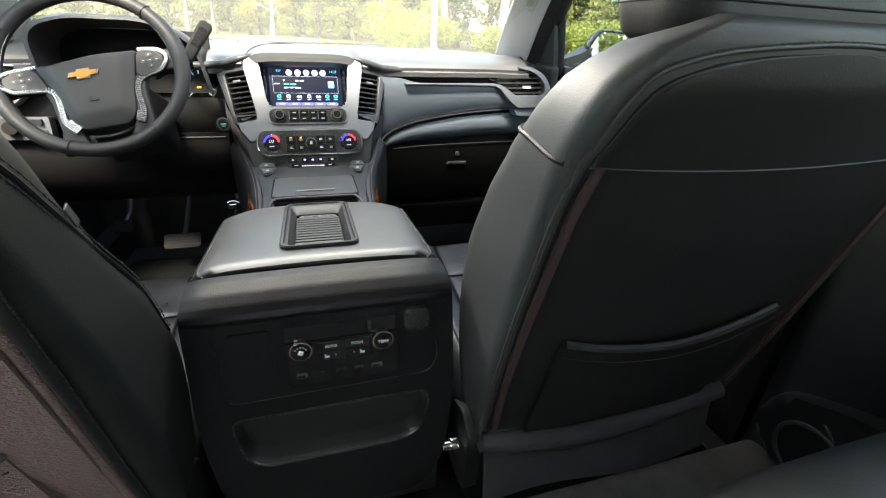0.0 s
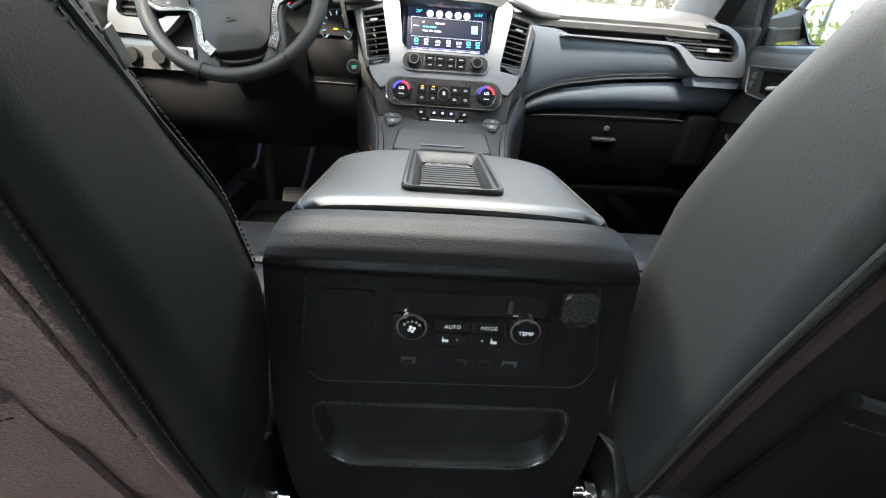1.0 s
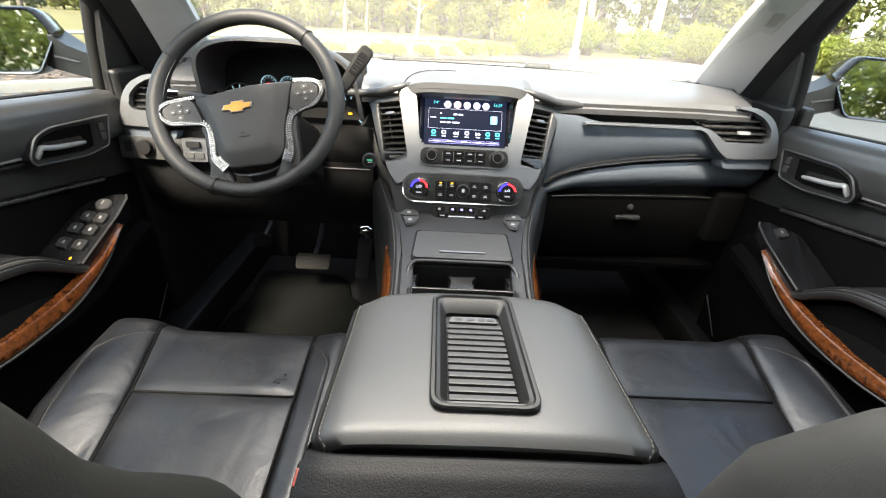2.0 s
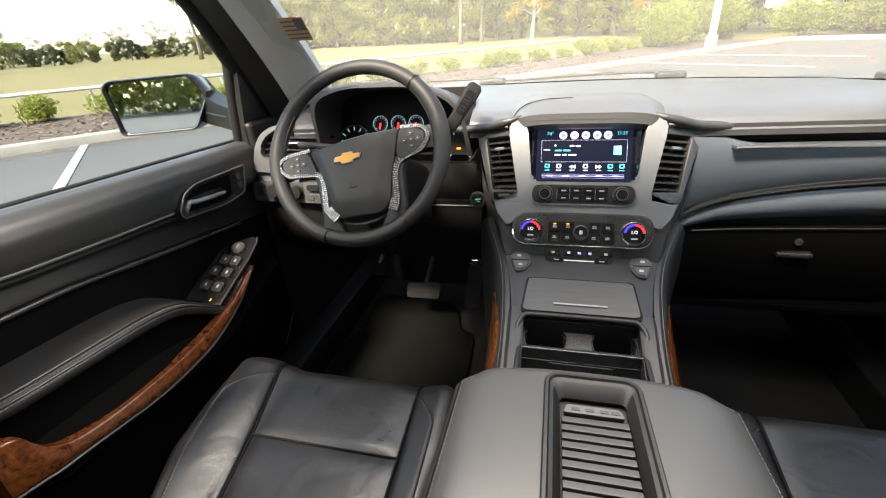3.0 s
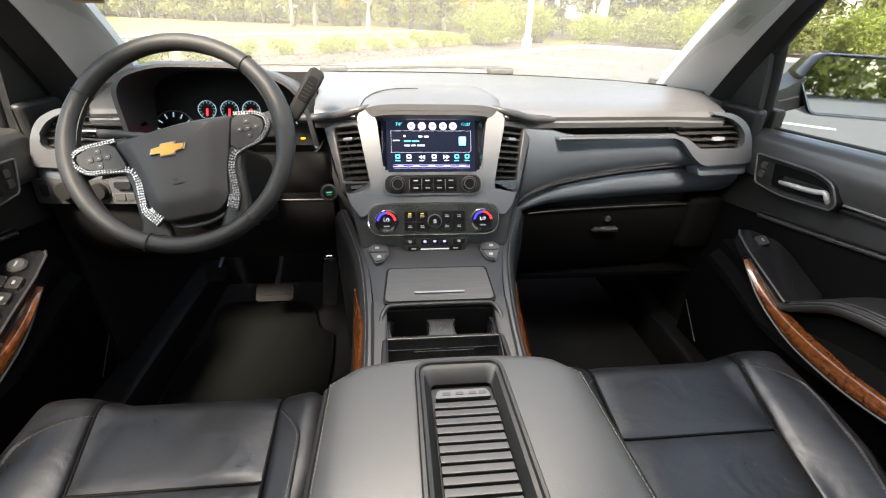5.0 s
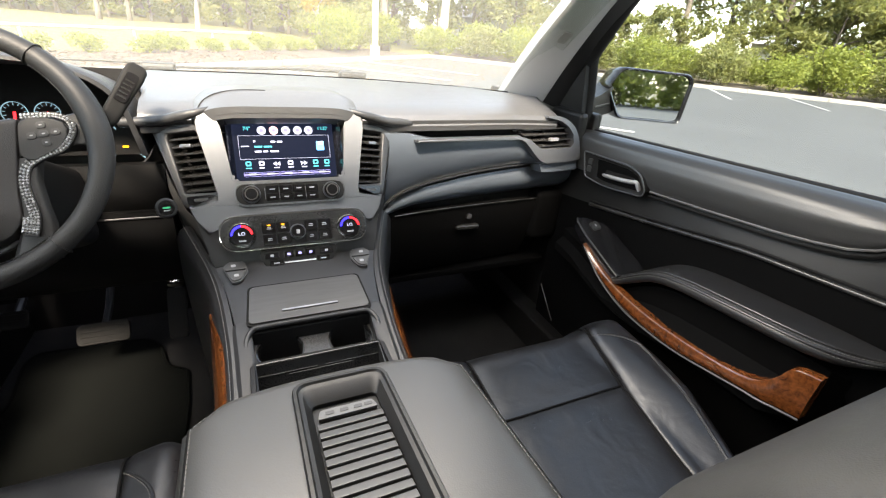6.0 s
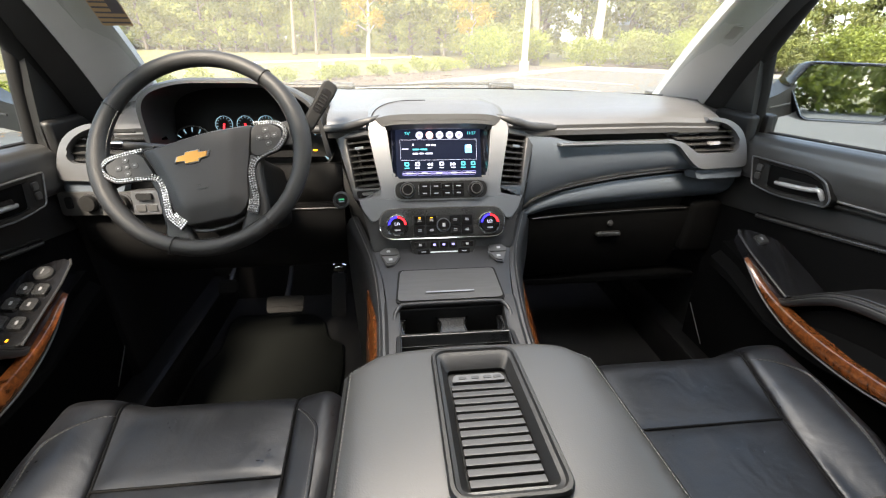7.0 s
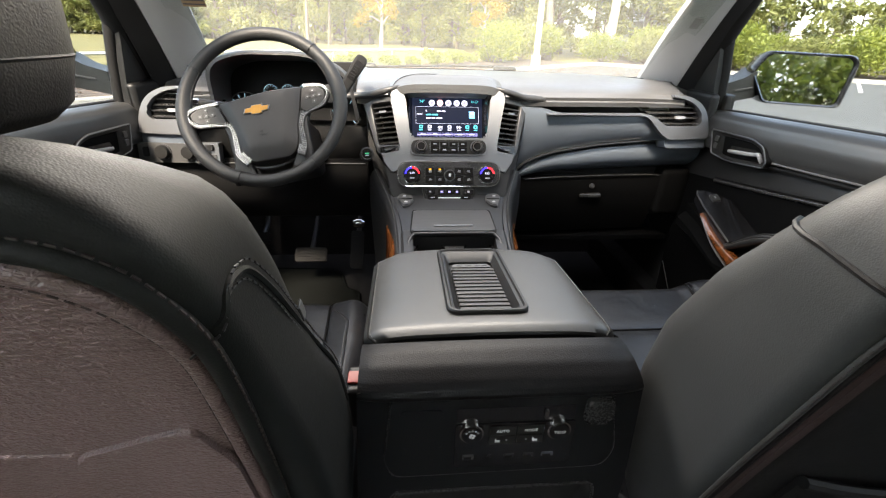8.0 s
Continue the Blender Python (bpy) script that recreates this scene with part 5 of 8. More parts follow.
    edge = [(i, 0) for i in range(nu)] + [(nu, j) for j in range(nv)] + [(nu - i, nv) for i in range(nu)] + [(0, nv - j) for j in range(nv)]
    for (a, b), (c, d) in zip(edge, edge[1:] + edge[:1]):
        bm.faces.new((grid[a][b], low[a][b], low[c][d], grid[c][d]))
    lp = part("armrest_lid", bm, LEATHER_LID_SHEEN, root, "padded black leather armrest lid", sharp=60)
    for s in (1, -1):
        seam = [Vector(lid(0.5 + s * 0.474, v)) + Vector((0, 0, 0.0008)) for v in [k / 30 for k in range(2, 31)]]
        part("stitching", stitches(seam, 0.0065, 0.00055), THREAD, lp, "pale stitching")
        seam = [Vector(lid(0.5 + s * 0.481, v)) + Vector((0, 0, 0.0002)) for v in [k / 30 for k in range(1, 31)]]
        part("seam", tube(seam, 0.0012, 6), PLASTIC_DEEP, lp)
    L = basis((0, -0.502, lid_z(-0.502) + 0.0085), (1, 0, 0), (0, 1, -0.10))
    def oval(w, y0, y1, r):
        return rounded([(-w, y0), (w, y0), (w, y1), (-w, y1)], r, 6)
    inner = oval(0.038, -0.100, 0.086, 0.008)
    steps = [(oval(0.057, -0.120, 0.116, 0.020), -0.012), (oval(0.057, -0.120, 0.116, 0.020), 0.001), (oval(0.0555, -0.1185, 0.1145, 0.019), 0.0032), (oval(0.052, -0.115, 0.111, 0.017), 0.0032), (oval(0.050, -0.113, 0.109, 0.016), 0.0005), (oval(0.046, -0.109, 0.101, 0.013), -0.001), (oval(0.040, -0.102, 0.089, 0.009), -0.0095), (inner, -0.012), (inner, -0.022)]
    rows = [[L @ Vector((x, y, d)) for x, y in o] for o, d in steps]
    fr = part("tray_frame", loft(rows, cap=False), PLASTIC, lp, "black plastic tray set into the lid", sharp=28)
    part("tray_floor", prism(inner, -0.024, -0.017, L), PLASTIC, fr)
    for k in range(12):
        y = mix(-0.092, 0.046, k / 11)
        bm = rbox((0, 0, 0), (0.073, 0.0102, 0.005), 0.0012, 2, (-7, 0, 0))
        bm.transform(L @ Matrix.Translation((0, y, -0.0105)))
        part("slat", bm, PLASTIC_GREY, fr)
    bd = part("badge", prism(rounded([(-0.034, -0.006), (0.034, -0.006), (0.030, 0.008), (-0.030, 0.008)], 0.003), -0.015, -0.0105, L @ Matrix.Translation((0, 0.066, 0)), 0.0008), PLASTIC_LINE, fr, "small silver badge plate")
    for x in (-0.02, -0.004, 0.012, 0.024):
        part("badge_mark", prism(rect(0.010, 0.005, 0.002), -0.0105, -0.0099, L @ Matrix.Translation((x, 0.067, 0))), PLASTIC_GREY, bd)
    # dark strip laid over the lid's rear face as its painted shadow
    def lid_back(u, v):
        p = Vector(lid(u, 1.0))
        return (p.x, -0.6592 + 0.002 * v, p.z - 0.0045 - 0.014 * v)
    part("lid_edge", slab(lid_back, 30, 3, (0, 0.004, 0)), PLASTIC_DEEP, lp, "black strip painted as the shadow under the lid", sharp=60)
    return root


console()

# ---- steering wheel, stalks, pedals ----
WHEEL = basis((-0.435, -0.060, 0.823), (1, 0, 0), (0, 0.520, 0.854)) @ Matrix.Rotation(radians(12), 4, "Z")


def W(x, y, d=0.0):
    return WHEEL @ Vector((x, y, d))


def steering_wheel():
    root = thing("steering_wheel", (-0.435, 0.02, 0.74), "black leather steering wheel with crystal-studded spokes", "steering wheel")
    R, CX, CY = 0.1695, 0.007, -0.003
    def on_rim(a, k=0.0, d=0.0):
        return W(CX + (R + k) * math.cos(a), CY + (R + k) * math.sin(a), d)
    pts = [on_rim(2 * math.pi * k / 96) for k in range(96)]
    rad = [0.0142 + 0.0026 * math.exp(-((abs(math.sin(2 * math.pi * k / 96) - 0.05)) / 0.42) ** 2) for k in range(96)]
    rim = part("rim", tube(pts, rad, 16, True), LEATHER_RIM, root, "perforated black leather rim", sharp=60)
    for a in (40, 140, 243, 300):
        ring = [on_rim(radians(a), 0.0158 * math.cos(t * math.pi / 10), 0.0158 * math.sin(t * math.pi / 10)) for t in range(20)]
        part("seam", tube(ring, 0.0011, 5, True), PLASTIC, rim)
    for lo, hi in ((141, 185), (-8, 39), (246, 298)):
        part("stitching", stitches([on_rim(radians(a), -0.0150, 0.0045) for a in range(lo, hi, 3)], 0.0055, 0.0009), LEATHER, rim, "inner rim stitching")
    # airbag cover: a raised flat middle with sloping flanks
    out = rounded([(-0.086, 0.015), (-0.030, 0.021), (0.030, 0.027), (0.100, 0.023), (0.088, -0.022), (0.075, -0.064), (0.067, -0.112), (0.046, -0.131), (-0.037, -0.129), (-0.053, -0.114), (-0.061, -0.070), (-0.068, -0.038)], [0.006, 0.03, 0.03, 0.006, 0.03, 0.03, 0.012, 0.012, 0.012, 0.012, 0.03, 0.03], 4)
    mid = rounded([(-0.062, 0.009), (-0.024, 0.014), (0.028, 0.019), (0.066, 0.016), (0.060, -0.022), (0.052, -0.060), (0.044, -0.094), (0.036, -0.100), (-0.030, -0.099), (-0.036, -0.090), (-0.042, -0.058), (-0.050, -0.025)], [0.005, 0.03, 0.03, 0.005, 0.03, 0.03, 0.010, 0.008, 0.008, 0.010, 0.03, 0.03], 4)
    rows = [[W(x, y, d) for x, y in out] for d in (-0.035, 0.003)]
    rows.append([W(x * 0.985, -0.05 + (y + 0.05) * 0.985, 0.0085) for x, y in out])
    rows.append([W(x * 0.96, -0.05 + (y + 0.05) * 0.96, 0.0105) for x, y in out])
    rows.append([W(*mix(Vector(p), Vector(q), 0.80), 0.0185) for p, q in zip(out, mid)])
    rows.append([W(x, y, 0.0205) for x, y in mid])
    rows.append([W(0.003 + (x - 0.003) * 0.85, -0.04 + (y + 0.04) * 0.85, 0.0215) for x, y in mid])
    rows.append([W(0.003 + (x - 0.003) * 0.3, -0.04 + (y + 0.04) * 0.3, 0.0225) for x, y in mid])
    hub = part("airbag_cover", loft(rows), VINYL_HUB, root, "charcoal airbag cover with sloping flanks", sharp=34)
    # bow tie emblem
    bow = [(-0.026, -0.0042), (-0.0105, -0.0042), (-0.0115, -0.0092), (0.0095, -0.0092), (0.0105, -0.0042), (0.023, -0.0042), (0.027, 0.0046), (0.0115, 0.0046), (0.0125, 0.0092), (-0.0085, 0.0092), (-0.0095, 0.0046), (-0.022, 0.0046)]
    m = WHEEL @ Matrix.Translation((-0.003, -0.019, 0.0232))
    e = part("emblem", prism([(x * 1.10, y * 1.16) for x, y in bow], -0.002, 0.002, m, 0.0006), SILVER, hub, "gold and chrome maker's emblem")
    part("emblem_face", prism(bow, 0.002, 0.0032, m, 0.0004), GOLD, e)
    for dx, dy, w in ((0.0, -0.012, 0.006), (0.004, -0.019, 0.018)):
        part("embossing", prism(rect(w, 0.0025, 0.001), 0.0, 0.0012, WHEEL @ Matrix.Translation((dx - 0.002, dy - 0.056, 0.0222))), PLASTIC, hub)
    part("hub_back", revolve([(0.075, -0.06), (0.085, -0.03), (0.07, -0.012), (0.001, -0.012)], 28, WHEEL @ Matrix.Translation((0, -0.045, 0))), PLASTIC, root)
    for s in (1, -1):
        # side spoke with switch pad
        rows = []
        for x, h, d in ((0.070, 0.028, 0.004), (0.105, 0.024, 0.007), (0.135, 0.021, 0.006), (0.166, 0.026, 0.003)):
            cy = -0.004
            rows.append([W(s * x, cy - h, d - 0.024), W(s * x, cy - h, d - 0.005), W(s * x, cy - h * 0.8, d), W(s * x, cy + h * 0.8, d), W(s * x, cy + h, d - 0.005), W(s * x, cy + h, d - 0.024)])
        sp = part("side_spoke", loft(rows), LEATHER_RIM, root, "black side spoke", sharp=60)
        if s > 0:
            pad = [(0.100, 0.020), (0.140, 0.013), (0.150, -0.004), (0.134, -0.026), (0.094, -0.040), (0.090, -0.022)]
            line = [(0.104, 0.024), (0.142, 0.017), (0.1545, -0.003), (0.137, -0.028), (0.110, -0.036), (0.0925, -0.046), (0.085, -0.066), (0.084, -0.090), (0.083, -0.112), (0.074, -0.134)]
        else:
            pad = [(0.088, 0.013), (0.136, 0.010), (0.150, -0.004), (0.132, -0.023), (0.072, -0.034), (0.080, -0.010)]
            line = [(0.086, 0.018), (0.138, 0.014), (0.1555, -0.003), (0.135, -0.027), (0.105, -0.032), (0.074, -0.038), (0.0665, -0.054), (0.0665, -0.085), (0.065, -0.108), (0.048, -0.131)]
        pad = [(s * x, y) for x, y in rounded(pad, 0.010, 4)]
        pp = part("switch_pad", prism(pad, 0.002, 0.0125, WHEEL, 0.003, 3), PLASTIC, sp, "black switch pad")
        cx, cy = (0.121, -0.006) if s > 0 else (0.112, -0.008)
        for a, b in ((0, 0), (0, 0.012), (0, -0.012), (-0.013, 0), (0.013, 0)):
            part("key", prism(rect(0.010, 0.009, 0.003), 0.0123, 0.0138, WHEEL @ Matrix.Translation((s * (cx + a), cy + b, 0)), 0.0008), DARK_SILVER, pp)
            part("key_mark", prism(rect(0.0032, 0.0016, 0.0006), 0.0138, 0.0141, WHEEL @ Matrix.Translation((s * (cx + a), cy + b, 0))), GREY_INK, pp)
        # lower spoke
        path = [(line[5][0], -0.030), (line[6][0] - 0.001, -0.06), (line[7][0] - 0.003, -0.09), (line[8][0] - 0.006, -0.118), (0.060, -0.165)]
        rows = []
        for k, (x, y) in enumerate(path):
            w = (0.012, 0.012, 0.013, 0.017, 0.026)[k]
            d = (0.006, 0.008, 0.007, 0.005, 0.001)[k]
            rows.append([W(s * (x - w), y, d - 0.02), W(s * (x - w), y, d - 0.004), W(s * (x - w * 0.7), y, d), W(s * (x + w * 0.7), y, d), W(s * (x + w), y, d - 0.004), W(s * (x + w), y, d - 0.02)])
        part("lower_spoke", loft(rows), LEATHER_RIM, root, "black lower spoke", sharp=60)
        # crystals: rows of cut stones glued on a bright strip along the spokes
        stones, strip = B(), []
        loop = curve([W(s * x, y, 0.0105) for x, y in line], 8)
        nrm = WHEEL.to_3x3() @ Vector((0, 0, 1))
        total = len(loop)
        for i, p in enumerate(loop):
            w = (loop[min(i + 1, total - 1)] - loop[max(i - 1, 0)]).normalized()
            way = w.cross(nrm) * s
            t = i / (total - 1)
            wide = 0.0042 if t < 0.52 else lerp([(0.52, 0.0042), (0.60, 0.0075), (0.85, 0.0080), (0.93, 0.0125), (1.0, 0.0125)], t)
            lo, hi = p - way * 0.0026, p + way * wide
            strip.append([lo - nrm * 0.006, lo, hi, hi - nrm * 0.006])
        part("crystal_backing", loft(strip), PLASTIC, root, "dark strip under the crystals")
        for row in range(5):
            for k, (p, w) in enumerate(spaced(loop, 0.0042)):
                near_end = (p - loop[-1]).length
                if (row == 2 and k < 29) or (row > 2 and near_end > 0.028):
                    continue
                side_way = w.cross(nrm) * s
                mm = basis(p + side_way * (0.0036 * row) + nrm * 0.0004, side_way * s, w)
                revolve([(0.0019, -0.003), (0.0019, 0.0002), (0.0009, 0.0013), (0.0003, 0.0013)], 6, mm, stones)
        part("crystal_trim", stones, CRYSTAL, root, "rows of glued clear crystals", sharp=10)
    # crescent of bright trim below the airbag cover
    arc = [W(0.004 + 0.052 * math.sin(radians(a)), -0.120 - 0.020 * math.cos(radians(a)), -0.012) for a in range(-60, 61, 6)]
    part("lower_trim", tube(arc, 0.004, 8), DARK_SILVER, root, "dark satin crescent trim")
    # column shroud
    rows = []
    for d, k in ((-0.04, 0.75), (-0.10, 1.0), (-0.24, 1.25)):
        rows.append([W(x * k, y * k - 0.035, d) for x, y in rounded([(-0.065, -0.065), (0.065, -0.065), (0.07, 0.05), (-0.07, 0.05)], 0.02)])
    part("column_shroud", loft(rows), PLASTIC, root)
    return root


def gear_lever():
    root = thing("gear_selector", (-0.33, 0.06, 0.80), "black column gear selector lever with a thick grip", "gear lever")
    path = curve([(-0.345, 0.06, 0.800), (-0.30, 0.035, 0.825), (-0.262, 0.035, 0.845)], 5)
    part("stem", tube(path, 0.008, 10), PLASTIC, root)
    a, b = Vector((-0.268, 0.035, 0.838)), Vector((-0.205, 0.085, 0.912))
    w = (b - a).normalized()
    m = basis(a, Vector((0.80, 0.05, -0.55)), w)
    rows = []
    for t, hx, hz in ((0.0, 0.009, 0.009), (0.012, 0.0125, 0.011), (0.05, 0.0135, 0.012), (0.088, 0.0155, 0.013), (0.102, 0.0145, 0.012), (0.108, 0.010, 0.009)):
        rows.append([m @ Vector((x, t, z)) for x, z in rounded([(-hx, -hz), (hx, -hz), (hx, hz), (-hx, hz)], 0.006, 3)])
    g = part("grip", loft(rows), RUBBER, root, "thick dark grip")
    part("grip_face", prism(rect(0.017, 0.05, 0.004), 0.0, 0.0134, m @ Matrix.Translation((0, 0.065, 0)), 0.001), PLASTIC_GLOSS, g)
    for k in range(5):
        part("rib", prism(rect(0.013, 0.0022, 0.0008), 0.0134, 0.0146, m @ Matrix.Translation((0, 0.048 + 0.007 * k, 0))), RUBBER, g)
    return root


def signal_stalk():
    root = thing("signal_stalk", (-0.50, 0.04, 0.80), "slim black and chrome turn signal stalk", "stalk")
    part("arm", tube(curve([(-0.49, 0.05, 0.800), (-0.54, 0.04, 0.806), (-0.60, 0.02, 0.816)], 5), [0.007] * 5 + [0.0085] * 6, 10), PLASTIC_GREY, root)
    part("tip", tube([(-0.60, 0.02, 0.816), (-0.622, 0.013, 0.820)], 0.0095, 12), CHROME, root)
    return root


def pedal(name, c, w, h, tilt, turn, label, ribs, stem):
    root = thing(name, c, label, "pedal")
    m = pose(*c, tilt, 0, turn)
    part("pad", prism(rect(w, h, 0.010), -0.008, 0.006, m, 0.003), RUBBER, root)
    for k in range(ribs):
        part("rib", prism(rect(w * 0.86, 0.004, 0.0015), 0.006, 0.0085, m @ Matrix.Translation((0, mix(-h * 0.36, h * 0.36, k / max(1, ribs - 1)), 0))), RUBBER, root)
    part("arm", tube([m @ Vector((0, h * 0.2, -0.006)), m @ Vector((0, h * 0.5 + 0.05, -0.05)), stem], 0.010, 8), DARK_SILVER, root)
    return root


steering_wheel()
gear_lever()
signal_stalk()
pedal("brake_pedal", (-0.478, 0.415, 0.205), 0.118, 0.055, 48, 0, "wide ribbed black rubber brake pedal", 4, (-0.45, 0.66, 0.42))
pedal("accelerator_pedal", (-0.312, 0.485, 0.190), 0.050, 0.150, 58, -4, "tall narrow black accelerator pedal", 2, (-0.30, 0.68, 0.36))
solo("pedal_pivot", revolve([(0.014, -0.02), (0.018, -0.01), (0.018, 0.01), (0.010, 0.02)], 20, pose(-0.292, 0.44, 0.325, 0, 90, 0)), CHROME, "small bright metal pivot above the accelerator", "pivot", at=(-0.292, 0.44, 0.325))
pedal("parking_brake_pedal", (-0.66, 0.45, 0.26), 0.06, 0.045, 50, 0, "small black parking brake pedal", 3, (-0.66, 0.68, 0.45))


def floor_mat():
    root = thing("floor_mat", (-0.45, 0.1, FLOOR), "charcoal carpet floor mat with a bound edge", "floor mat")
    o = rounded([(-0.72, -0.16), (-0.295, -0.16), (-0.290, 0.24), (-0.300, 0.375), (-0.355, 0.405), (-0.385, 0.52), (-0.425, 0.56), (-0.70, 0.575), (-0.72, 0.53), (-0.70, 0.37), (-0.73, 0.27)], 0.025)
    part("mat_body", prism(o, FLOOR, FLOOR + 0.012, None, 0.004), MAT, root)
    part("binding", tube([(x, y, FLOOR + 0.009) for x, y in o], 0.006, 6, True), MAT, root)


floor_mat()

# ---- seats ----
SX = 0.445
FRONT = [(0.34, -0.70), (0.39, -0.670), (0.50, -0.644), (0.58, -0.642), (0.67, -0.664), (0.77, -0.717), (0.845, -0.775), (0.905, -0.822), (0.930, -0.850), (0.944, -0.886)]
FRONT_DRIVER = [(0.34, -0.71), (0.39, -0.685), (0.50, -0.655), (0.58, -0.662), (0.67, -0.695), (0.74, -0.742), (0.79, -0.768), (0.845, -0.780), (0.885, -0.794), (0.902, -0.812), (0.914, -0.834), (0.922, -0.852), (0.932, -0.870), (0.944, -0.896)]
REAR = [(0.33, -0.772), (0.38, -0.785), (0.60, -0.838), (0.83, -0.896), (0.90, -0.917), (0.944, -0.922)]
WIDE = [(0.33, 0.232), (0.45, 0.247), (0.70, 0.250), (0.83, 0.246), (0.875, 0.237), (0.905, 0.222), (0.928, 0.195), (0.944, 0.155)]

WIDE_DRIVER = [(0.33, 0.240), (0.42, 0.262), (0.55, 0.270), (0.68, 0.266), (0.78, 0.254), (0.83, 0.247), (0.875, 0.237), (0.905, 0.222), (0.928, 0.195), (0.944, 0.155)]
RIM_PASSENGER = [(0.36, 0.226), (0.5, 0.237), (0.62, 0.237), (0.715, 0.234), (0.784, 0.231), (0.835, 0.222), (0.860, 0.211), (0.887, 0.199), (0.905, 0.184), (0.917, 0.148), (0.924, 0.10), (0.930, 0.0)]
RIM_DRIVER = [(0.36, 0.222), (0.5, 0.226), (0.65, 0.230), (0.75, 0.232), (0.816, 0.231), (0.845, 0.226), (0.868, 0.215), (0.882, 0.203), (0.892, 0.186), (0.900, 0.150), (0.904, 0.096), (0.906, 0.0)]


def seat_top(x, y, low):
    w = x - SX
    z = 0.418 - low + 0.05 * (y + 0.34)
    e = max(0.0, w - 0.110)
    z += 0.026 * math.sin(min(1.0, e / 0.075) * math.pi / 2) + 0.012 * min(1.0, max(0.0, -w - 0.155) / 0.05) - 0.11 * max(0.0, abs(w) - 0.205) ** 2 / 0.045**2 * 0.3
    f = max(0.0, y + 0.235)
    z -= 13.0 * f * f
    return z


def front_seat(side, name_label, group):
    SIDE[0] = side
    SHIFT[:] = [0.0, 0.0 if side > 0 else -0.020]
    low = 0.0 if side > 0 else 0.012
    root = thing("front_seat", (SX, -0.45, FLOOR), name_label, "car seat", group)
    # cushion
    x0 = SX - 0.250
    def seam_in(y):
        return lerp([(-0.60, 0.272), (-0.50, 0.277), (-0.20, 0.290)], y)
    def seam_out(y):
        return lerp([(-0.72, 0.505), (-0.515, 0.530), (-0.36, 0.556), (-0.20, 0.586)], y)
    def patch(ya, yb, puff):
        def f(u, v):
            y = mix(ya, yb, v)
            x = mix(seam_in(y), seam_out(y), u)
            edge = min(u, 1 - u, v * 1.2, (1 - v) * 1.2)
            return (x, y, seat_top(x, y, low) + puff * min(1.0, edge / 0.10) ** 0.5 - puff)
        return f
    part("cushion_front", slab(patch(-0.168, -0.3665, 0.0045), 26, 22, (0, 0, -0.10)), LEATHER_SEAT, root, "smooth creased front cushion panel", sharp=60)
    part("cushion_rear", slab(patch(-0.3675, -0.72, 0.0045), 26, 26, (0, 0, -0.10)), LEATHER_SEAT, root, sharp=60)
    for s in (-1, 1):
        def bol(u, v, s=s):
            y = mix(-0.175, -0.72, v)
            far = lerp([(-0.72, 0.585), (-0.57, 0.605), (-0.50, 0.632), (-0.43, 0.659), (-0.34, 0.675), (-0.2, 0.672)], y)
            x = mix(x0, seam_in(y) - 0.0015, u) if s < 0 else mix(seam_out(y) + 0.0015, far, u)
            edge = min(u, 1 - u, v * 3, (1 - v) * 3)
            out = (1 - u) if s < 0 else u
            y += 0.04 * max(0, 0.1 - v) * 10 * out ** 2 * -1
            return (x, y, seat_top(x, y, low) + 0.006 * min(1, edge / 0.12) ** 0.5 - 0.006)
        bo = part("bolster", slab(bol, 16, 30, (0, 0, -0.11)), LEATHER_SEAT, root, "raised side bolster", sharp=60)
        arch = [(v, 0.02 + (0.74 if s > 0 else 0.45) * math.sin(min(1.0, (v - 0.12) / 0.13) * math.pi / 2)) for v in [0.12 + 0.88 * k / 60 for k in range(60)]]
        line = [Vector(bol(u if s > 0 else 1 - u, v)) + Vector((0, 0, 0.0008)) for v, u in arch]
        part("stitching", stitches(line, 0.007, 0.0006), THREAD, bo, "pale stitching")
        part("piping", tube([p + Vector((s * 0.004, 0, 0)) for p in line], 0.0024, 6), LEATHER_SEAT, bo)
    for edge_of in (seam_in, seam_out):
        run = [(edge_of(y), y, seat_top(edge_of(y), y, low) - 0.0035) for y in [mix(-0.170, -0.66, k / 40) for k in range(41)]]
        part("seam", tube(run, 0.0022, 6), PLASTIC_DEEP, root)
    run = [(x, -0.367, seat_top(x, -0.367, low) - 0.003) for x in [mix(seam_in(-0.367), seam_out(-0.367), k / 20) for k in range(21)]]
    part("seam", tube(run, 0.0020, 6), PLASTIC_DEEP, root)
    part("seat_base", rbox((SX, -0.46, 0.20), (0.42, 0.48, 0.29), 0.03, 3), PLASTIC, root, "black plastic seat base")
    part("side_shield", rbox((SX + 0.235, -0.46, 0.27), (0.035, 0.50, 0.10), 0.015, 3), PLASTIC, root)
    # backrest
    def ring_at(z):
        f, r, w = lerp(FRONT if side > 0 else FRONT_DRIVER, z), lerp(REAR, z), lerp(WIDE if side > 0 else WIDE_DRIVER, z)
        rf = min(0.06, (f - r) * 0.42)
        rr = min(0.022, (f - r) * 0.3)
        o = rounded([(SX - w, r), (SX + w, r), (SX + w, f), (SX - w, f)], [rr, rr, rf, rf], 6)
        return [Vector((x, y, z)) for x, y in o]
    rings = [ring_at(mix(0.335, 0.944, (k / 34) ** 0.8)) for k in range(35)]
    top = [(SX + (p.x - SX) * 0.86, -0.906 + (p.y + 0.906) * 0.55, 0.952) for p in rings[-1]]
    part("backrest", loft(rings + [top]), LEATHER_BACK if side > 0 else LEATHER_BACK_SHADED, root, "padded black leather backrest", sharp=60)
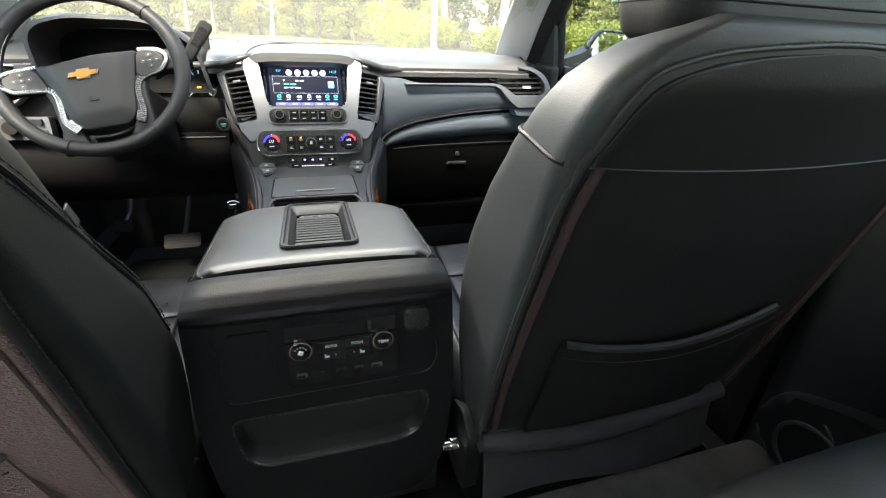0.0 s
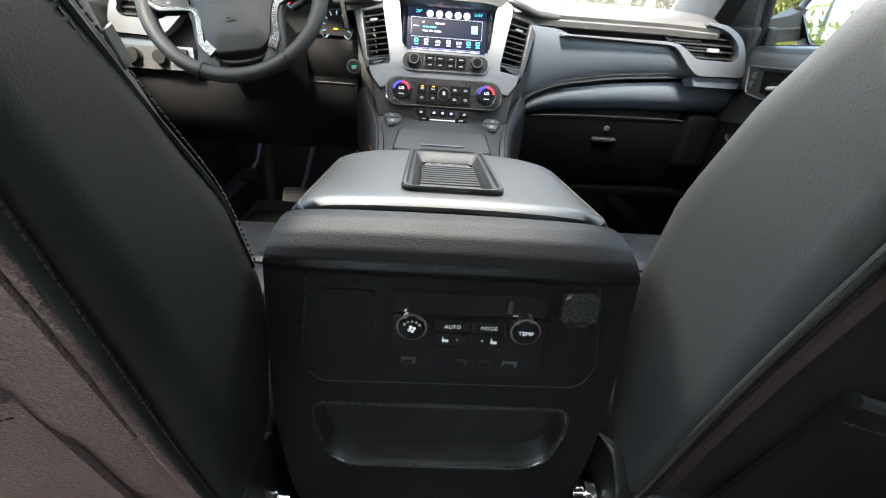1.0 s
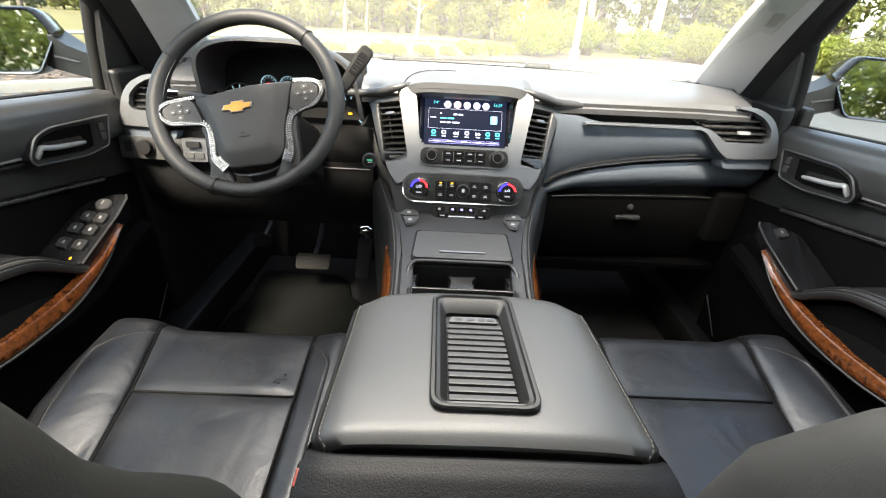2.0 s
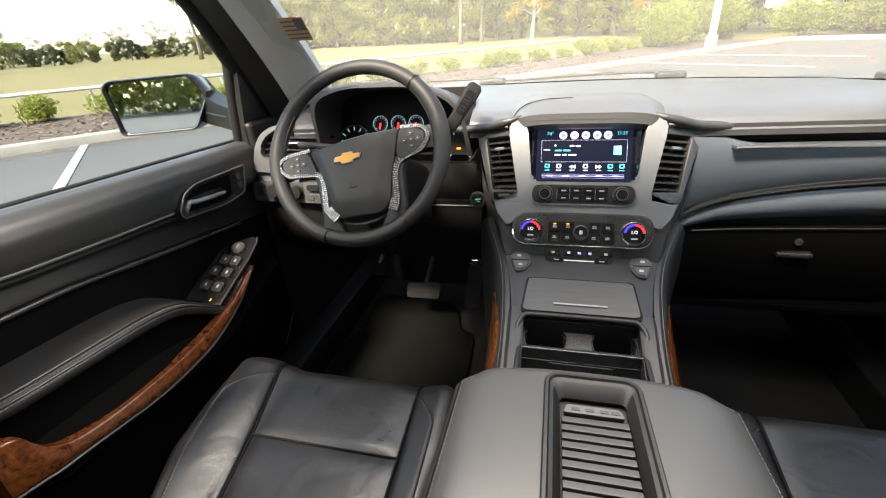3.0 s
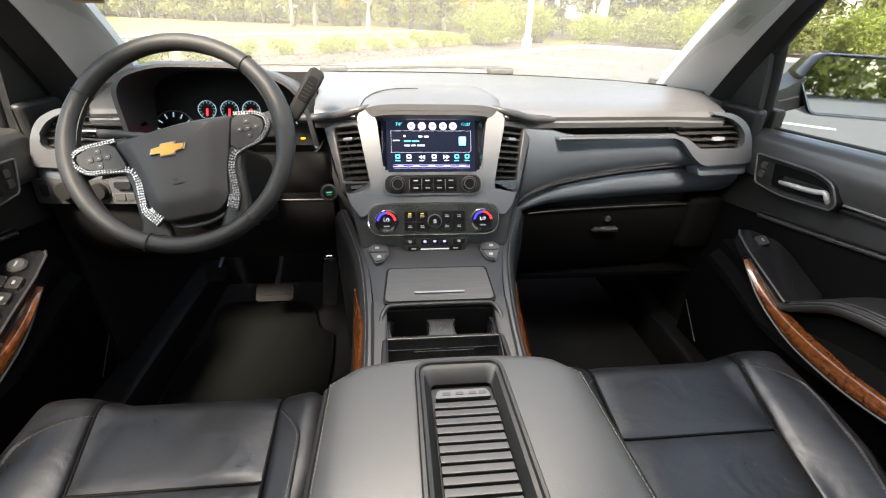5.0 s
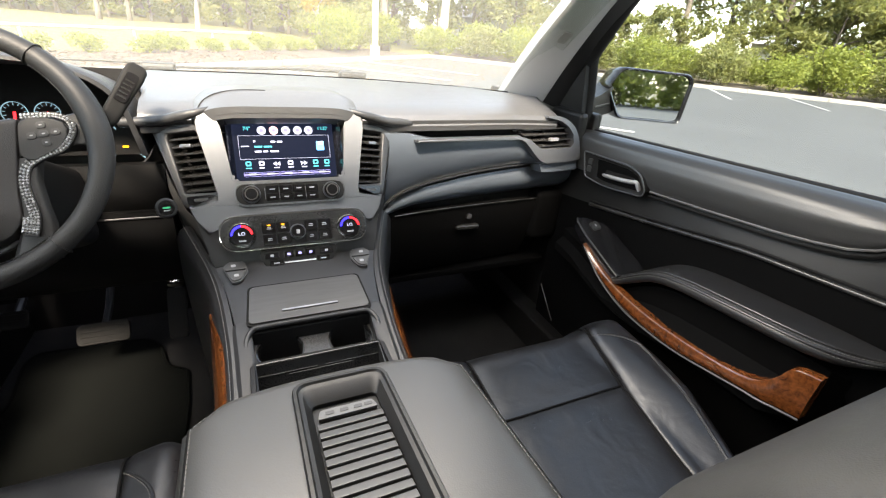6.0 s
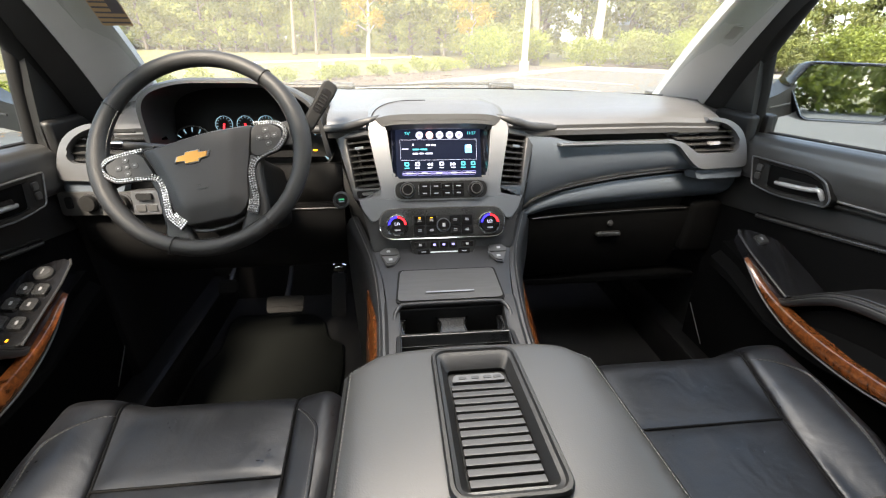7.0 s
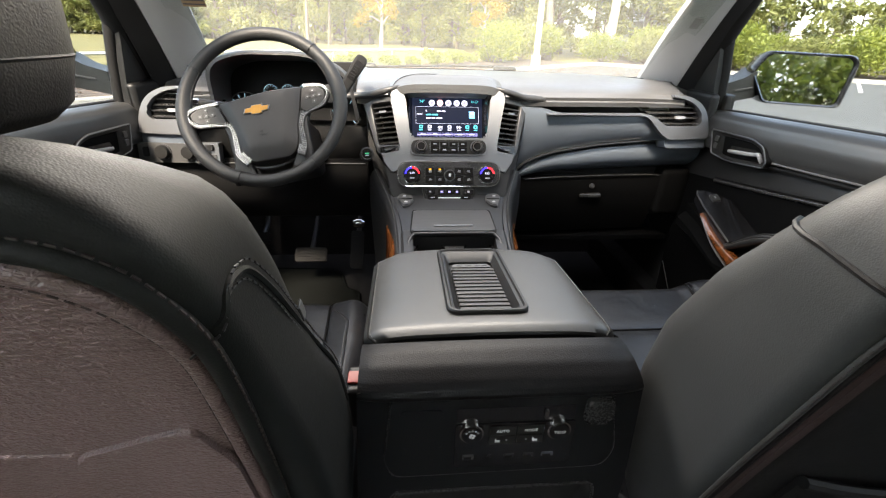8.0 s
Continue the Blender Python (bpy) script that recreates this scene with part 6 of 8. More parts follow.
    def flank(z, t):
        """A place on the inner flank: t runs from the rear corner, 0, to the front corner, 1."""
        o = ring_at(z)
        if t < 0.2:
            k = 3 * (0.2 - t) / 0.2
            i = min(5, int(k))
            return o[i].lerp(o[i + 1], k - i)
        if t > 0.8:
            k = 27 - 4 * (t - 0.8) / 0.2
            i = max(23, min(26, int(k)))
            return o[i].lerp(o[i + 1], k - i)
        return o[0].lerp(o[27], (t - 0.2) / 0.6)
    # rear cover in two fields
    # matching seat backs in two tones: driver's coloured as lit, passenger's as shaded
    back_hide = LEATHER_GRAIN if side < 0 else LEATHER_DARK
    rim_line = RIM_PASSENGER if side > 0 else RIM_DRIVER
    rim_top = rim_line[-1][0]
    def cover(za, zb):
        def f(u, v):
            w = 2 * u - 1
            z = mix(za, zb, 1 - (1 - v) ** 2)
            hw = max(0.004, lerp(rim_line, z) - 0.003)
            edge = (1 - abs(w)) * hw
            e2 = (z - za if zb > 0.85 else min(z - za, zb - z))
            puff = 0.005 * min(1, edge / 0.014) ** 0.5 * min(1, max(0.0, e2) / 0.010) ** 0.5
            return (SX + w * hw, lerp(REAR, z) + 0.002 - puff, z)
        return f
    part("rear_cover", slab(cover(0.375, rim_top - 0.002), 28, 36, (0, 0.006, 0)), back_hide, root, "grained leather seat back", sharp=60)
    half = [(w, z) for z, w in rim_line if z > 0.361]
    half = [(mix(0.228, half[0][0], 0.5), 0.37)] + half
    rim = [(SX - w, lerp(REAR, z) - 0.0005, z) for w, z in half] + [(SX + w, lerp(REAR, z) - 0.0005, z) for w, z in half[-2::-1]]
    path = curve(rim, 6)
    def ease(k):
        k = max(0.0, min(1.0, k))
        return k * k * (3 - 2 * k)
    def beside(d):
        """The rim line moved towards the middle of the back by d."""
        return [Vector((SX + (p.x - SX) * (1 - d / 0.23), p.y + 0.1 * d, p.z - d * 0.9 * ease((p.z - 0.80) / 0.095))) for p in path]
    for d in (-0.0055, 0.0055):
        part("rear_piping", tube(beside(d), 0.0058 if side < 0 else 0.0024, 10), back_hide if d > 0 else (LEATHER_BACK_SHADED if side < 0 else LEATHER_BACK), root, "raised rear piping")
    for d in (-0.0118, 0.0118) if side < 0 else (-0.0085, 0.0085):
        part("stitching", stitches([p + Vector((0, -0.0016, 0)) for p in beside(d)], 0.0062, 0.0008 if side < 0 else 0.0006), THREAD_RED, root, "dark red-brown stitching")
    if side > 0:
        for sx in (-1, 1):
            def band(u, v, sx=sx):
                z = mix(0.832, 0.40, v)
                hw = lerp(RIM_PASSENGER, z) - 0.006 - u * mix(0.011, 0.008, v)
                return (SX + sx * hw, lerp(REAR, z) - 0.0062, z)
            part("edge_band", slab(band, 3, 30, (0, 0.005, 0)), LEATHER_BROWN, root, "dark red-brown leather edge band", sharp=60)
        yoke = [(SX + w * 0.222, lerp(REAR, 0.832) - 0.003, 0.832 - 0.010 * (1 - w * w)) for w in [k / 10 - 1 for k in range(21)]]
        part("yoke_seam", tube(yoke, 0.0016, 6), LEATHER_DARK, root)
    for s in (-1, 1):
        def on(z, t, s=s):
            p = flank(z, t)
            return Vector((p.x if s < 0 else 2 * SX - p.x, p.y, p.z))
        over = [Vector((SX + s * 0.229, lerp(REAR, 0.838) - 0.001, 0.838))] + [on(z, t) for z, t in ((0.846, 0.08), (0.856, 0.22), (0.858, 0.40), (0.852, 0.60), (0.828, 0.74), (0.80, 0.82), (0.745, 0.87), (0.68, 0.88), (0.60, 0.88))]
        path = curve(over, 6)
        if side < 0:
            part("side_seam", tube(path, 0.0026, 6), LEATHER_BACK_SHADED, root)
        for d in (-0.006, 0.006) if side < 0 else ():
            part("stitching", stitches([p + Vector((-0.0012 if s < 0 else 0.0012, d * 0.7, d * 0.7)) for p in path], 0.0065, 0.0008), LEATHER, root)
        front = curve([on(z, t) for z, t in (((0.852, 0.60), (0.850, 0.80), (0.846, 0.97)) if side < 0 else [(0.834 + 0.012 * k / 20, k / 20) for k in range(21)])], 1)
        if side > 0:
            part("shoulder_seam", tube([p + Vector((s * 0.0014, 0, 0.0006)) for p in front], 0.0026, 6), LEATHER_DARK, root)
    if side < 0:
        part("tag", rbox((SX - 0.2535, -0.792, 0.784), (0.0020, 0.009, 0.022), 0.0008, 1, (28, 0, 0)), PLASTIC_GREY, root, "small sewn fabric tag")
    # map pocket
    def pocket(u, v):
        w = 2 * u - 1
        ztop = 0.566 + 0.026 * w * w + 0.010 * max(0, w)
        z = mix(ztop, 0.380, v)
        return (SX + w * 0.168, lerp(REAR, z) - 0.010 - 0.012 * (1 - w * w) * (1 - 0.6 * v), z)
    po = part("map_pocket", slab(pocket, 20, 10, (0, 0.006, 0)), back_hide, root, "sagging leather map pocket", sharp=60)
    lip = [Vector(pocket(u / 20, 0)) + Vector((0, -0.001, 0)) for u in range(21)]
    part("pocket_lip", tube(lip, 0.0065, 8), back_hide, po)
    part("pocket_seam", stitches([p + Vector((0, -0.004, -0.018)) for p in lip], 0.007, 0.0008), THREAD_RED, po)
    if side < 0:
        G = basis((0, -0.772, 0.33), (1, 0, 0), (0, -0.15, 0.614))
        flap_edge = rounded([(0.322, 0.416), (0.240, 0.448), (0.224, 0.400), (0.226, 0.20), (0.270, 0.20), (0.300, 0.330), (0.325, 0.382)], [0.012, 0.01, 0.01, 0.01, 0.01, 0.04, 0.02], 5)
        part("back_flap", prism(flap_edge, 0.0, 0.0085, G, 0.004, 3), back_hide, root, "loose pointed leather flap", sharp=60)
        part("flap_fold", tube(curve([G @ Vector((x, y, 0.003)) for x, y in ((0.62, 0.424), (0.50, 0.424), (0.40, 0.420), (0.322, 0.416))], 6), 0.0022, 8), back_hide, root)
    # felt roll and carpet flap at the foot
    roll = curve([(SX - 0.235, -0.782, 0.368), (SX - 0.10, -0.795, 0.352), (SX + 0.05, -0.795, 0.356), (SX + 0.22, -0.785, 0.375)], 5)
    part("felt_roll", tube(roll, 0.019, 10), FELT, root, "fuzzy grey felt roll")
    def flap(u, v):
        w = 2 * u - 1
        return (SX + w * 0.225, -0.785 - 0.02 * v + 0.008 * math.sin(7 * u), mix(0.350, FLOOR_REAR + 0.004, v))
    part("carpet_flap", slab(flap, 16, 4, (0, 0.008, 0)), FELT, root, "dark felt flap")
    # hinge cover and bolt beside the console
    m = basis((SX - 0.240, -0.735, 0.34), (0, -1, 0), (0, 0, 1))
    part("hinge_cover", prism(rounded([(-0.05, -0.11), (0.035, -0.11), (0.045, 0.02), (0.01, 0.055), (-0.05, 0.03)], 0.02), -0.012, 0.012, m, 0.005), PLASTIC, root, "black plastic hinge cover")
    part("bolt", revolve([(0.014, 0), (0.014, 0.012), (0.008, 0.013), (0.008, 0.026), (0.001, 0.026)], 12, basis((SX - 0.256, -0.742, 0.318), (0, -1, 0), (0, 0, 1))), CHROME, root, "bright metal bolt")
    # headrest
    for s in (-1, 1):
        part("headrest_post", tube([(SX + s * 0.075, -0.885, 0.915), (SX + s * 0.075, -0.845, 1.00)], 0.006, 12), CHROME, root)
    rings = []
    for t, kx, ky in ((0.0, 0.93, 0.80), (0.04, 0.975, 0.94), (0.15, 1.0, 1.0), (0.55, 0.985, 1.0), (0.85, 0.92, 0.86), (0.96, 0.80, 0.62), (1.0, 0.66, 0.35)):
        z = mix(0.930, 1.150, t)
        o = rounded([(-0.152 * kx, -0.058 * ky), (0.152 * kx, -0.058 * ky), (0.152 * kx, 0.055 * ky), (-0.152 * kx, 0.055 * ky)], 0.04, 6)
        rings.append([(SX + x, -0.820 + y + 0.03 * (t - 0.5), z) for x, y in o])
    hr = part("headrest", loft(rings), LEATHER_DARK, root, "black leather headrest", sharp=60)
    ring = [Vector(p) for p in rings[2]]
    part("seam", tube([p + (p - Vector((SX, -0.820, p.z))).normalized() * -0.0006 for p in ring], 0.0012, 6, True), PLASTIC_DEEP, hr)
    SIDE[0] = 1
    SHIFT[:] = [0.0, 0.0]
    return root


front_seat(1, "black leather passenger seat with a sagging map pocket", "front seats")
front_seat(-1, "black leather driver seat with creased worn cushion", "front seats")


def buckle():
    root = thing("seat_belt_buckle", (-0.184, -0.62, 0.42), "black seat belt buckle with a red release button", "buckle")
    part("body", rbox((-0.184, -0.625, 0.505), (0.022, 0.045, 0.090), 0.006, 3, (12, 0, 0)), PLASTIC, root)
    part("button", rbox((-0.184, -0.634, 0.5505), (0.019, 0.020, 0.005), 0.002, 2, (12, 0, 0)), RED_PLASTIC, root, "red release button")


def belt():
    root = thing("seat_belt", (-0.79, -0.76, 0.5), "black seat belt with a bright metal tongue", "seat belt")
    part("webbing", loft([[(-0.800, -0.74, z), (-0.800, -0.788, z), (-0.797, -0.788, z), (-0.797, -0.74, z)] for z in (0.30, 0.70, 1.15)]), STRAP, root)
    m = basis((-0.785, -0.715, 0.655), (0, 1, 0.25), (0, -0.25, 1))
    o, n = rect(0.070, 0.050, 0.010), rect(0.050, 0.026, 0.006)
    part("tongue", ringplate(o, n, 0, 0.006, m), DARK_SILVER, root, "steel belt tongue")
    m = m @ Matrix.Translation((-0.006, -0.048, 0))
    part("tongue_blade", ringplate(rect(0.044, 0.040, 0.006), rect(0.028, 0.022, 0.004), 0, 0.004, m), SILVER, root)


buckle()
belt()


def rear_seat():
    root = thing("rear_seat", (0.48, -1.5, FLOOR_REAR), "black leather second-row seat with a rounded cushion", "car seat")
    def cu(u, v):
        w = 2 * u - 1
        y = mix(-1.022, -1.55, v)
        return (0.50 + w * 0.27, y - 0.03 * abs(w) ** 4 * max(0, 1 - v * 3), 0.628 - 0.06 * abs(w) ** 4 - 0.08 * max(0, 0.11 - v) ** 2 / 0.0121)
    part("cushion", slab(cu, 20, 20, (0, 0, -0.16)), LEATHER_BACK, root, sharp=60)
    part("back", rbox((0.50, -1.66, 0.86), (0.54, 0.14, 0.62), 0.05, 4, (-14, 0, 0)), LEATHER_SEAT, root)
    part("base", rbox((0.50, -1.32, 0.33), (0.46, 0.42, 0.19), 0.02), PLASTIC, root)


rear_seat()


def rear_door_trim():
    root = thing("rear_door_trim", (0.80, -1.15, FLOOR_REAR), "black rear door trim with a chrome-edged pocket", "door trim")
    o = rounded([(-0.80, 0.24), (-1.25, 0.24), (-1.25, 0.42), (-0.95, 0.43), (-0.80, 0.36)], 0.05)
    m = basis((0.822, 0, 0), (0, -1, 0), (0, 0, 1))
    q = [(-y, z) for y, z in o]
    part("pocket", prism(q, -0.01, 0.045, m, 0.02, 3), PLASTIC, root)
    part("speaker_rim", tube([m @ Vector((0.90 + 0.055 * math.cos(t), 0.30 + 0.055 * math.sin(t), 0.047)) for t in [k * math.pi / 20 for k in range(40)]], 0.004, 6, True), PLASTIC_GREY, root)
    part("accent", tube(curve([m @ Vector((0.90, 0.375, 0.047)), m @ Vector((0.94, 0.34, 0.047)), m @ Vector((0.965, 0.30, 0.047))], 5), 0.003, 6), CHROME, root, "thin chrome accent")


rear_door_trim()

# ---- front doors ----
def belt_z(y):
    return 0.802 - 0.050 * y


def glass_x(z):
    return lerp([(0.70, 0.868), (0.82, 0.862), (1.10, 0.80), (1.39, 0.70)], z)


def line1(y):
    return min(belt_z(y) - 0.010, lerp([(-0.625, 0.86), (-0.607, 0.832), (-0.594, 0.812), (-0.574, 0.786), (-0.545, 0.762), (-0.51, 0.748), (-0.46, 0.738), (-0.40, 0.730), (-0.255, 0.717), (-0.11, 0.706), (0.10, 0.690), (0.25, 0.68)], y))


def line2(y):
    return lerp([(-0.78, 0.708), (-0.60, 0.697), (-0.37, 0.679), (-0.18, 0.649), (0.03, 0.618), (0.25, 0.59)], y)


def front_door(side, label):
    SIDE[0] = side
    SHIFT[:] = [-0.020, 0.012 if side > 0 else -0.014]
    root = thing("front_door", (0.83, -0.3, 0.12), label, "car door", "front doors")
    # upper pad
    def pad(u, v):
        y = mix(0.215, -0.785, u)
        b, l = belt_z(y), line1(y)
        pr = [(0.866, b - 0.006), (0.842, b + 0.002), (0.820, b - 0.004), (0.806, b - 0.018), (0.799, mix(b, l, 0.45)), (0.803, mix(b, l, 0.8)), (0.812, l + 0.003), (0.824, l)]
        k = v * 7
        i = min(6, int(k))
        return (mix(pr[i][0], pr[i + 1][0], k - i), y, mix(pr[i][1], pr[i + 1][1], k - i))
    part("upper_pad", slab(pad, 90, 21, (0.02, 0, -0.004)), DOOR_SOFT, root, "soft charcoal upper door pad", sharp=60)
    def mid(u, v):
        y = mix(0.215, -0.785, u)
        z = mix(line1(y) + 0.002, line2(y), v)
        return (mix(0.826, 0.812, v), y, z)
    part("mid_strip", slab(mid, 90, 4, (0.02, 0, 0)), PLASTIC, root)
    # pale tube: the highlight along the upper pad's ridge, done in colour
    part("accent_line", tube([(0.8105, y, line1(y) + 0.004) for y in [mix(-0.11, -0.590, k / 60) for k in range(61)]], 0.0026, 6), PLASTIC_LINE, root, "thin pale line painted as the ridge's highlight")
    part("accent_groove", tube([(0.812, y, line1(y) - 0.007) for y in [mix(-0.11, -0.605, k / 60) for k in range(61)]], 0.004, 6), PLASTIC_DEEP, root)
    part("lower_bead", tube([(0.811, y, line2(y) - 0.002) for y in [mix(0.06, -0.785, k / 30) for k in range(31)]], 0.0045, 10), PLASTIC_SATIN, root)
    part("bead_groove", tube([(0.812, y, line2(y) + 0.007) for y in [mix(0.06, -0.785, k / 30) for k in range(31)]], 0.0035, 6), PLASTIC_DEEP, root)
    def lower(u, v):
        y = mix(0.20, -0.785, u)
        z = mix(line2(y), 0.13, v)
        return (0.816 - 0.004 * math.sin(v * math.pi) + 0.012 * max(0, v - 0.5), y, z)
    part("lower_panel", slab(lower, 24, 16, (0.03, 0, 0)), PLASTIC_SHADED, root, "black lower door panel", sharp=60)
    part("edge_strip", tube([(0.811, 0.190, 0.275), (0.811, 0.102, 0.184)], 0.0016, 6), PLASTIC_LINE, root, "thin pale edge strip")
    # armrest body and pad
    AR = [(0.10, 0.750, 0.560, 0.44), (0.02, 0.738, 0.550, 0.44), (-0.08, 0.731, 0.512, 0.42), (-0.13, 0.727, 0.492, 0.41), (-0.17, 0.721, 0.517, 0.41), (-0.215, 0.720, 0.552, 0.41), (-0.26, 0.720, 0.580, 0.41), (-0.325, 0.720, 0.597, 0.42), (-0.43, 0.721, 0.607, 0.43), (-0.53, 0.726, 0.614, 0.43), (-0.585, 0.744, 0.606, 0.45), (-0.61, 0.80, 0.58, 0.47)]
    # hollow body below the pad
    rings = []
    for y, x, zt, zb in AR:
        rings.append([(0.825, y, zb - 0.03), (x + 0.030, y, zb), (x + 0.006, y, zb + 0.02), (x + 0.006, y, mix(zb, zt, 0.35)), (x + 0.028, y, mix(zb, zt, 0.5)), (x + 0.028, y, zt - 0.035), (0.825, y, zt - 0.035)])
    part("armrest_body", loft(rings), PLASTIC_SHADED, root, "black armrest body with a pull recess")
    rings = []
    for y, x, zt, k in [(-0.15, 0.728, 0.512, 0.5)] + [(y, x, z, 0.8 if y > -0.2 else 1.0) for y, x, z, _ in AR[4:10]] + [(-0.585, 0.742, 0.616, 0.9), (-0.615, 0.765, 0.617, 0.6), (-0.640, 0.805, 0.616, 0.3)]:
        rings.append([(0.825, y, zt - 0.022 * k), (x + 0.016, y, zt - 0.024 * k), (x + 0.003, y, zt - 0.021 * k), (x, y, zt - 0.012 * k), (x + 0.004, y, zt - 0.003 * k), (x + 0.016, y, zt + 0.002), (x + (0.825 - x) * 0.6, y, zt + 0.007), (0.825, y, zt + 0.009)])
    sm = []
    for k in range(8):
        sm.append(curve([r[k] for r in rings], 4))
    ap = part("armrest_pad", loft([[sm[k][i] for k in range(8)] for i in range(len(sm[0]))]), LEATHER, root, "padded black leather armrest", sharp=60)
    for dz in (0.0, -0.010):
        part("stitching", stitches([p + Vector((0.006 if dz == 0 else -0.0028, 0, dz * 0.6 + 0.0030)) for p in sm[4]], 0.006, 0.0007), THREAD, ap, "pale double stitching")
    for k, lift in ((4, 0.0004), (5, 0.0008)):
        part("piping", tube([p + Vector((0, 0, lift)) for p in sm[k]], 0.0024, 8), LEATHER, ap, "raised armrest piping")
    # switch plate
    m = basis((0.755, -0.080, 0.558), (0, 1, 0.40), (-1, 0, -0.18))
    out = rounded([(-0.105, -0.050), (0.055, -0.046), (0.098, 0.002), (0.102, 0.022), (0.04, 0.031), (-0.098, 0.031)], 0.012)
    sw = part("switch_plate", prism(out, -0.03, 0.004, m, 0.004, 3), PLASTIC_GLOSS, root, "gloss black window switch plate")
    part("plate_edge", tube([m @ Vector((x, y, 0.003)) for x, y in [(-0.096, 0.030), (0.04, 0.031), (0.09, 0.026), (0.101, 0.020)]], 0.0022, 6), DARK_SILVER, sw)
    keys = [(-0.055, -0.022), (-0.055, 0.006), (-0.015, -0.022), (-0.015, 0.006), (0.020, -0.016), (0.020, 0.008)] if side < 0 else [(0.060, -0.008)]
    for x, y in keys:
        k = part("window_switch", prism(rect(0.026, 0.022, 0.004), 0.004, 0.010, m @ Matrix.Translation((x, y, 0)), 0.003), PLASTIC_SATIN, sw)
        part("key_mark", prism(rect(0.008, 0.004, 0.001), 0.0101, 0.0106, m @ Matrix.Translation((x, y, 0))), GREY_INK, k)
    if side < 0:
        k = part("mirror_switch", revolve([(0.016, 0.004), (0.016, 0.008), (0.012, 0.012), (0.001, 0.012)], 24, m @ Matrix.Translation((0.060, -0.006, 0))), PLASTIC_GREY, sw, "round mirror switch")
        part("key_mark", prism(rect(0.012, 0.003, 0.001), 0.0121, 0.0126, m @ Matrix.Translation((0.060, -0.006, 0))), GREY_INK, k)
        part("lamp", prism(rect(0.006, 0.003, 0.001), 0.0041, 0.0046, m @ Matrix.Translation((-0.088, 0.005, 0))), LED_AMBER, sw)
    # burl strip
    st = [(-0.045, 0.726, 0.552, 0.546), (-0.075, 0.724, 0.538, 0.525), (-0.11, 0.722, 0.520, 0.502), (-0.16, 0.721, 0.503, 0.479), (-0.225, 0.720, 0.491, 0.461), (-0.30, 0.720, 0.486, 0.455), (-0.37, 0.720, 0.488, 0.457), (-0.44, 0.721, 0.493, 0.467), (-0.50, 0.723, 0.503, 0.476), (-0.528, 0.724, 0.518, 0.479), (-0.545, 0.725, 0.545, 0.482), (-0.556, 0.727, 0.566, 0.484), (-0.592, 0.733, 0.572, 0.488)]
    st2 = [curve([Vector((x, y, z)) for y, x, z, _ in st], 4), curve([Vector((x, y, z)) for y, x, _, z in st], 4)]
    rings = []
    for p, q in zip(*st2):
        c = (p + q) / 2
        rings.append([p + Vector((0.016, 0, 0)), p, p + Vector((-0.004, 0, -0.002)), c + Vector((-0.008, 0, 0)), q + Vector((-0.004, 0, 0.002)), q, q + Vector((0.016, 0, 0))])
    part("burl_strip", loft(rings), BURL, root, "polished orange-brown burl strip", sharp=60)
    part("strip_edge", tube([q + Vector((-0.003, 0, -0.003)) for q in st2[1]], 0.0022, 6), PLASTIC_GREY, root)
    # handle
    H = basis((0.802, 0.0, 0.700), (0, -1, 0), (0, 0, 1))
    outl = rounded([(-0.110, 0.051), (0.060, 0.057), (0.098, 0.045), (0.121, 0.012), (0.114, -0.004), (-0.015, -0.020), (-0.088, -0.014)], [0.008, 0.02, 0.012, 0.008, 0.006, 0.03, 0.010], 5)
    inl = rounded([(-0.056, 0.042), (0.052, 0.046), (0.086, 0.037), (0.104, 0.013), (0.099, 0.005), (-0.012, -0.008), (-0.047, -0.006)], [0.006, 0.02, 0.010, 0.006, 0.006, 0.03, 0.006], 5)
    rows = [[H @ Vector((x, y, d)) for x, y in o] for o, d in ((outl, -0.02), (outl, 0.006), ([mix(Vector(p), Vector(q), 0.12) for p, q in zip(outl, inl)], 0.009), ([mix(Vector(p), Vector(q), 0.8) for p, q in zip(outl, inl)], 0.007), (inl, 0.0034), (inl, -0.022))]
    bz = part("handle_bezel", loft(rows, cap=False), PLASTIC, root, "black handle surround", sharp=40)
    part("bezel_edge", tube([H @ Vector((x * 0.985, 0.02 + (y - 0.02) * 0.97, 0.009)) for x, y in outl], 0.0019, 6, True), SILVER, bz, "thin satin metal edge")
    # flush plate, near black to imitate the shade inside a handle recess
    part("cup", prism(inl, -0.030, 0.0030, H), PLASTIC_SHADED, bz)
    hp = curve([H @ Vector(p) for p in ((-0.040, 0.004, -0.010), (-0.020, 0.008, 0.002), (0.030, 0.014, 0.008), (0.070, 0.020, 0.009), (0.087, 0.024, 0.008), (0.094, 0.016, 0.006), (0.097, 0.006, 0.0))], 5)
    part("handle", tube(hp, [0.0052] * (len(hp) - 6) + [0.0056] * 6, 10), PALE_TRIM, bz, "satin chrome door handle")
    part("handle_blade", prism(rounded([(-0.020, 0.006), (0.082, 0.020), (0.078, 0.032), (-0.018, 0.024)], 0.004), 0.0025, 0.0060, H, 0.001), PLASTIC_GLOSS, bz)
    for k in (0.004, 0.024):
        part("lock_switch", prism(rect(0.015, 0.015, 0.003), 0.006, 0.011, H @ Matrix.Translation((-0.076, k + 0.006, 0)), 0.002), PLASTIC_GREY, bz)
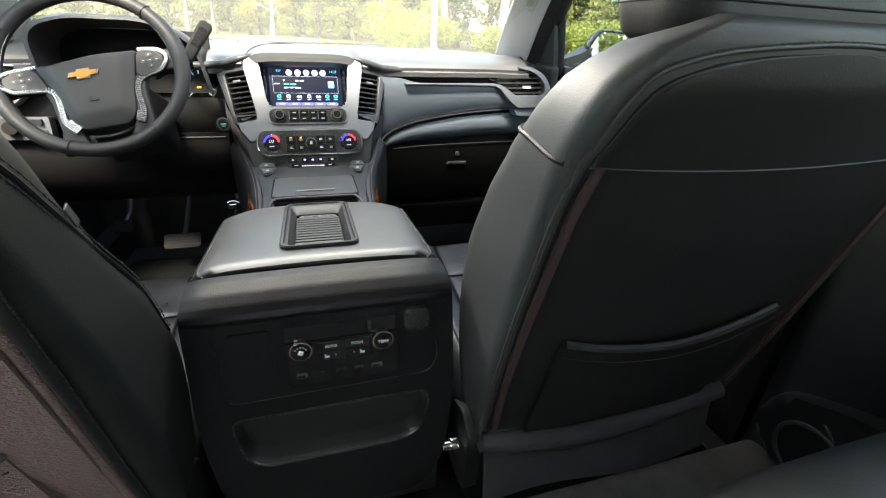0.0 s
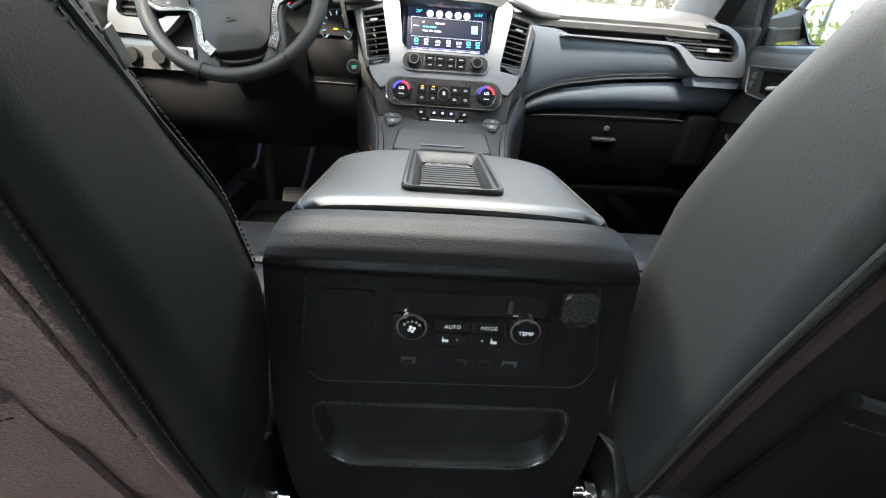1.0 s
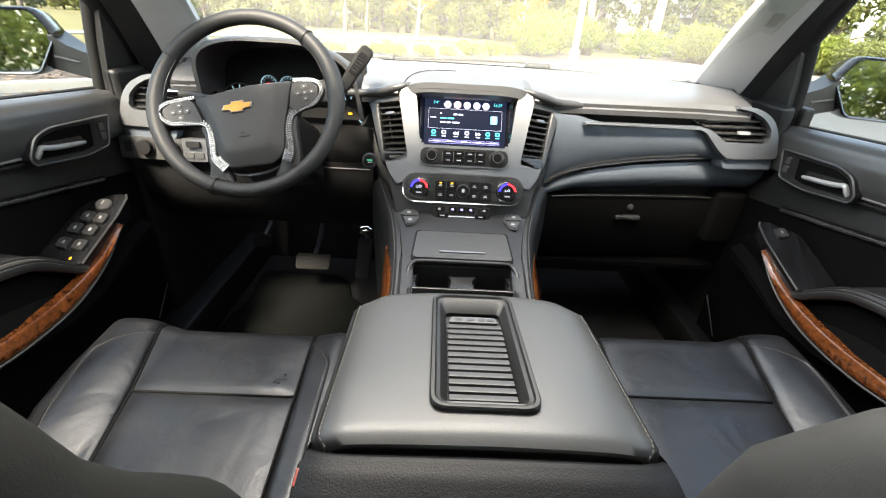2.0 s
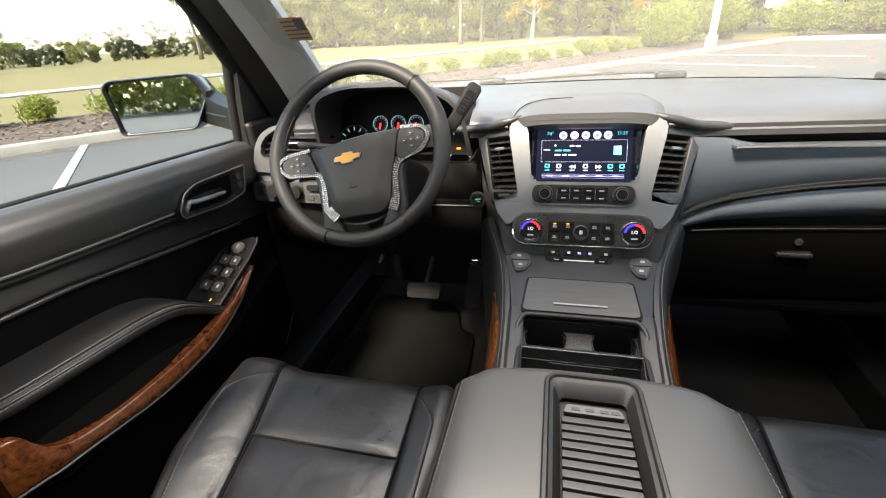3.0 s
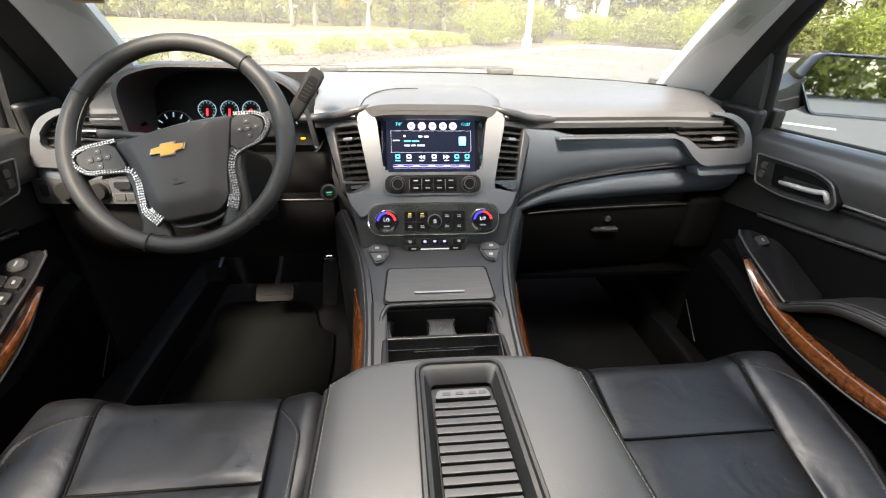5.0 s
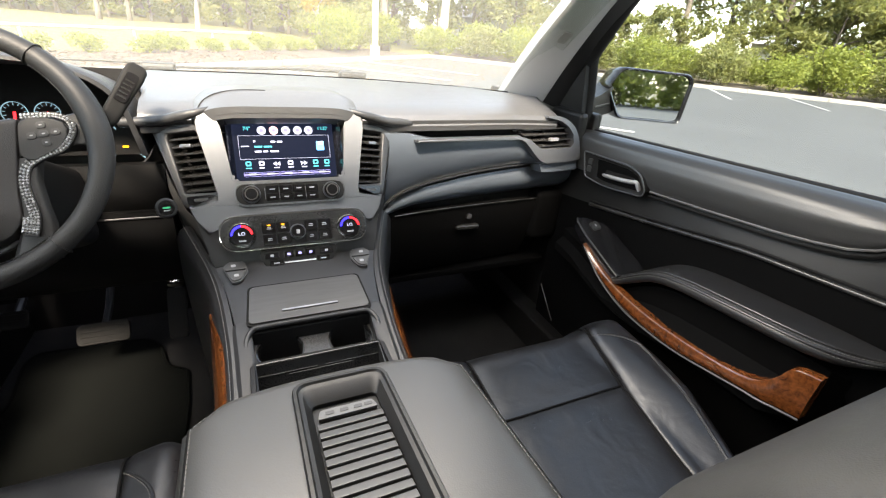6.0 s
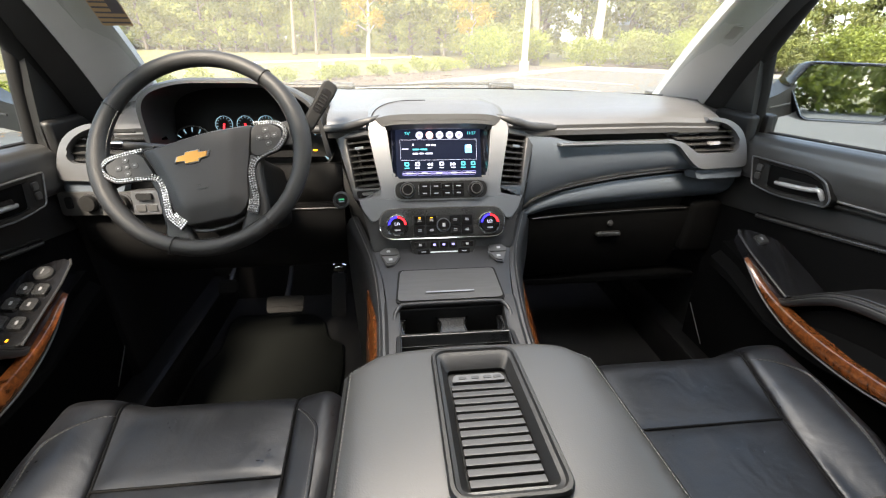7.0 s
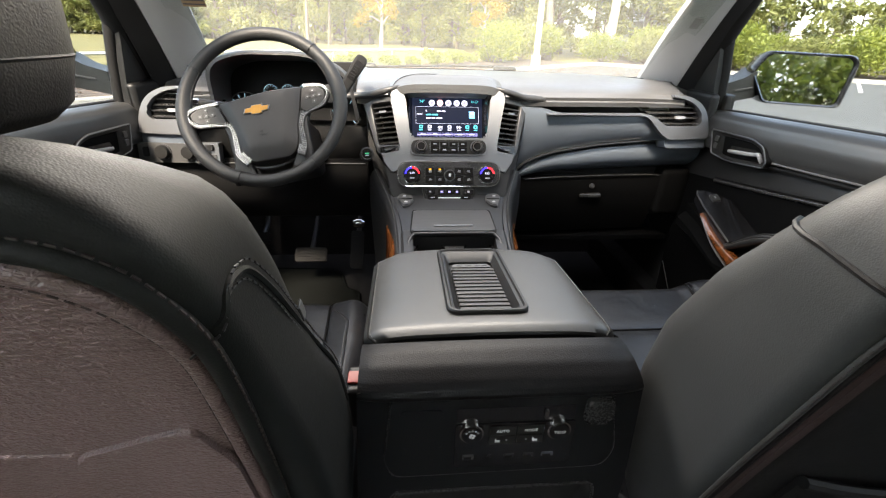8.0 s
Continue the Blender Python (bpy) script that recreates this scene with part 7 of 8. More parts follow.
    # glass, frame and black corner
    g = [(0.190, belt_z(0.19) - 0.02), (0.185, 0.968), (0.06, 1.122), (-0.15, 1.295), (-0.42, 1.378), (-0.80, 1.385), (-0.80, belt_z(-0.8) - 0.02)]
    bm = B()
    v0 = [bm.verts.new((glass_x(z), y, z)) for y, z in g]
    v1 = [bm.verts.new((glass_x(z) + 0.004, y, z)) for y, z in g]
    bm.faces.new(v0)
    bm.faces.new(v1[::-1])
    for i in range(len(g)):
        j = (i + 1) % len(g)
        bm.faces.new((v0[i], v0[j], v1[j], v1[i]))
    gl = part("window_glass", bm, GLASS_CLEAR, root, "clear door glass")
    gl.visible_shadow = False
    fr = curve([(0.832, 0.34, 0.80), (0.818, 0.235, 0.92), (0.802, 0.150, 1.02), (0.788, 0.06, 1.122), (0.752, -0.15, 1.295), (0.712, -0.42, 1.385), (0.708, -0.82, 1.392)], 5)
    part("window_frame", tube(fr, 0.022, 10), RUBBER, root, "black rubber-edged window frame")
    part("front_channel", tube([(0.846, 0.178, belt_z(0.178) - 0.02), (0.832, 0.180, 0.90), (0.812, 0.176, 1.005)], 0.013, 10), RUBBER, root)
    part("rear_channel", tube([(0.855, -0.785, 0.83), (0.80, -0.785, 1.10), (0.708, -0.785, 1.39)], 0.018, 10), RUBBER, root)
    part("belt_seal", tube([(0.856, y, belt_z(y) - 0.002) for y in (0.20, -0.2, -0.78)], 0.008, 8), RUBBER, root)
    bm = B()
    tri = [(0.36, 0.77), (0.175, 0.765), (0.178, 1.01), (0.24, 0.945), (0.335, 0.825)]
    ring = [[(lerp([(0.77, 0.822), (1.01, 0.79)], z) + d, y, z) for y, z in tri] for d in (0.0, 0.02)]
    part("corner_panel", loft(ring, True, True, bm), PLASTIC, root, "black triangular corner panel")
    # outer skin
    part("outer_skin", rbox((0.93, -0.29, 0.40), (0.05, 1.04, 0.72), 0.03, 3), BODY_PAINT, root, "black painted outer door skin")
    if side < 0:
        k = part("lock_knob", tube([(0.842, -0.575, belt_z(-0.575)), (0.842, -0.575, belt_z(-0.575) + 0.035)], 0.0065, 12), PLASTIC, root, "upright lock knob")
        part("collar", revolve([(0.016, 0.0), (0.016, 0.004), (0.010, 0.008)], 20, pose(0.842, -0.575, belt_z(-0.575) + 0.001)), RUBBER, k)
    SIDE[0] = 1
    SHIFT[:] = [0.0, 0.0]
    return root


front_door(1, "black passenger door with leather armrest and burl strip")
front_door(-1, "black driver door with window switches and burl strip")


def side_mirror(side):
    SIDE[0] = side
    SHIFT[:] = [-0.020, 0.012 if side > 0 else -0.014]
    root = thing("side_mirror", (1.0, 0.30, 0.80), "black painted door mirror with angular glass", "side mirror", "side mirrors")
    c = Vector((1.155, 0.285, 0.875))
    turn = -16
    m = Matrix.Translation(c) @ Matrix.Rotation(radians(turn), 4, "Z") @ basis((0, 0, 0), (1, 0, 0), (0, 0, 1)) @ Matrix.Rotation(radians(-4), 4, "X")
    o = rounded([(-0.140, 0.020), (-0.085, -0.072), (0.135, -0.078), (0.150, 0.055), (0.130, 0.072), (-0.105, 0.078)], 0.018, 5)
    rows = []
    for k, d in ((0.90, -0.105), (0.985, -0.07), (1.04, -0.02), (1.04, 0.008), (1.0, 0.014), (0.955, 0.010), (0.945, 0.0)):
        rows.append([m @ Vector((x * k, y * k, d)) for x, y in o])
    h = part("housing", loft(rows), PLASTIC_GLOSS, root, "gloss black mirror housing", sharp=50)
    part("glass", prism([(x * 0.93, y * 0.93) for x, y in o], 0.003, 0.006, m @ Matrix.Rotation(radians(1.5), 4, "X")), MIRROR, root, "slightly blue mirror glass")
    rows = []
    for x, y, z, w, t in ((0.90, 0.29, 0.83, 0.035, 0.030), (0.98, 0.325, 0.84, 0.032, 0.034), (1.06, 0.36, 0.86, 0.04, 0.045)):
        rows.append([(x, y - w, z - t), (x, y + w, z - t), (x, y + w, z + t), (x, y - w, z + t)])
    part("arm", loft(rows), PLASTIC, root, "black mirror arm")
    part("arm_accent", rbox((0.99, 0.292, 0.842), (0.09, 0.004, 0.005), 0.001, 1, (0, -5, 20)), DARK_SILVER, root)
    SIDE[0] = 1
    SHIFT[:] = [0.0, 0.0]


side_mirror(1)
side_mirror(-1)


def flag_sticker():
    root = thing("flag_sticker", (-0.60, 0.12, 1.03), "small striped flag sticker on the windshield, seen from behind", "sticker")
    m = basis((-0.610, 0.118, 1.042), (0.93, 0.18, 0.0), (0.10, -0.50, 0.40)) @ Matrix.Diagonal((0.75, 1.45, 1, 1))
    part("sheet", prism(rect(0.068, 0.050, 0.002), 0, 0.0006, m), surface("sticker_sheet", (0.45, 0.30, 0.16), 0.6, amount=0.2, bump=0.0), root, "tan sheet")
    dark = surface("sticker_ink", (0.10, 0.09, 0.10), 0.6, amount=0.2, bump=0.0)
    for k in range(5):
        part("stripe", prism(rect(0.064, 0.0028, 0.0004), 0.0007, 0.0010, m @ Matrix.Translation((0, -0.019 + 0.0088 * k, 0))), dark, root)
    part("canton", prism(rect(0.026, 0.024, 0.0006), 0.0008, 0.0012, m @ Matrix.Translation((0.018, 0.010, 0))), dark, root)


flag_sticker()

# ---- outside: parking lot, beds, lawn, trees ----
LOT = pose(0, 0, GROUND, 0, 0, 45.57)
ASPHALT = surface("worn_asphalt", (0.072, 0.076, 0.080), 0.9, second=(0.044, 0.047, 0.049), big=0.5, fine=60, bump=0.6)
CONCRETE = surface("pale_concrete", (0.32, 0.305, 0.28), 0.85, second=(0.22, 0.205, 0.185), big=1.5, fine=80, bump=0.5)
PAINT_WHITE = surface("road_paint", (0.44, 0.44, 0.43), 0.7, second=(0.24, 0.24, 0.24), big=3, fine=50, bump=0.3)
LAWN = surface("dry_lawn", (0.152, 0.128, 0.047), 0.95, second=(0.080, 0.074, 0.026), big=0.35, fine=3.5, bump=0.9)
MULCH = surface("brown_mulch", (0.100, 0.076, 0.062), 0.95, second=(0.034, 0.026, 0.022), big=5, fine=28, bump=1.0)
CHIPS = surface("mulch_chips", (0.190, 0.135, 0.105), 0.95, second=(0.034, 0.026, 0.022), big=5, fine=40, bump=0.1, island=0.8)
LITTER = surface("fallen_leaves", (0.20, 0.120, 0.066), 0.9, second=(0.10, 0.058, 0.032), big=3, fine=40, bump=0.2, island=0.7)
BARK = surface("grey_bark", (0.20, 0.165, 0.13), 0.95, second=(0.09, 0.072, 0.055), big=3, fine=25, bump=1.0, stretch=(1, 1, 0.25))
BARK_PALE = surface("pale_bark", (0.42, 0.38, 0.33), 0.9, second=(0.22, 0.19, 0.16), big=3, fine=25, bump=0.8, stretch=(1, 1, 0.3))
LEAF_GREEN = surface("green_leaves", (0.27, 0.275, 0.085), 0.65, second=(0.115, 0.130, 0.045), big=0.5, fine=8, bump=0.0, island=0.65)
LEAF_DARK = surface("dark_leaves", (0.115, 0.130, 0.062), 0.65, second=(0.036, 0.048, 0.026), big=0.5, fine=8, bump=0.0, island=0.65)
LEAF_LIME = surface("lime_leaves", (0.30, 0.33, 0.062), 0.6, second=(0.12, 0.15, 0.034), big=0.8, fine=8, bump=0.0, island=0.65)
LEAF_PALE = surface("grey_twigs", (0.40, 0.38, 0.36), 0.8, second=(0.24, 0.225, 0.21), big=0.8, fine=8, bump=0.0, island=0.6)
LEAF_GOLD = surface("golden_leaves", (0.42, 0.30, 0.055), 0.65, second=(0.20, 0.15, 0.03), big=0.8, fine=8, bump=0.0, island=0.65)
PALE_WALL = surface("pale_siding", (0.62, 0.61, 0.58), 0.8, big=1, fine=20, amount=0.15, bump=0.1)
PALE_ROOF = surface("pale_metal_roof", (0.55, 0.54, 0.52), 0.6, big=1, fine=20, amount=0.15, bump=0.1)
DARK_PANE = surface("dark_window", (0.03, 0.035, 0.04), 0.1, bump=0.0)
GALVANISED = surface("galvanised_steel", (0.55, 0.56, 0.57), 0.45, metal=0.6, big=4, fine=60, amount=0.15, bump=0.1)

for leafy in (LEAF_GREEN, LEAF_DARK, LEAF_LIME, LEAF_GOLD):
    lt = leafy.node_tree
    thin, both = lt.nodes.new("ShaderNodeBsdfTranslucent"), lt.nodes.new("ShaderNodeMixShader")
    both.inputs[0].default_value = 0.45
    lt.links.new(next(n for n in lt.nodes if n.type == "VALTORGB").outputs["Color"], thin.inputs["Color"])
    lt.links.new(lt.nodes["Principled BSDF"].outputs[0], both.inputs[1])
    lt.links.new(thin.outputs[0], both.inputs[2])
    lt.links.new(both.outputs[0], next(n for n in lt.nodes if n.type == "OUTPUT_MATERIAL").inputs["Surface"])


def lot(a, b, z=0.0):
    return LOT @ Vector((a, b, z))


def lotbox(c, s, r=0.0, bm=None):
    bm = rbox(c, s, r, 2, None, bm)
    return bm


def put_lot(bm):
    bm.transform(LOT)
    return bm


def leaves(points, size, rng, flat=0.0):
    """Many small leaf blades, one folded diamond at each point."""
    n = len(points)
    d = rng.normal(size=(n, 3))
    d /= np.linalg.norm(d, axis=1)[:, None]
    e = rng.normal(size=(n, 3))
    e -= d * (d * e).sum(1)[:, None]
    e /= np.linalg.norm(e, axis=1)[:, None]
    if flat:
        d[:, 2] *= 1 - flat
    s = size * rng.uniform(0.6, 1.3, (n, 1))
    f = np.cross(d, e)
    p = np.asarray(points)
    v = np.stack([p - d * s, p + e * s * 0.42 + f * s * 0.12, p + d * s, p - e * s * 0.42 + f * s * 0.12], 1).reshape(-1, 3)
    q = np.arange(4 * n).reshape(-1, 4)
    return v, q


def leaf_mesh(name, v, q, material):
    me = bpy.data.meshes.new(name)
    me.from_pydata(v.tolist(), [], q.tolist())
    me.materials.append(material)
    return me


def leaf_part(name, v, q, material, parent):
    ob = new(name, leaf_mesh(name, v, q, material))
    ob.parent = parent
    return ob


def blob(rng, n, c, r, hollow=0.55):
    """Points near the outside of an uneven ellipsoid."""
    d = rng.normal(size=(n, 3))
    d /= np.linalg.norm(d, axis=1)[:, None]
    k = rng.uniform(hollow, 1.0, (n, 1)) ** 0.7
    k *= 1 + 0.22 * np.sin(5 * d[:, :1] + 1.3) * np.sin(4 * d[:, 1:2]) + 0.12 * np.sin(11 * d[:, 2:3])
    return np.asarray(c) + d * k * np.asarray(r)


def make_tree(kind, seed, height, material, bark, label):
    """A tree at the world's origin, to be copied."""
    rng = np.random.default_rng(seed)
    root = new("tree")
    tagged(root, label, "tree", "trees round the lot")
    bm = B()
    lean = rng.uniform(-0.05, 0.05, 2)
    pts = [(lean[0] * z + 0.15 * math.sin(z * 0.5 + seed), lean[1] * z, z) for z in np.linspace(-0.15, height * 0.86, 9)]
    r0 = height * 0.020 + 0.05
    tube(pts, [r0 * (1.25 if k == 0 else 1 - 0.80 * k / 8) for k in range(9)], 8, False, bm)
    clumps = []
    if kind == "palm":
        top = Vector(pts[-1])
        v, q = [], []
        for k in range(46):
            az, el = rng.uniform(0, 2 * math.pi), rng.uniform(-0.7, 1.2)
            d = Vector((math.cos(az) * math.cos(el), math.sin(az) * math.cos(el), math.sin(el)))
            length = rng.uniform(1.1, 1.7)
            for j in range(9):
                w = d + Vector(rng.normal(size=3) * 0.32)
                w.normalize()
                side_way = w.orthogonal().normalized() * 0.07
                s = top + d * length * 0.45
                tip = s + w * length * 0.75 + Vector((0, 0, -0.30 * length))
                mid_p = s + w * length * 0.42
                b0 = len(v)
                v += [s, mid_p + side_way, tip, mid_p - side_way]
                q.append((b0, b0 + 1, b0 + 2, b0 + 3))
        v, q = np.array([tuple(p) for p in v]), np.array(q)
    else:
        n_limb = {"oak": 11, "pine": 9, "young": 9, "scrub": 8}[kind]
        low = {"oak": 0.30, "pine": 0.58, "young": 0.32, "scrub": 0.10}[kind]
        for k in range(n_limb):
            t = mix(low, 0.88, k / (n_limb - 1))
            z0 = height * t * 0.95
            az = k * 2.4 + rng.uniform(-0.4, 0.4)
            reach = height * {"oak": 0.34, "pine": 0.17, "young": 0.20, "scrub": 0.34}[kind] * (1.15 - 0.75 * abs(t - 0.55)) * rng.uniform(0.75, 1.15)
            base = Vector((lean[0] * z0, lean[1] * z0, z0 * 0.9))
            tip = base + Vector((math.cos(az) * reach, math.sin(az) * reach, height * rng.uniform(0.05, 0.16)))
            bend = (base + tip) / 2 + Vector((0, 0, height * 0.03))
            rl = r0 * 0.42 * (1.1 - t)
            tube([base, bend, tip], [rl + 0.02, rl * 0.6 + 0.015, 0.012], 6, False, bm)
            s = height * {"oak": 0.135, "pine": 0.075, "young": 0.10, "scrub": 0.16}[kind]
            for c in (tip, (bend + tip) / 2 + Vector(rng.normal(size=3) * s * 0.6), tip + Vector(rng.normal(size=3) * s * 0.7)):
                clumps.append((c, s * rng.uniform(0.6, 1.15)))
        clumps.append((Vector(pts[-1]), height * 0.10))
        n_leaf = {"oak": 120, "pine": 90, "young": 80, "scrub": 110}[kind]
        size = {"oak": 0.23, "pine": 0.20, "young": 0.12, "scrub": 0.17}[kind]
        p = np.concatenate([blob(rng, n_leaf, c, (s, s, s * 0.72), 0.35) for c, s in clumps])
        v, q = leaves(p, size, rng)
    me = bpy.data.meshes.new("trunk")
    bmesh.ops.recalc_face_normals(bm, faces=bm.faces)
    bm.to_mesh(me)
    bm.free()
    me.materials.append(bark)
    me.polygons.foreach_set("use_smooth", [True] * len(me.polygons))
    tk = new("trunk", me)
    tk.parent = root
    leaf_part("crown", v, q, material, root)
    return root


def make_bush(name, seed, r, h, material, label, group, n=900, size=0.05):
    rng = np.random.default_rng(seed)
    root = new(name)
    tagged(root, label, "shrub", group)
    bm = B()
    for k in range(7):
        az = k * 0.9
        tip = (r * 0.6 * math.cos(az), r * 0.6 * math.sin(az), h * 0.75)
        tube([(0, 0, -0.05), (tip[0] * 0.4, tip[1] * 0.4, h * 0.35), tip], [0.018, 0.012, 0.005], 5, False, bm)
    me = bpy.data.meshes.new("stems")
    bm.to_mesh(me)
    bm.free()
    me.materials.append(BARK)
    st = new("stems", me)
    st.parent = root
    p = np.concatenate([blob(rng, n // 6, (rng.normal() * r * 0.38, rng.normal() * r * 0.38, h * rng.uniform(0.38, 0.70)), (r * 0.62, r * 0.62, h * 0.42), 0.4) for _ in range(6)])
    p[:, 2] = np.maximum(p[:, 2], 0.02)
    v, q = leaves(p, size, rng)
    leaf_part("foliage", v, q, material, root)
    return root


def outside():
    rng = random.Random(5)
    # ground sheet
    bm = B()
    ring = [[bm.verts.new((r * math.cos(a * math.pi / 24), r * math.sin(a * math.pi / 24), GROUND - 0.02)) for a in range(48)] for r in (6, 20, 45, 90, 250, 900)]
    c = bm.verts.new((0, 0, GROUND - 0.02))
    for k in range(48):
        bm.faces.new((c, ring[0][k], ring[0][(k + 1) % 48]))
        for a, b in zip(ring, ring[1:]):
            bm.faces.new((a[k], b[k], b[(k + 1) % 48], a[(k + 1) % 48]))
    solo("ground", bm, LAWN, "dry yellow-green lawn reaching the trees", "ground", kind="structure")
    solo("road", put_lot(lotbox((-10, -17.0, -0.01), (66, 52, 0.02))), ASPHALT, "worn grey asphalt of the parking lot", "pavement", kind="structure")
    # kerbs in lengths
    for k in range(22):
        a = -41.5 + 3.0 * k
        solo("kerb", put_lot(lotbox((a, 9.1, 0.05), (2.985, 0.20, 0.20), 0.03)), CONCRETE, "pale concrete kerb stone", "kerb", at=tuple(lot(a, 9.1)), kind="structure")
    for k in range(15):
        b = 7.6 - 3.0 * k
        solo("kerb", put_lot(lotbox((23.1, b, 0.05), (0.20, 2.985, 0.20), 0.03)), CONCRETE, "pale concrete kerb stone", "kerb", at=tuple(lot(23.1, b)), kind="structure")
    solo("mulch_bed", put_lot(lotbox((-10, 11.2, 0.0), (66, 4.0, 0.16), 0.05)), MULCH, "brown mulch bed behind the kerb", "ground", kind="structure")
    solo("mulch_bed_east", put_lot(lotbox((26.2, -13, 0.0), (6.0, 46, 0.16), 0.05)), MULCH, "brown mulch bed under the hedge", "ground", kind="structure")
    for k in range(-9, 9):
        a = -1.9 + 2.95 * k
        if 0 < a < 7 or a > 17:
            continue
        solo("parking_line", put_lot(lotbox((a, 6.6, 0.008), (0.11, 4.6, 0.012))), PAINT_WHITE, "worn white parking line", "marking", at=tuple(lot(a, 6.6)), kind="structure")
    for a, b, w, l in ((8.1, 0.3, 0.10, 2.6),):
        solo("parking_line", put_lot(lotbox((a, b, 0.008), (w, l, 0.012))), PAINT_WHITE, "worn white parking line", "marking", at=tuple(lot(a, b)), kind="structure")
    for k in range(6):
        b = 1.5 - 2.95 * k
        solo("parking_line", put_lot(lotbox((20.5, b, 0.008), (4.6, 0.11, 0.012))), PAINT_WHITE, "worn white parking line", "marking", at=tuple(lot(20.5, b)), kind="structure")
    # fallen leaves along the kerb
    nr = np.random.default_rng(11)
    pa = np.concatenate([nr.uniform(-14, 22, 1500), nr.uniform(8, 22, 2600)])
    pb = np.concatenate([8.95 - np.abs(nr.normal(0, 0.35, 1500)), nr.uniform(3.5, 8.9, 2600)])
    pts = np.array([tuple(lot(a, b, 0.03)) for a, b in zip(pa, pb)])
    v, q = leaves(pts, 0.060, nr, 0.0)
    v[:, 2] = GROUND + 0.016 + np.abs(v[:, 2] - GROUND - 0.03) * 0.35
    ob = new("leaf_litter", leaf_mesh("leaf_litter", v, q, LITTER))
    tagged(ob, "scattered brown fallen leaves on the asphalt", "leaves", kind="stuff")
    pts = np.array([tuple(lot(a, b, 0.085)) for a, b in zip(nr.uniform(-15, 14, 9000), nr.uniform(9.25, 13.1, 9000))])
    v, q = leaves(pts, 0.075, nr, 0.0)
    v[:, 2] = GROUND + 0.083 + np.abs(v[:, 2] - GROUND - 0.085) * 0.5
    tagged(new("mulch_chips", leaf_mesh("mulch_chips", v, q, CHIPS)), "brown and grey wood chips of the mulch bed", "mulch", kind="stuff")
    # shrubs in the bed
    low = [make_bush("low_shrub", 21 + k, 0.42, 0.50, LEAF_LIME, "small yellow-green planted shrub in the mulch bed", "shrubs in the bed", 1500, 0.042) for k in range(3)]
    for k in range(24):
        a = -12.1 + 1.33 * k
        s = rng.uniform(0.8, 1.2)
        m = LOT @ pose(a + rng.uniform(-0.15, 0.15), 12.6 + rng.uniform(-0.2, 0.2), 0.07, 0, 0, rng.uniform(0, 360)) @ Matrix.Diagonal((s, s, s * rng.uniform(0.85, 1.1), 1))
        o = copy_thing(low[k % 3], m)
        o.matrix_basis = m
    # pipe rail
    fence = new("pipe_rail")
    fence.location = lot(-3, 13.7)
    tagged(fence, "low galvanised pipe rail along the lawn", "fence")
    ORG[fence.name] = Vector(lot(-3, 13.7))
    part("rail", tube([lot(-38, 13.7, 0.62), lot(-10, 13.7, 0.62), lot(15.6, 13.7, 0.62)], 0.045, 8), GALVANISED, fence)
    for k in range(18):
        a = -35 + 3.0 * k
        if a < 16:
            part("post", tube([lot(a, 13.7, -0.1), lot(a, 13.7, 0.62)], 0.035, 8), GALVANISED, fence)
    # lamp pole
    pole = new("lamp_pole")
    pole.location = lot(17.4, 9.4)
    tagged(pole, "tall white lamp pole on a concrete base", "lamp pole")
    ORG[pole.name] = Vector(lot(17.4, 9.4))
    part("shaft", tube([lot(17.4, 9.4, 0.0), lot(17.4, 9.4, 8.5)], [0.125, 0.10], 14), PALE_WALL, pole)
    part("base", tube([lot(17.4, 9.4, -0.1), lot(17.4, 9.4, 0.55)], 0.21, 18), CONCRETE, pole)
    part("lamp_head", rbox(tuple(lot(17.1, 9.1, 8.5)), (0.7, 0.35, 0.14), 0.04), PALE_WALL, pole)
    # hedge and tall shrubs
    tall = [make_bush("hedge_shrub", 31 + k, 1.45, 2.0, (LEAF_LIME, LEAF_GREEN, LEAF_LIME)[k], "tall leafy yellow-green hedge shrub beyond the kerb", "hedge shrubs", 3600, 0.085) for k in range(3)]
    spots = [(25.2 + rng.uniform(-0.5, 0.5), 9.5 - 2.1 * k) for k in range(14)] + [(18.2 + 1.9 * k, 12.4 + rng.uniform(-0.6, 0.6)) for k in range(4)] + [(27.4, 8 - 3.0 * k) for k in range(9)]
    for k, (a, b) in enumerate(spots):
        s = rng.uniform(0.75, 1.15)
        m = LOT @ pose(a, b, 0.0, 0, 0, rng.uniform(0, 360)) @ Matrix.Diagonal((s, s, s * rng.uniform(0.8, 1.1), 1))
        o = copy_thing(tall[k % 3], m)
        o.matrix_basis = m
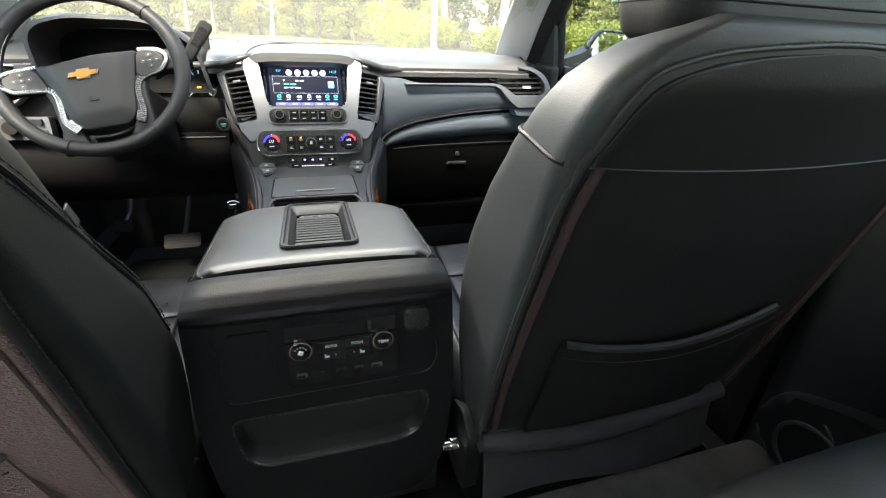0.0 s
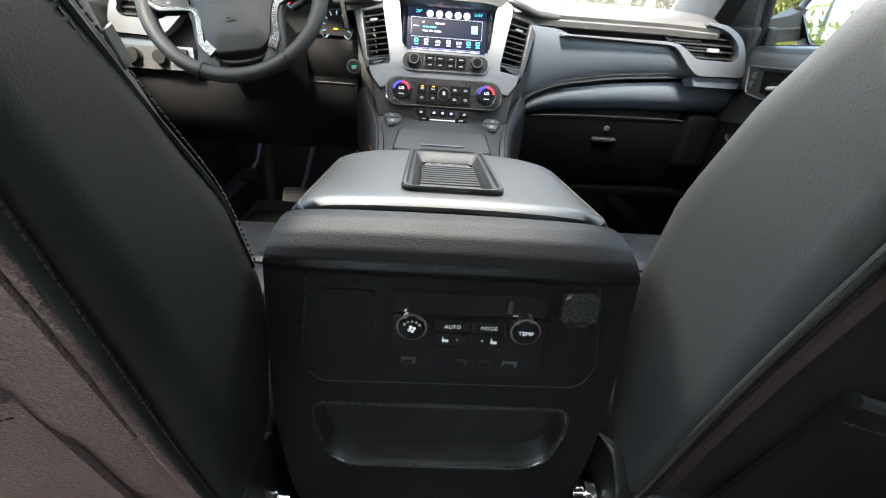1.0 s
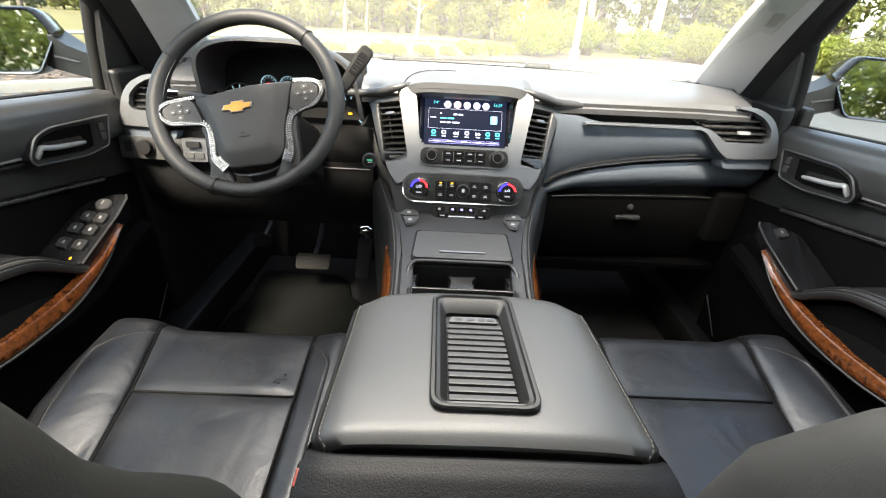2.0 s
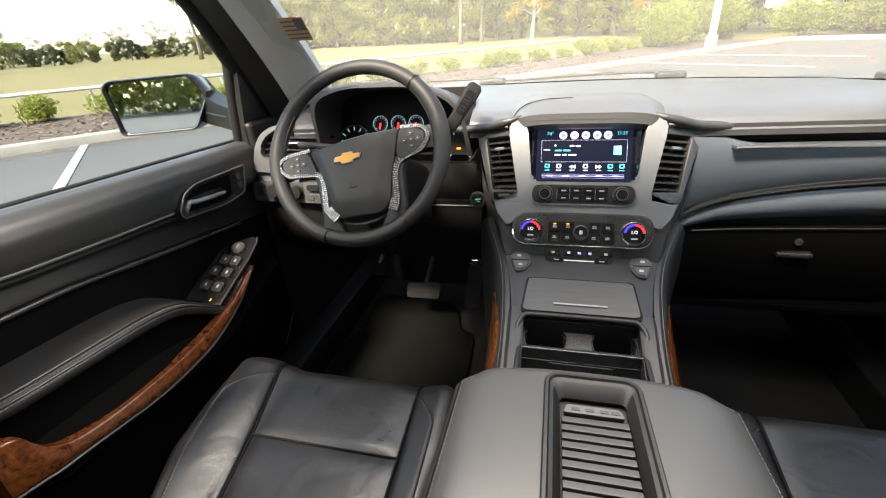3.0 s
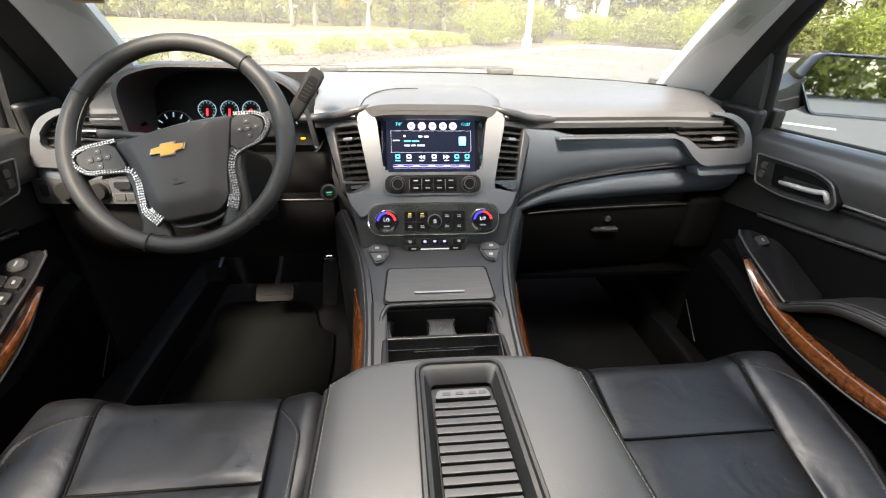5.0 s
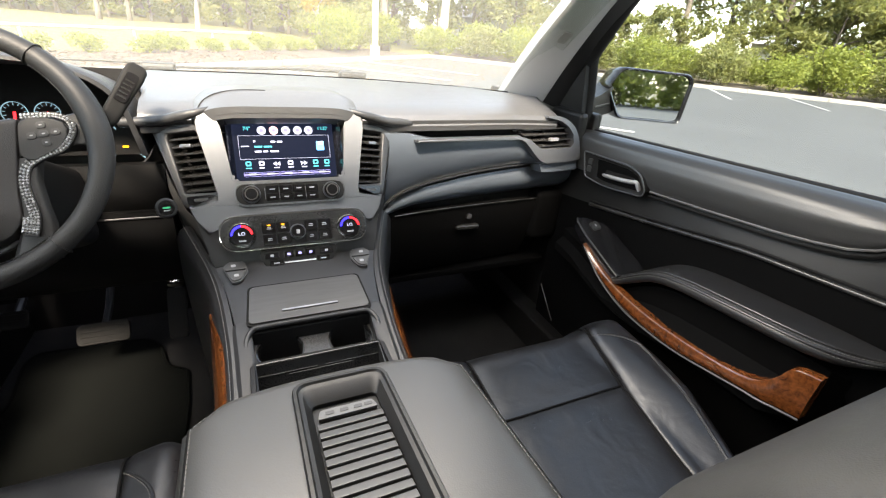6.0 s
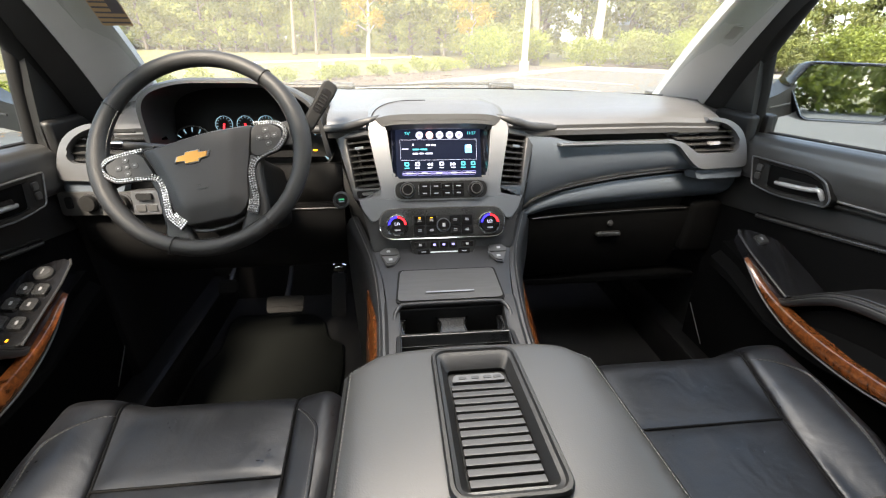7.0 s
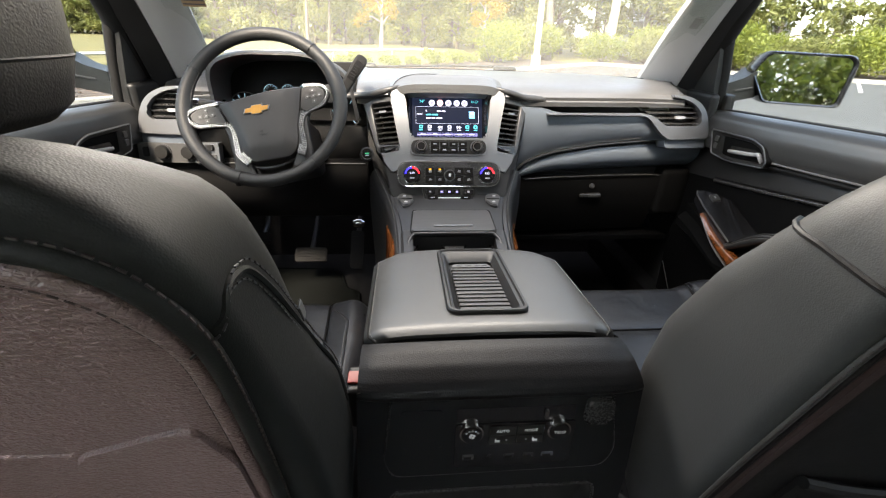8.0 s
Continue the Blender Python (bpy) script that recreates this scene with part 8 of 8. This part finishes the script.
    # trees
    kinds = [
        make_tree("oak", 1, 11.0, LEAF_GREEN, BARK, "broad green shade tree at the edge of the lawn"),
        make_tree("oak", 2, 9.0, LEAF_DARK, BARK, "dark green shade tree at the edge of the lawn"),
        make_tree("pine", 3, 15.0, LEAF_DARK, BARK_PALE, "tall thin pine with a bare trunk"),
        make_tree("pine", 4, 13.0, LEAF_GREEN, BARK, "tall thin pine with a sparse crown"),
        make_tree("palm", 5, 7.5, LEAF_GREEN, BARK, "cabbage palm with a shaggy crown"),
        make_tree("young", 6, 5.5, LEAF_GOLD, BARK_PALE, "small golden autumn tree on the lawn"),
        make_tree("scrub", 7, 4.6, LEAF_GREEN, BARK, "bushy green undergrowth tree"),
        make_tree("scrub", 8, 3.8, LEAF_DARK, BARK, "bushy dark undergrowth tree"),
        make_tree("young", 9, 6.5, LEAF_PALE, BARK_PALE, "pale grey bare-branched tree across the lawn"),
    ]
    def plant(k, az, dist, s=1.0, lean=0.0):
        x, y = dist * math.sin(radians(az)), dist * math.cos(radians(az))
        m = pose(x, y, GROUND - 0.02, 0, 0, -az) @ Matrix.Rotation(radians(lean), 4, "Y") @ pose(0, 0, 0, 0, 0, rng.uniform(0, 360)) @ Matrix.Diagonal((s, s, s * rng.uniform(0.9, 1.1), 1))
        o = copy_thing(kinds[k], m)
        o.matrix_basis = m
    edge = [(-115, 105), (-60, 104), (-40, 86), (-15, 54), (0, 46), (12, 38), (22, 33), (35, 31), (60, 34), (100, 40), (180, 70)]
    az = -112.0
    while az < 108:
        d = lerp(edge, az)
        step = 150.0 / d
        if -58 < az < -37:
            # open side of the lawn: low scrub, pale bare trees and sky
            plant(rng.choice((6, 7, 6)), az + rng.uniform(-1, 1), d * rng.uniform(0.97, 1.08), rng.uniform(0.55, 0.9))
            plant(rng.choice((8, 8, 6)), az + rng.uniform(-1, 1), d * rng.uniform(1.05, 1.2), rng.uniform(0.65, 0.95))
        else:
            front = az > -37
            plant(rng.choice((0, 0, 3, 0) if front else (0, 1, 1, 2, 3, 0)), az + rng.uniform(-1, 1), d * rng.uniform(1.02, 1.25), rng.uniform(0.8, 1.2))
            plant(6 if front else rng.choice((6, 7, 6)), az + rng.uniform(-1, 1), d * rng.uniform(0.97, 1.08), rng.uniform(0.7, 1.15))
            if rng.random() < 0.6:
                plant(rng.choice((2, 3, 0)), az + rng.uniform(-1.5, 1.5), d * rng.uniform(1.25, 1.6), rng.uniform(0.9, 1.3))
        az += step * rng.uniform(0.8, 1.15)
    for a, d, k, s in ((-11.5, 44, 4, 1.0), (-9.0, 46, 4, 0.9), (-3.2, 33, 5, 1.0), (9.5, 31, 5, 0.85), (17, 27, 3, 0.8), (24, 29, 2, 0.9)):
        plant(k, a, d, s)
    # thicket along the far side of the lawn, dark at the grove and low across the open side
    for k in range(64):
        a = -100 + 1.35 * k
        gap = -58 < a < -37
        plant(6 if a > -37 else rng.choice((6, 7, 7)), a + rng.uniform(-0.5, 0.5), lerp(edge, a) * rng.uniform(0.96, 1.0), rng.uniform(0.45, 0.85) if gap else rng.uniform(1.0, 1.7))
    for a, d, k, s, tip in ((-70.5, 66, 2, 1.1, -12), (-65.8, 64, 2, 1.05, -20), (-64.6, 66, 2, 1.1, -16), (-57.8, 72, 2, 1.0, -8), (-41.0, 60, 3, 0.8, 3)):
        plant(k, a, d, s, tip)
    for k in range(26):
        plant(rng.choice((0, 1, 2, 3, 6)), 112 + 5.4 * k, 46 + rng.uniform(-6, 12), rng.uniform(0.8, 1.2))
    # distant woods: low ones behind the lot, tall ones behind the trees ahead
    def woods(name, a0, a1, n, dist, tall, size, material, label):
        clumps = []
        for k in range(n):
            a, d, r = radians(mix(a0, a1, (k + rng.uniform(-0.4, 0.4)) / n)), dist * rng.uniform(0.95, 1.1), tall * rng.uniform(0.36, 0.56)
            p = nr.normal(0, 1, (420, 3))
            p *= (nr.uniform(0.1, 1, (420, 1)) ** 0.33) / np.linalg.norm(p, axis=1)[:, None]
            clumps.append(p * (r, r, r * 1.25) + (d * math.sin(a), d * math.cos(a), GROUND + r * 1.15))
        v, q = leaves(np.concatenate(clumps), size, nr, 0.0)
        tagged(new(name, leaf_mesh(name, v, q, material)), label, "woods", kind="stuff")
    woods("far_woods", 136, 236, 64, 39, 5.6, 0.34, LEAF_LIME, "low green woods along the far side of the lot")
    woods("tall_woods", -36, 16, 60, 82, 13.0, 0.60, LEAF_GREEN, "tall hazy yellow-green woods behind the lawn")
    for kind in kinds + low + tall:
        for o in (kind, *kind.children_recursive):
            bpy.data.objects.remove(o)


def house(x, y, w, d, h, turn, label):
    root = thing("house", (x, y, GROUND), label, "house")
    m = pose(x, y, GROUND, 0, 0, turn)
    bm = rbox((0, 0, h / 2), (w, d, h), 0.0)
    bm.transform(m)
    wl = part("wall", bm, PALE_WALL, root)
    bm = prism([(-d / 2 - 0.5, h), (d / 2 + 0.5, h), (0, h + 1.1)], -w / 2 - 0.4, w / 2 + 0.4, m @ basis((0, 0, 0), (0, 1, 0), (0, 0, 1)))
    part("roof", bm, PALE_ROOF, root, "pale metal roof")
    for k in range(4):
        bm = rbox((mix(-w * 0.36, w * 0.36, k / 3), -d / 2 - 0.01, h * 0.52), (1.1, 0.06, 1.1), 0.01)
        bm.transform(m)
        wd = part("window", bm, PALE_ROOF, wl)
        bm = rbox((mix(-w * 0.36, w * 0.36, k / 3), -d / 2 - 0.03, h * 0.52), (0.95, 0.06, 0.95), 0.0)
        bm.transform(m)
        part("pane", bm, DARK_PANE, wd)


outside()
house(24.0, 38.0, 12, 8, 2.5, -30, "low pale house with a light metal roof beyond the hedge")
house(46.0, 21.0, 14, 8, 2.5, -65, "low pale house with a light metal roof behind trees")
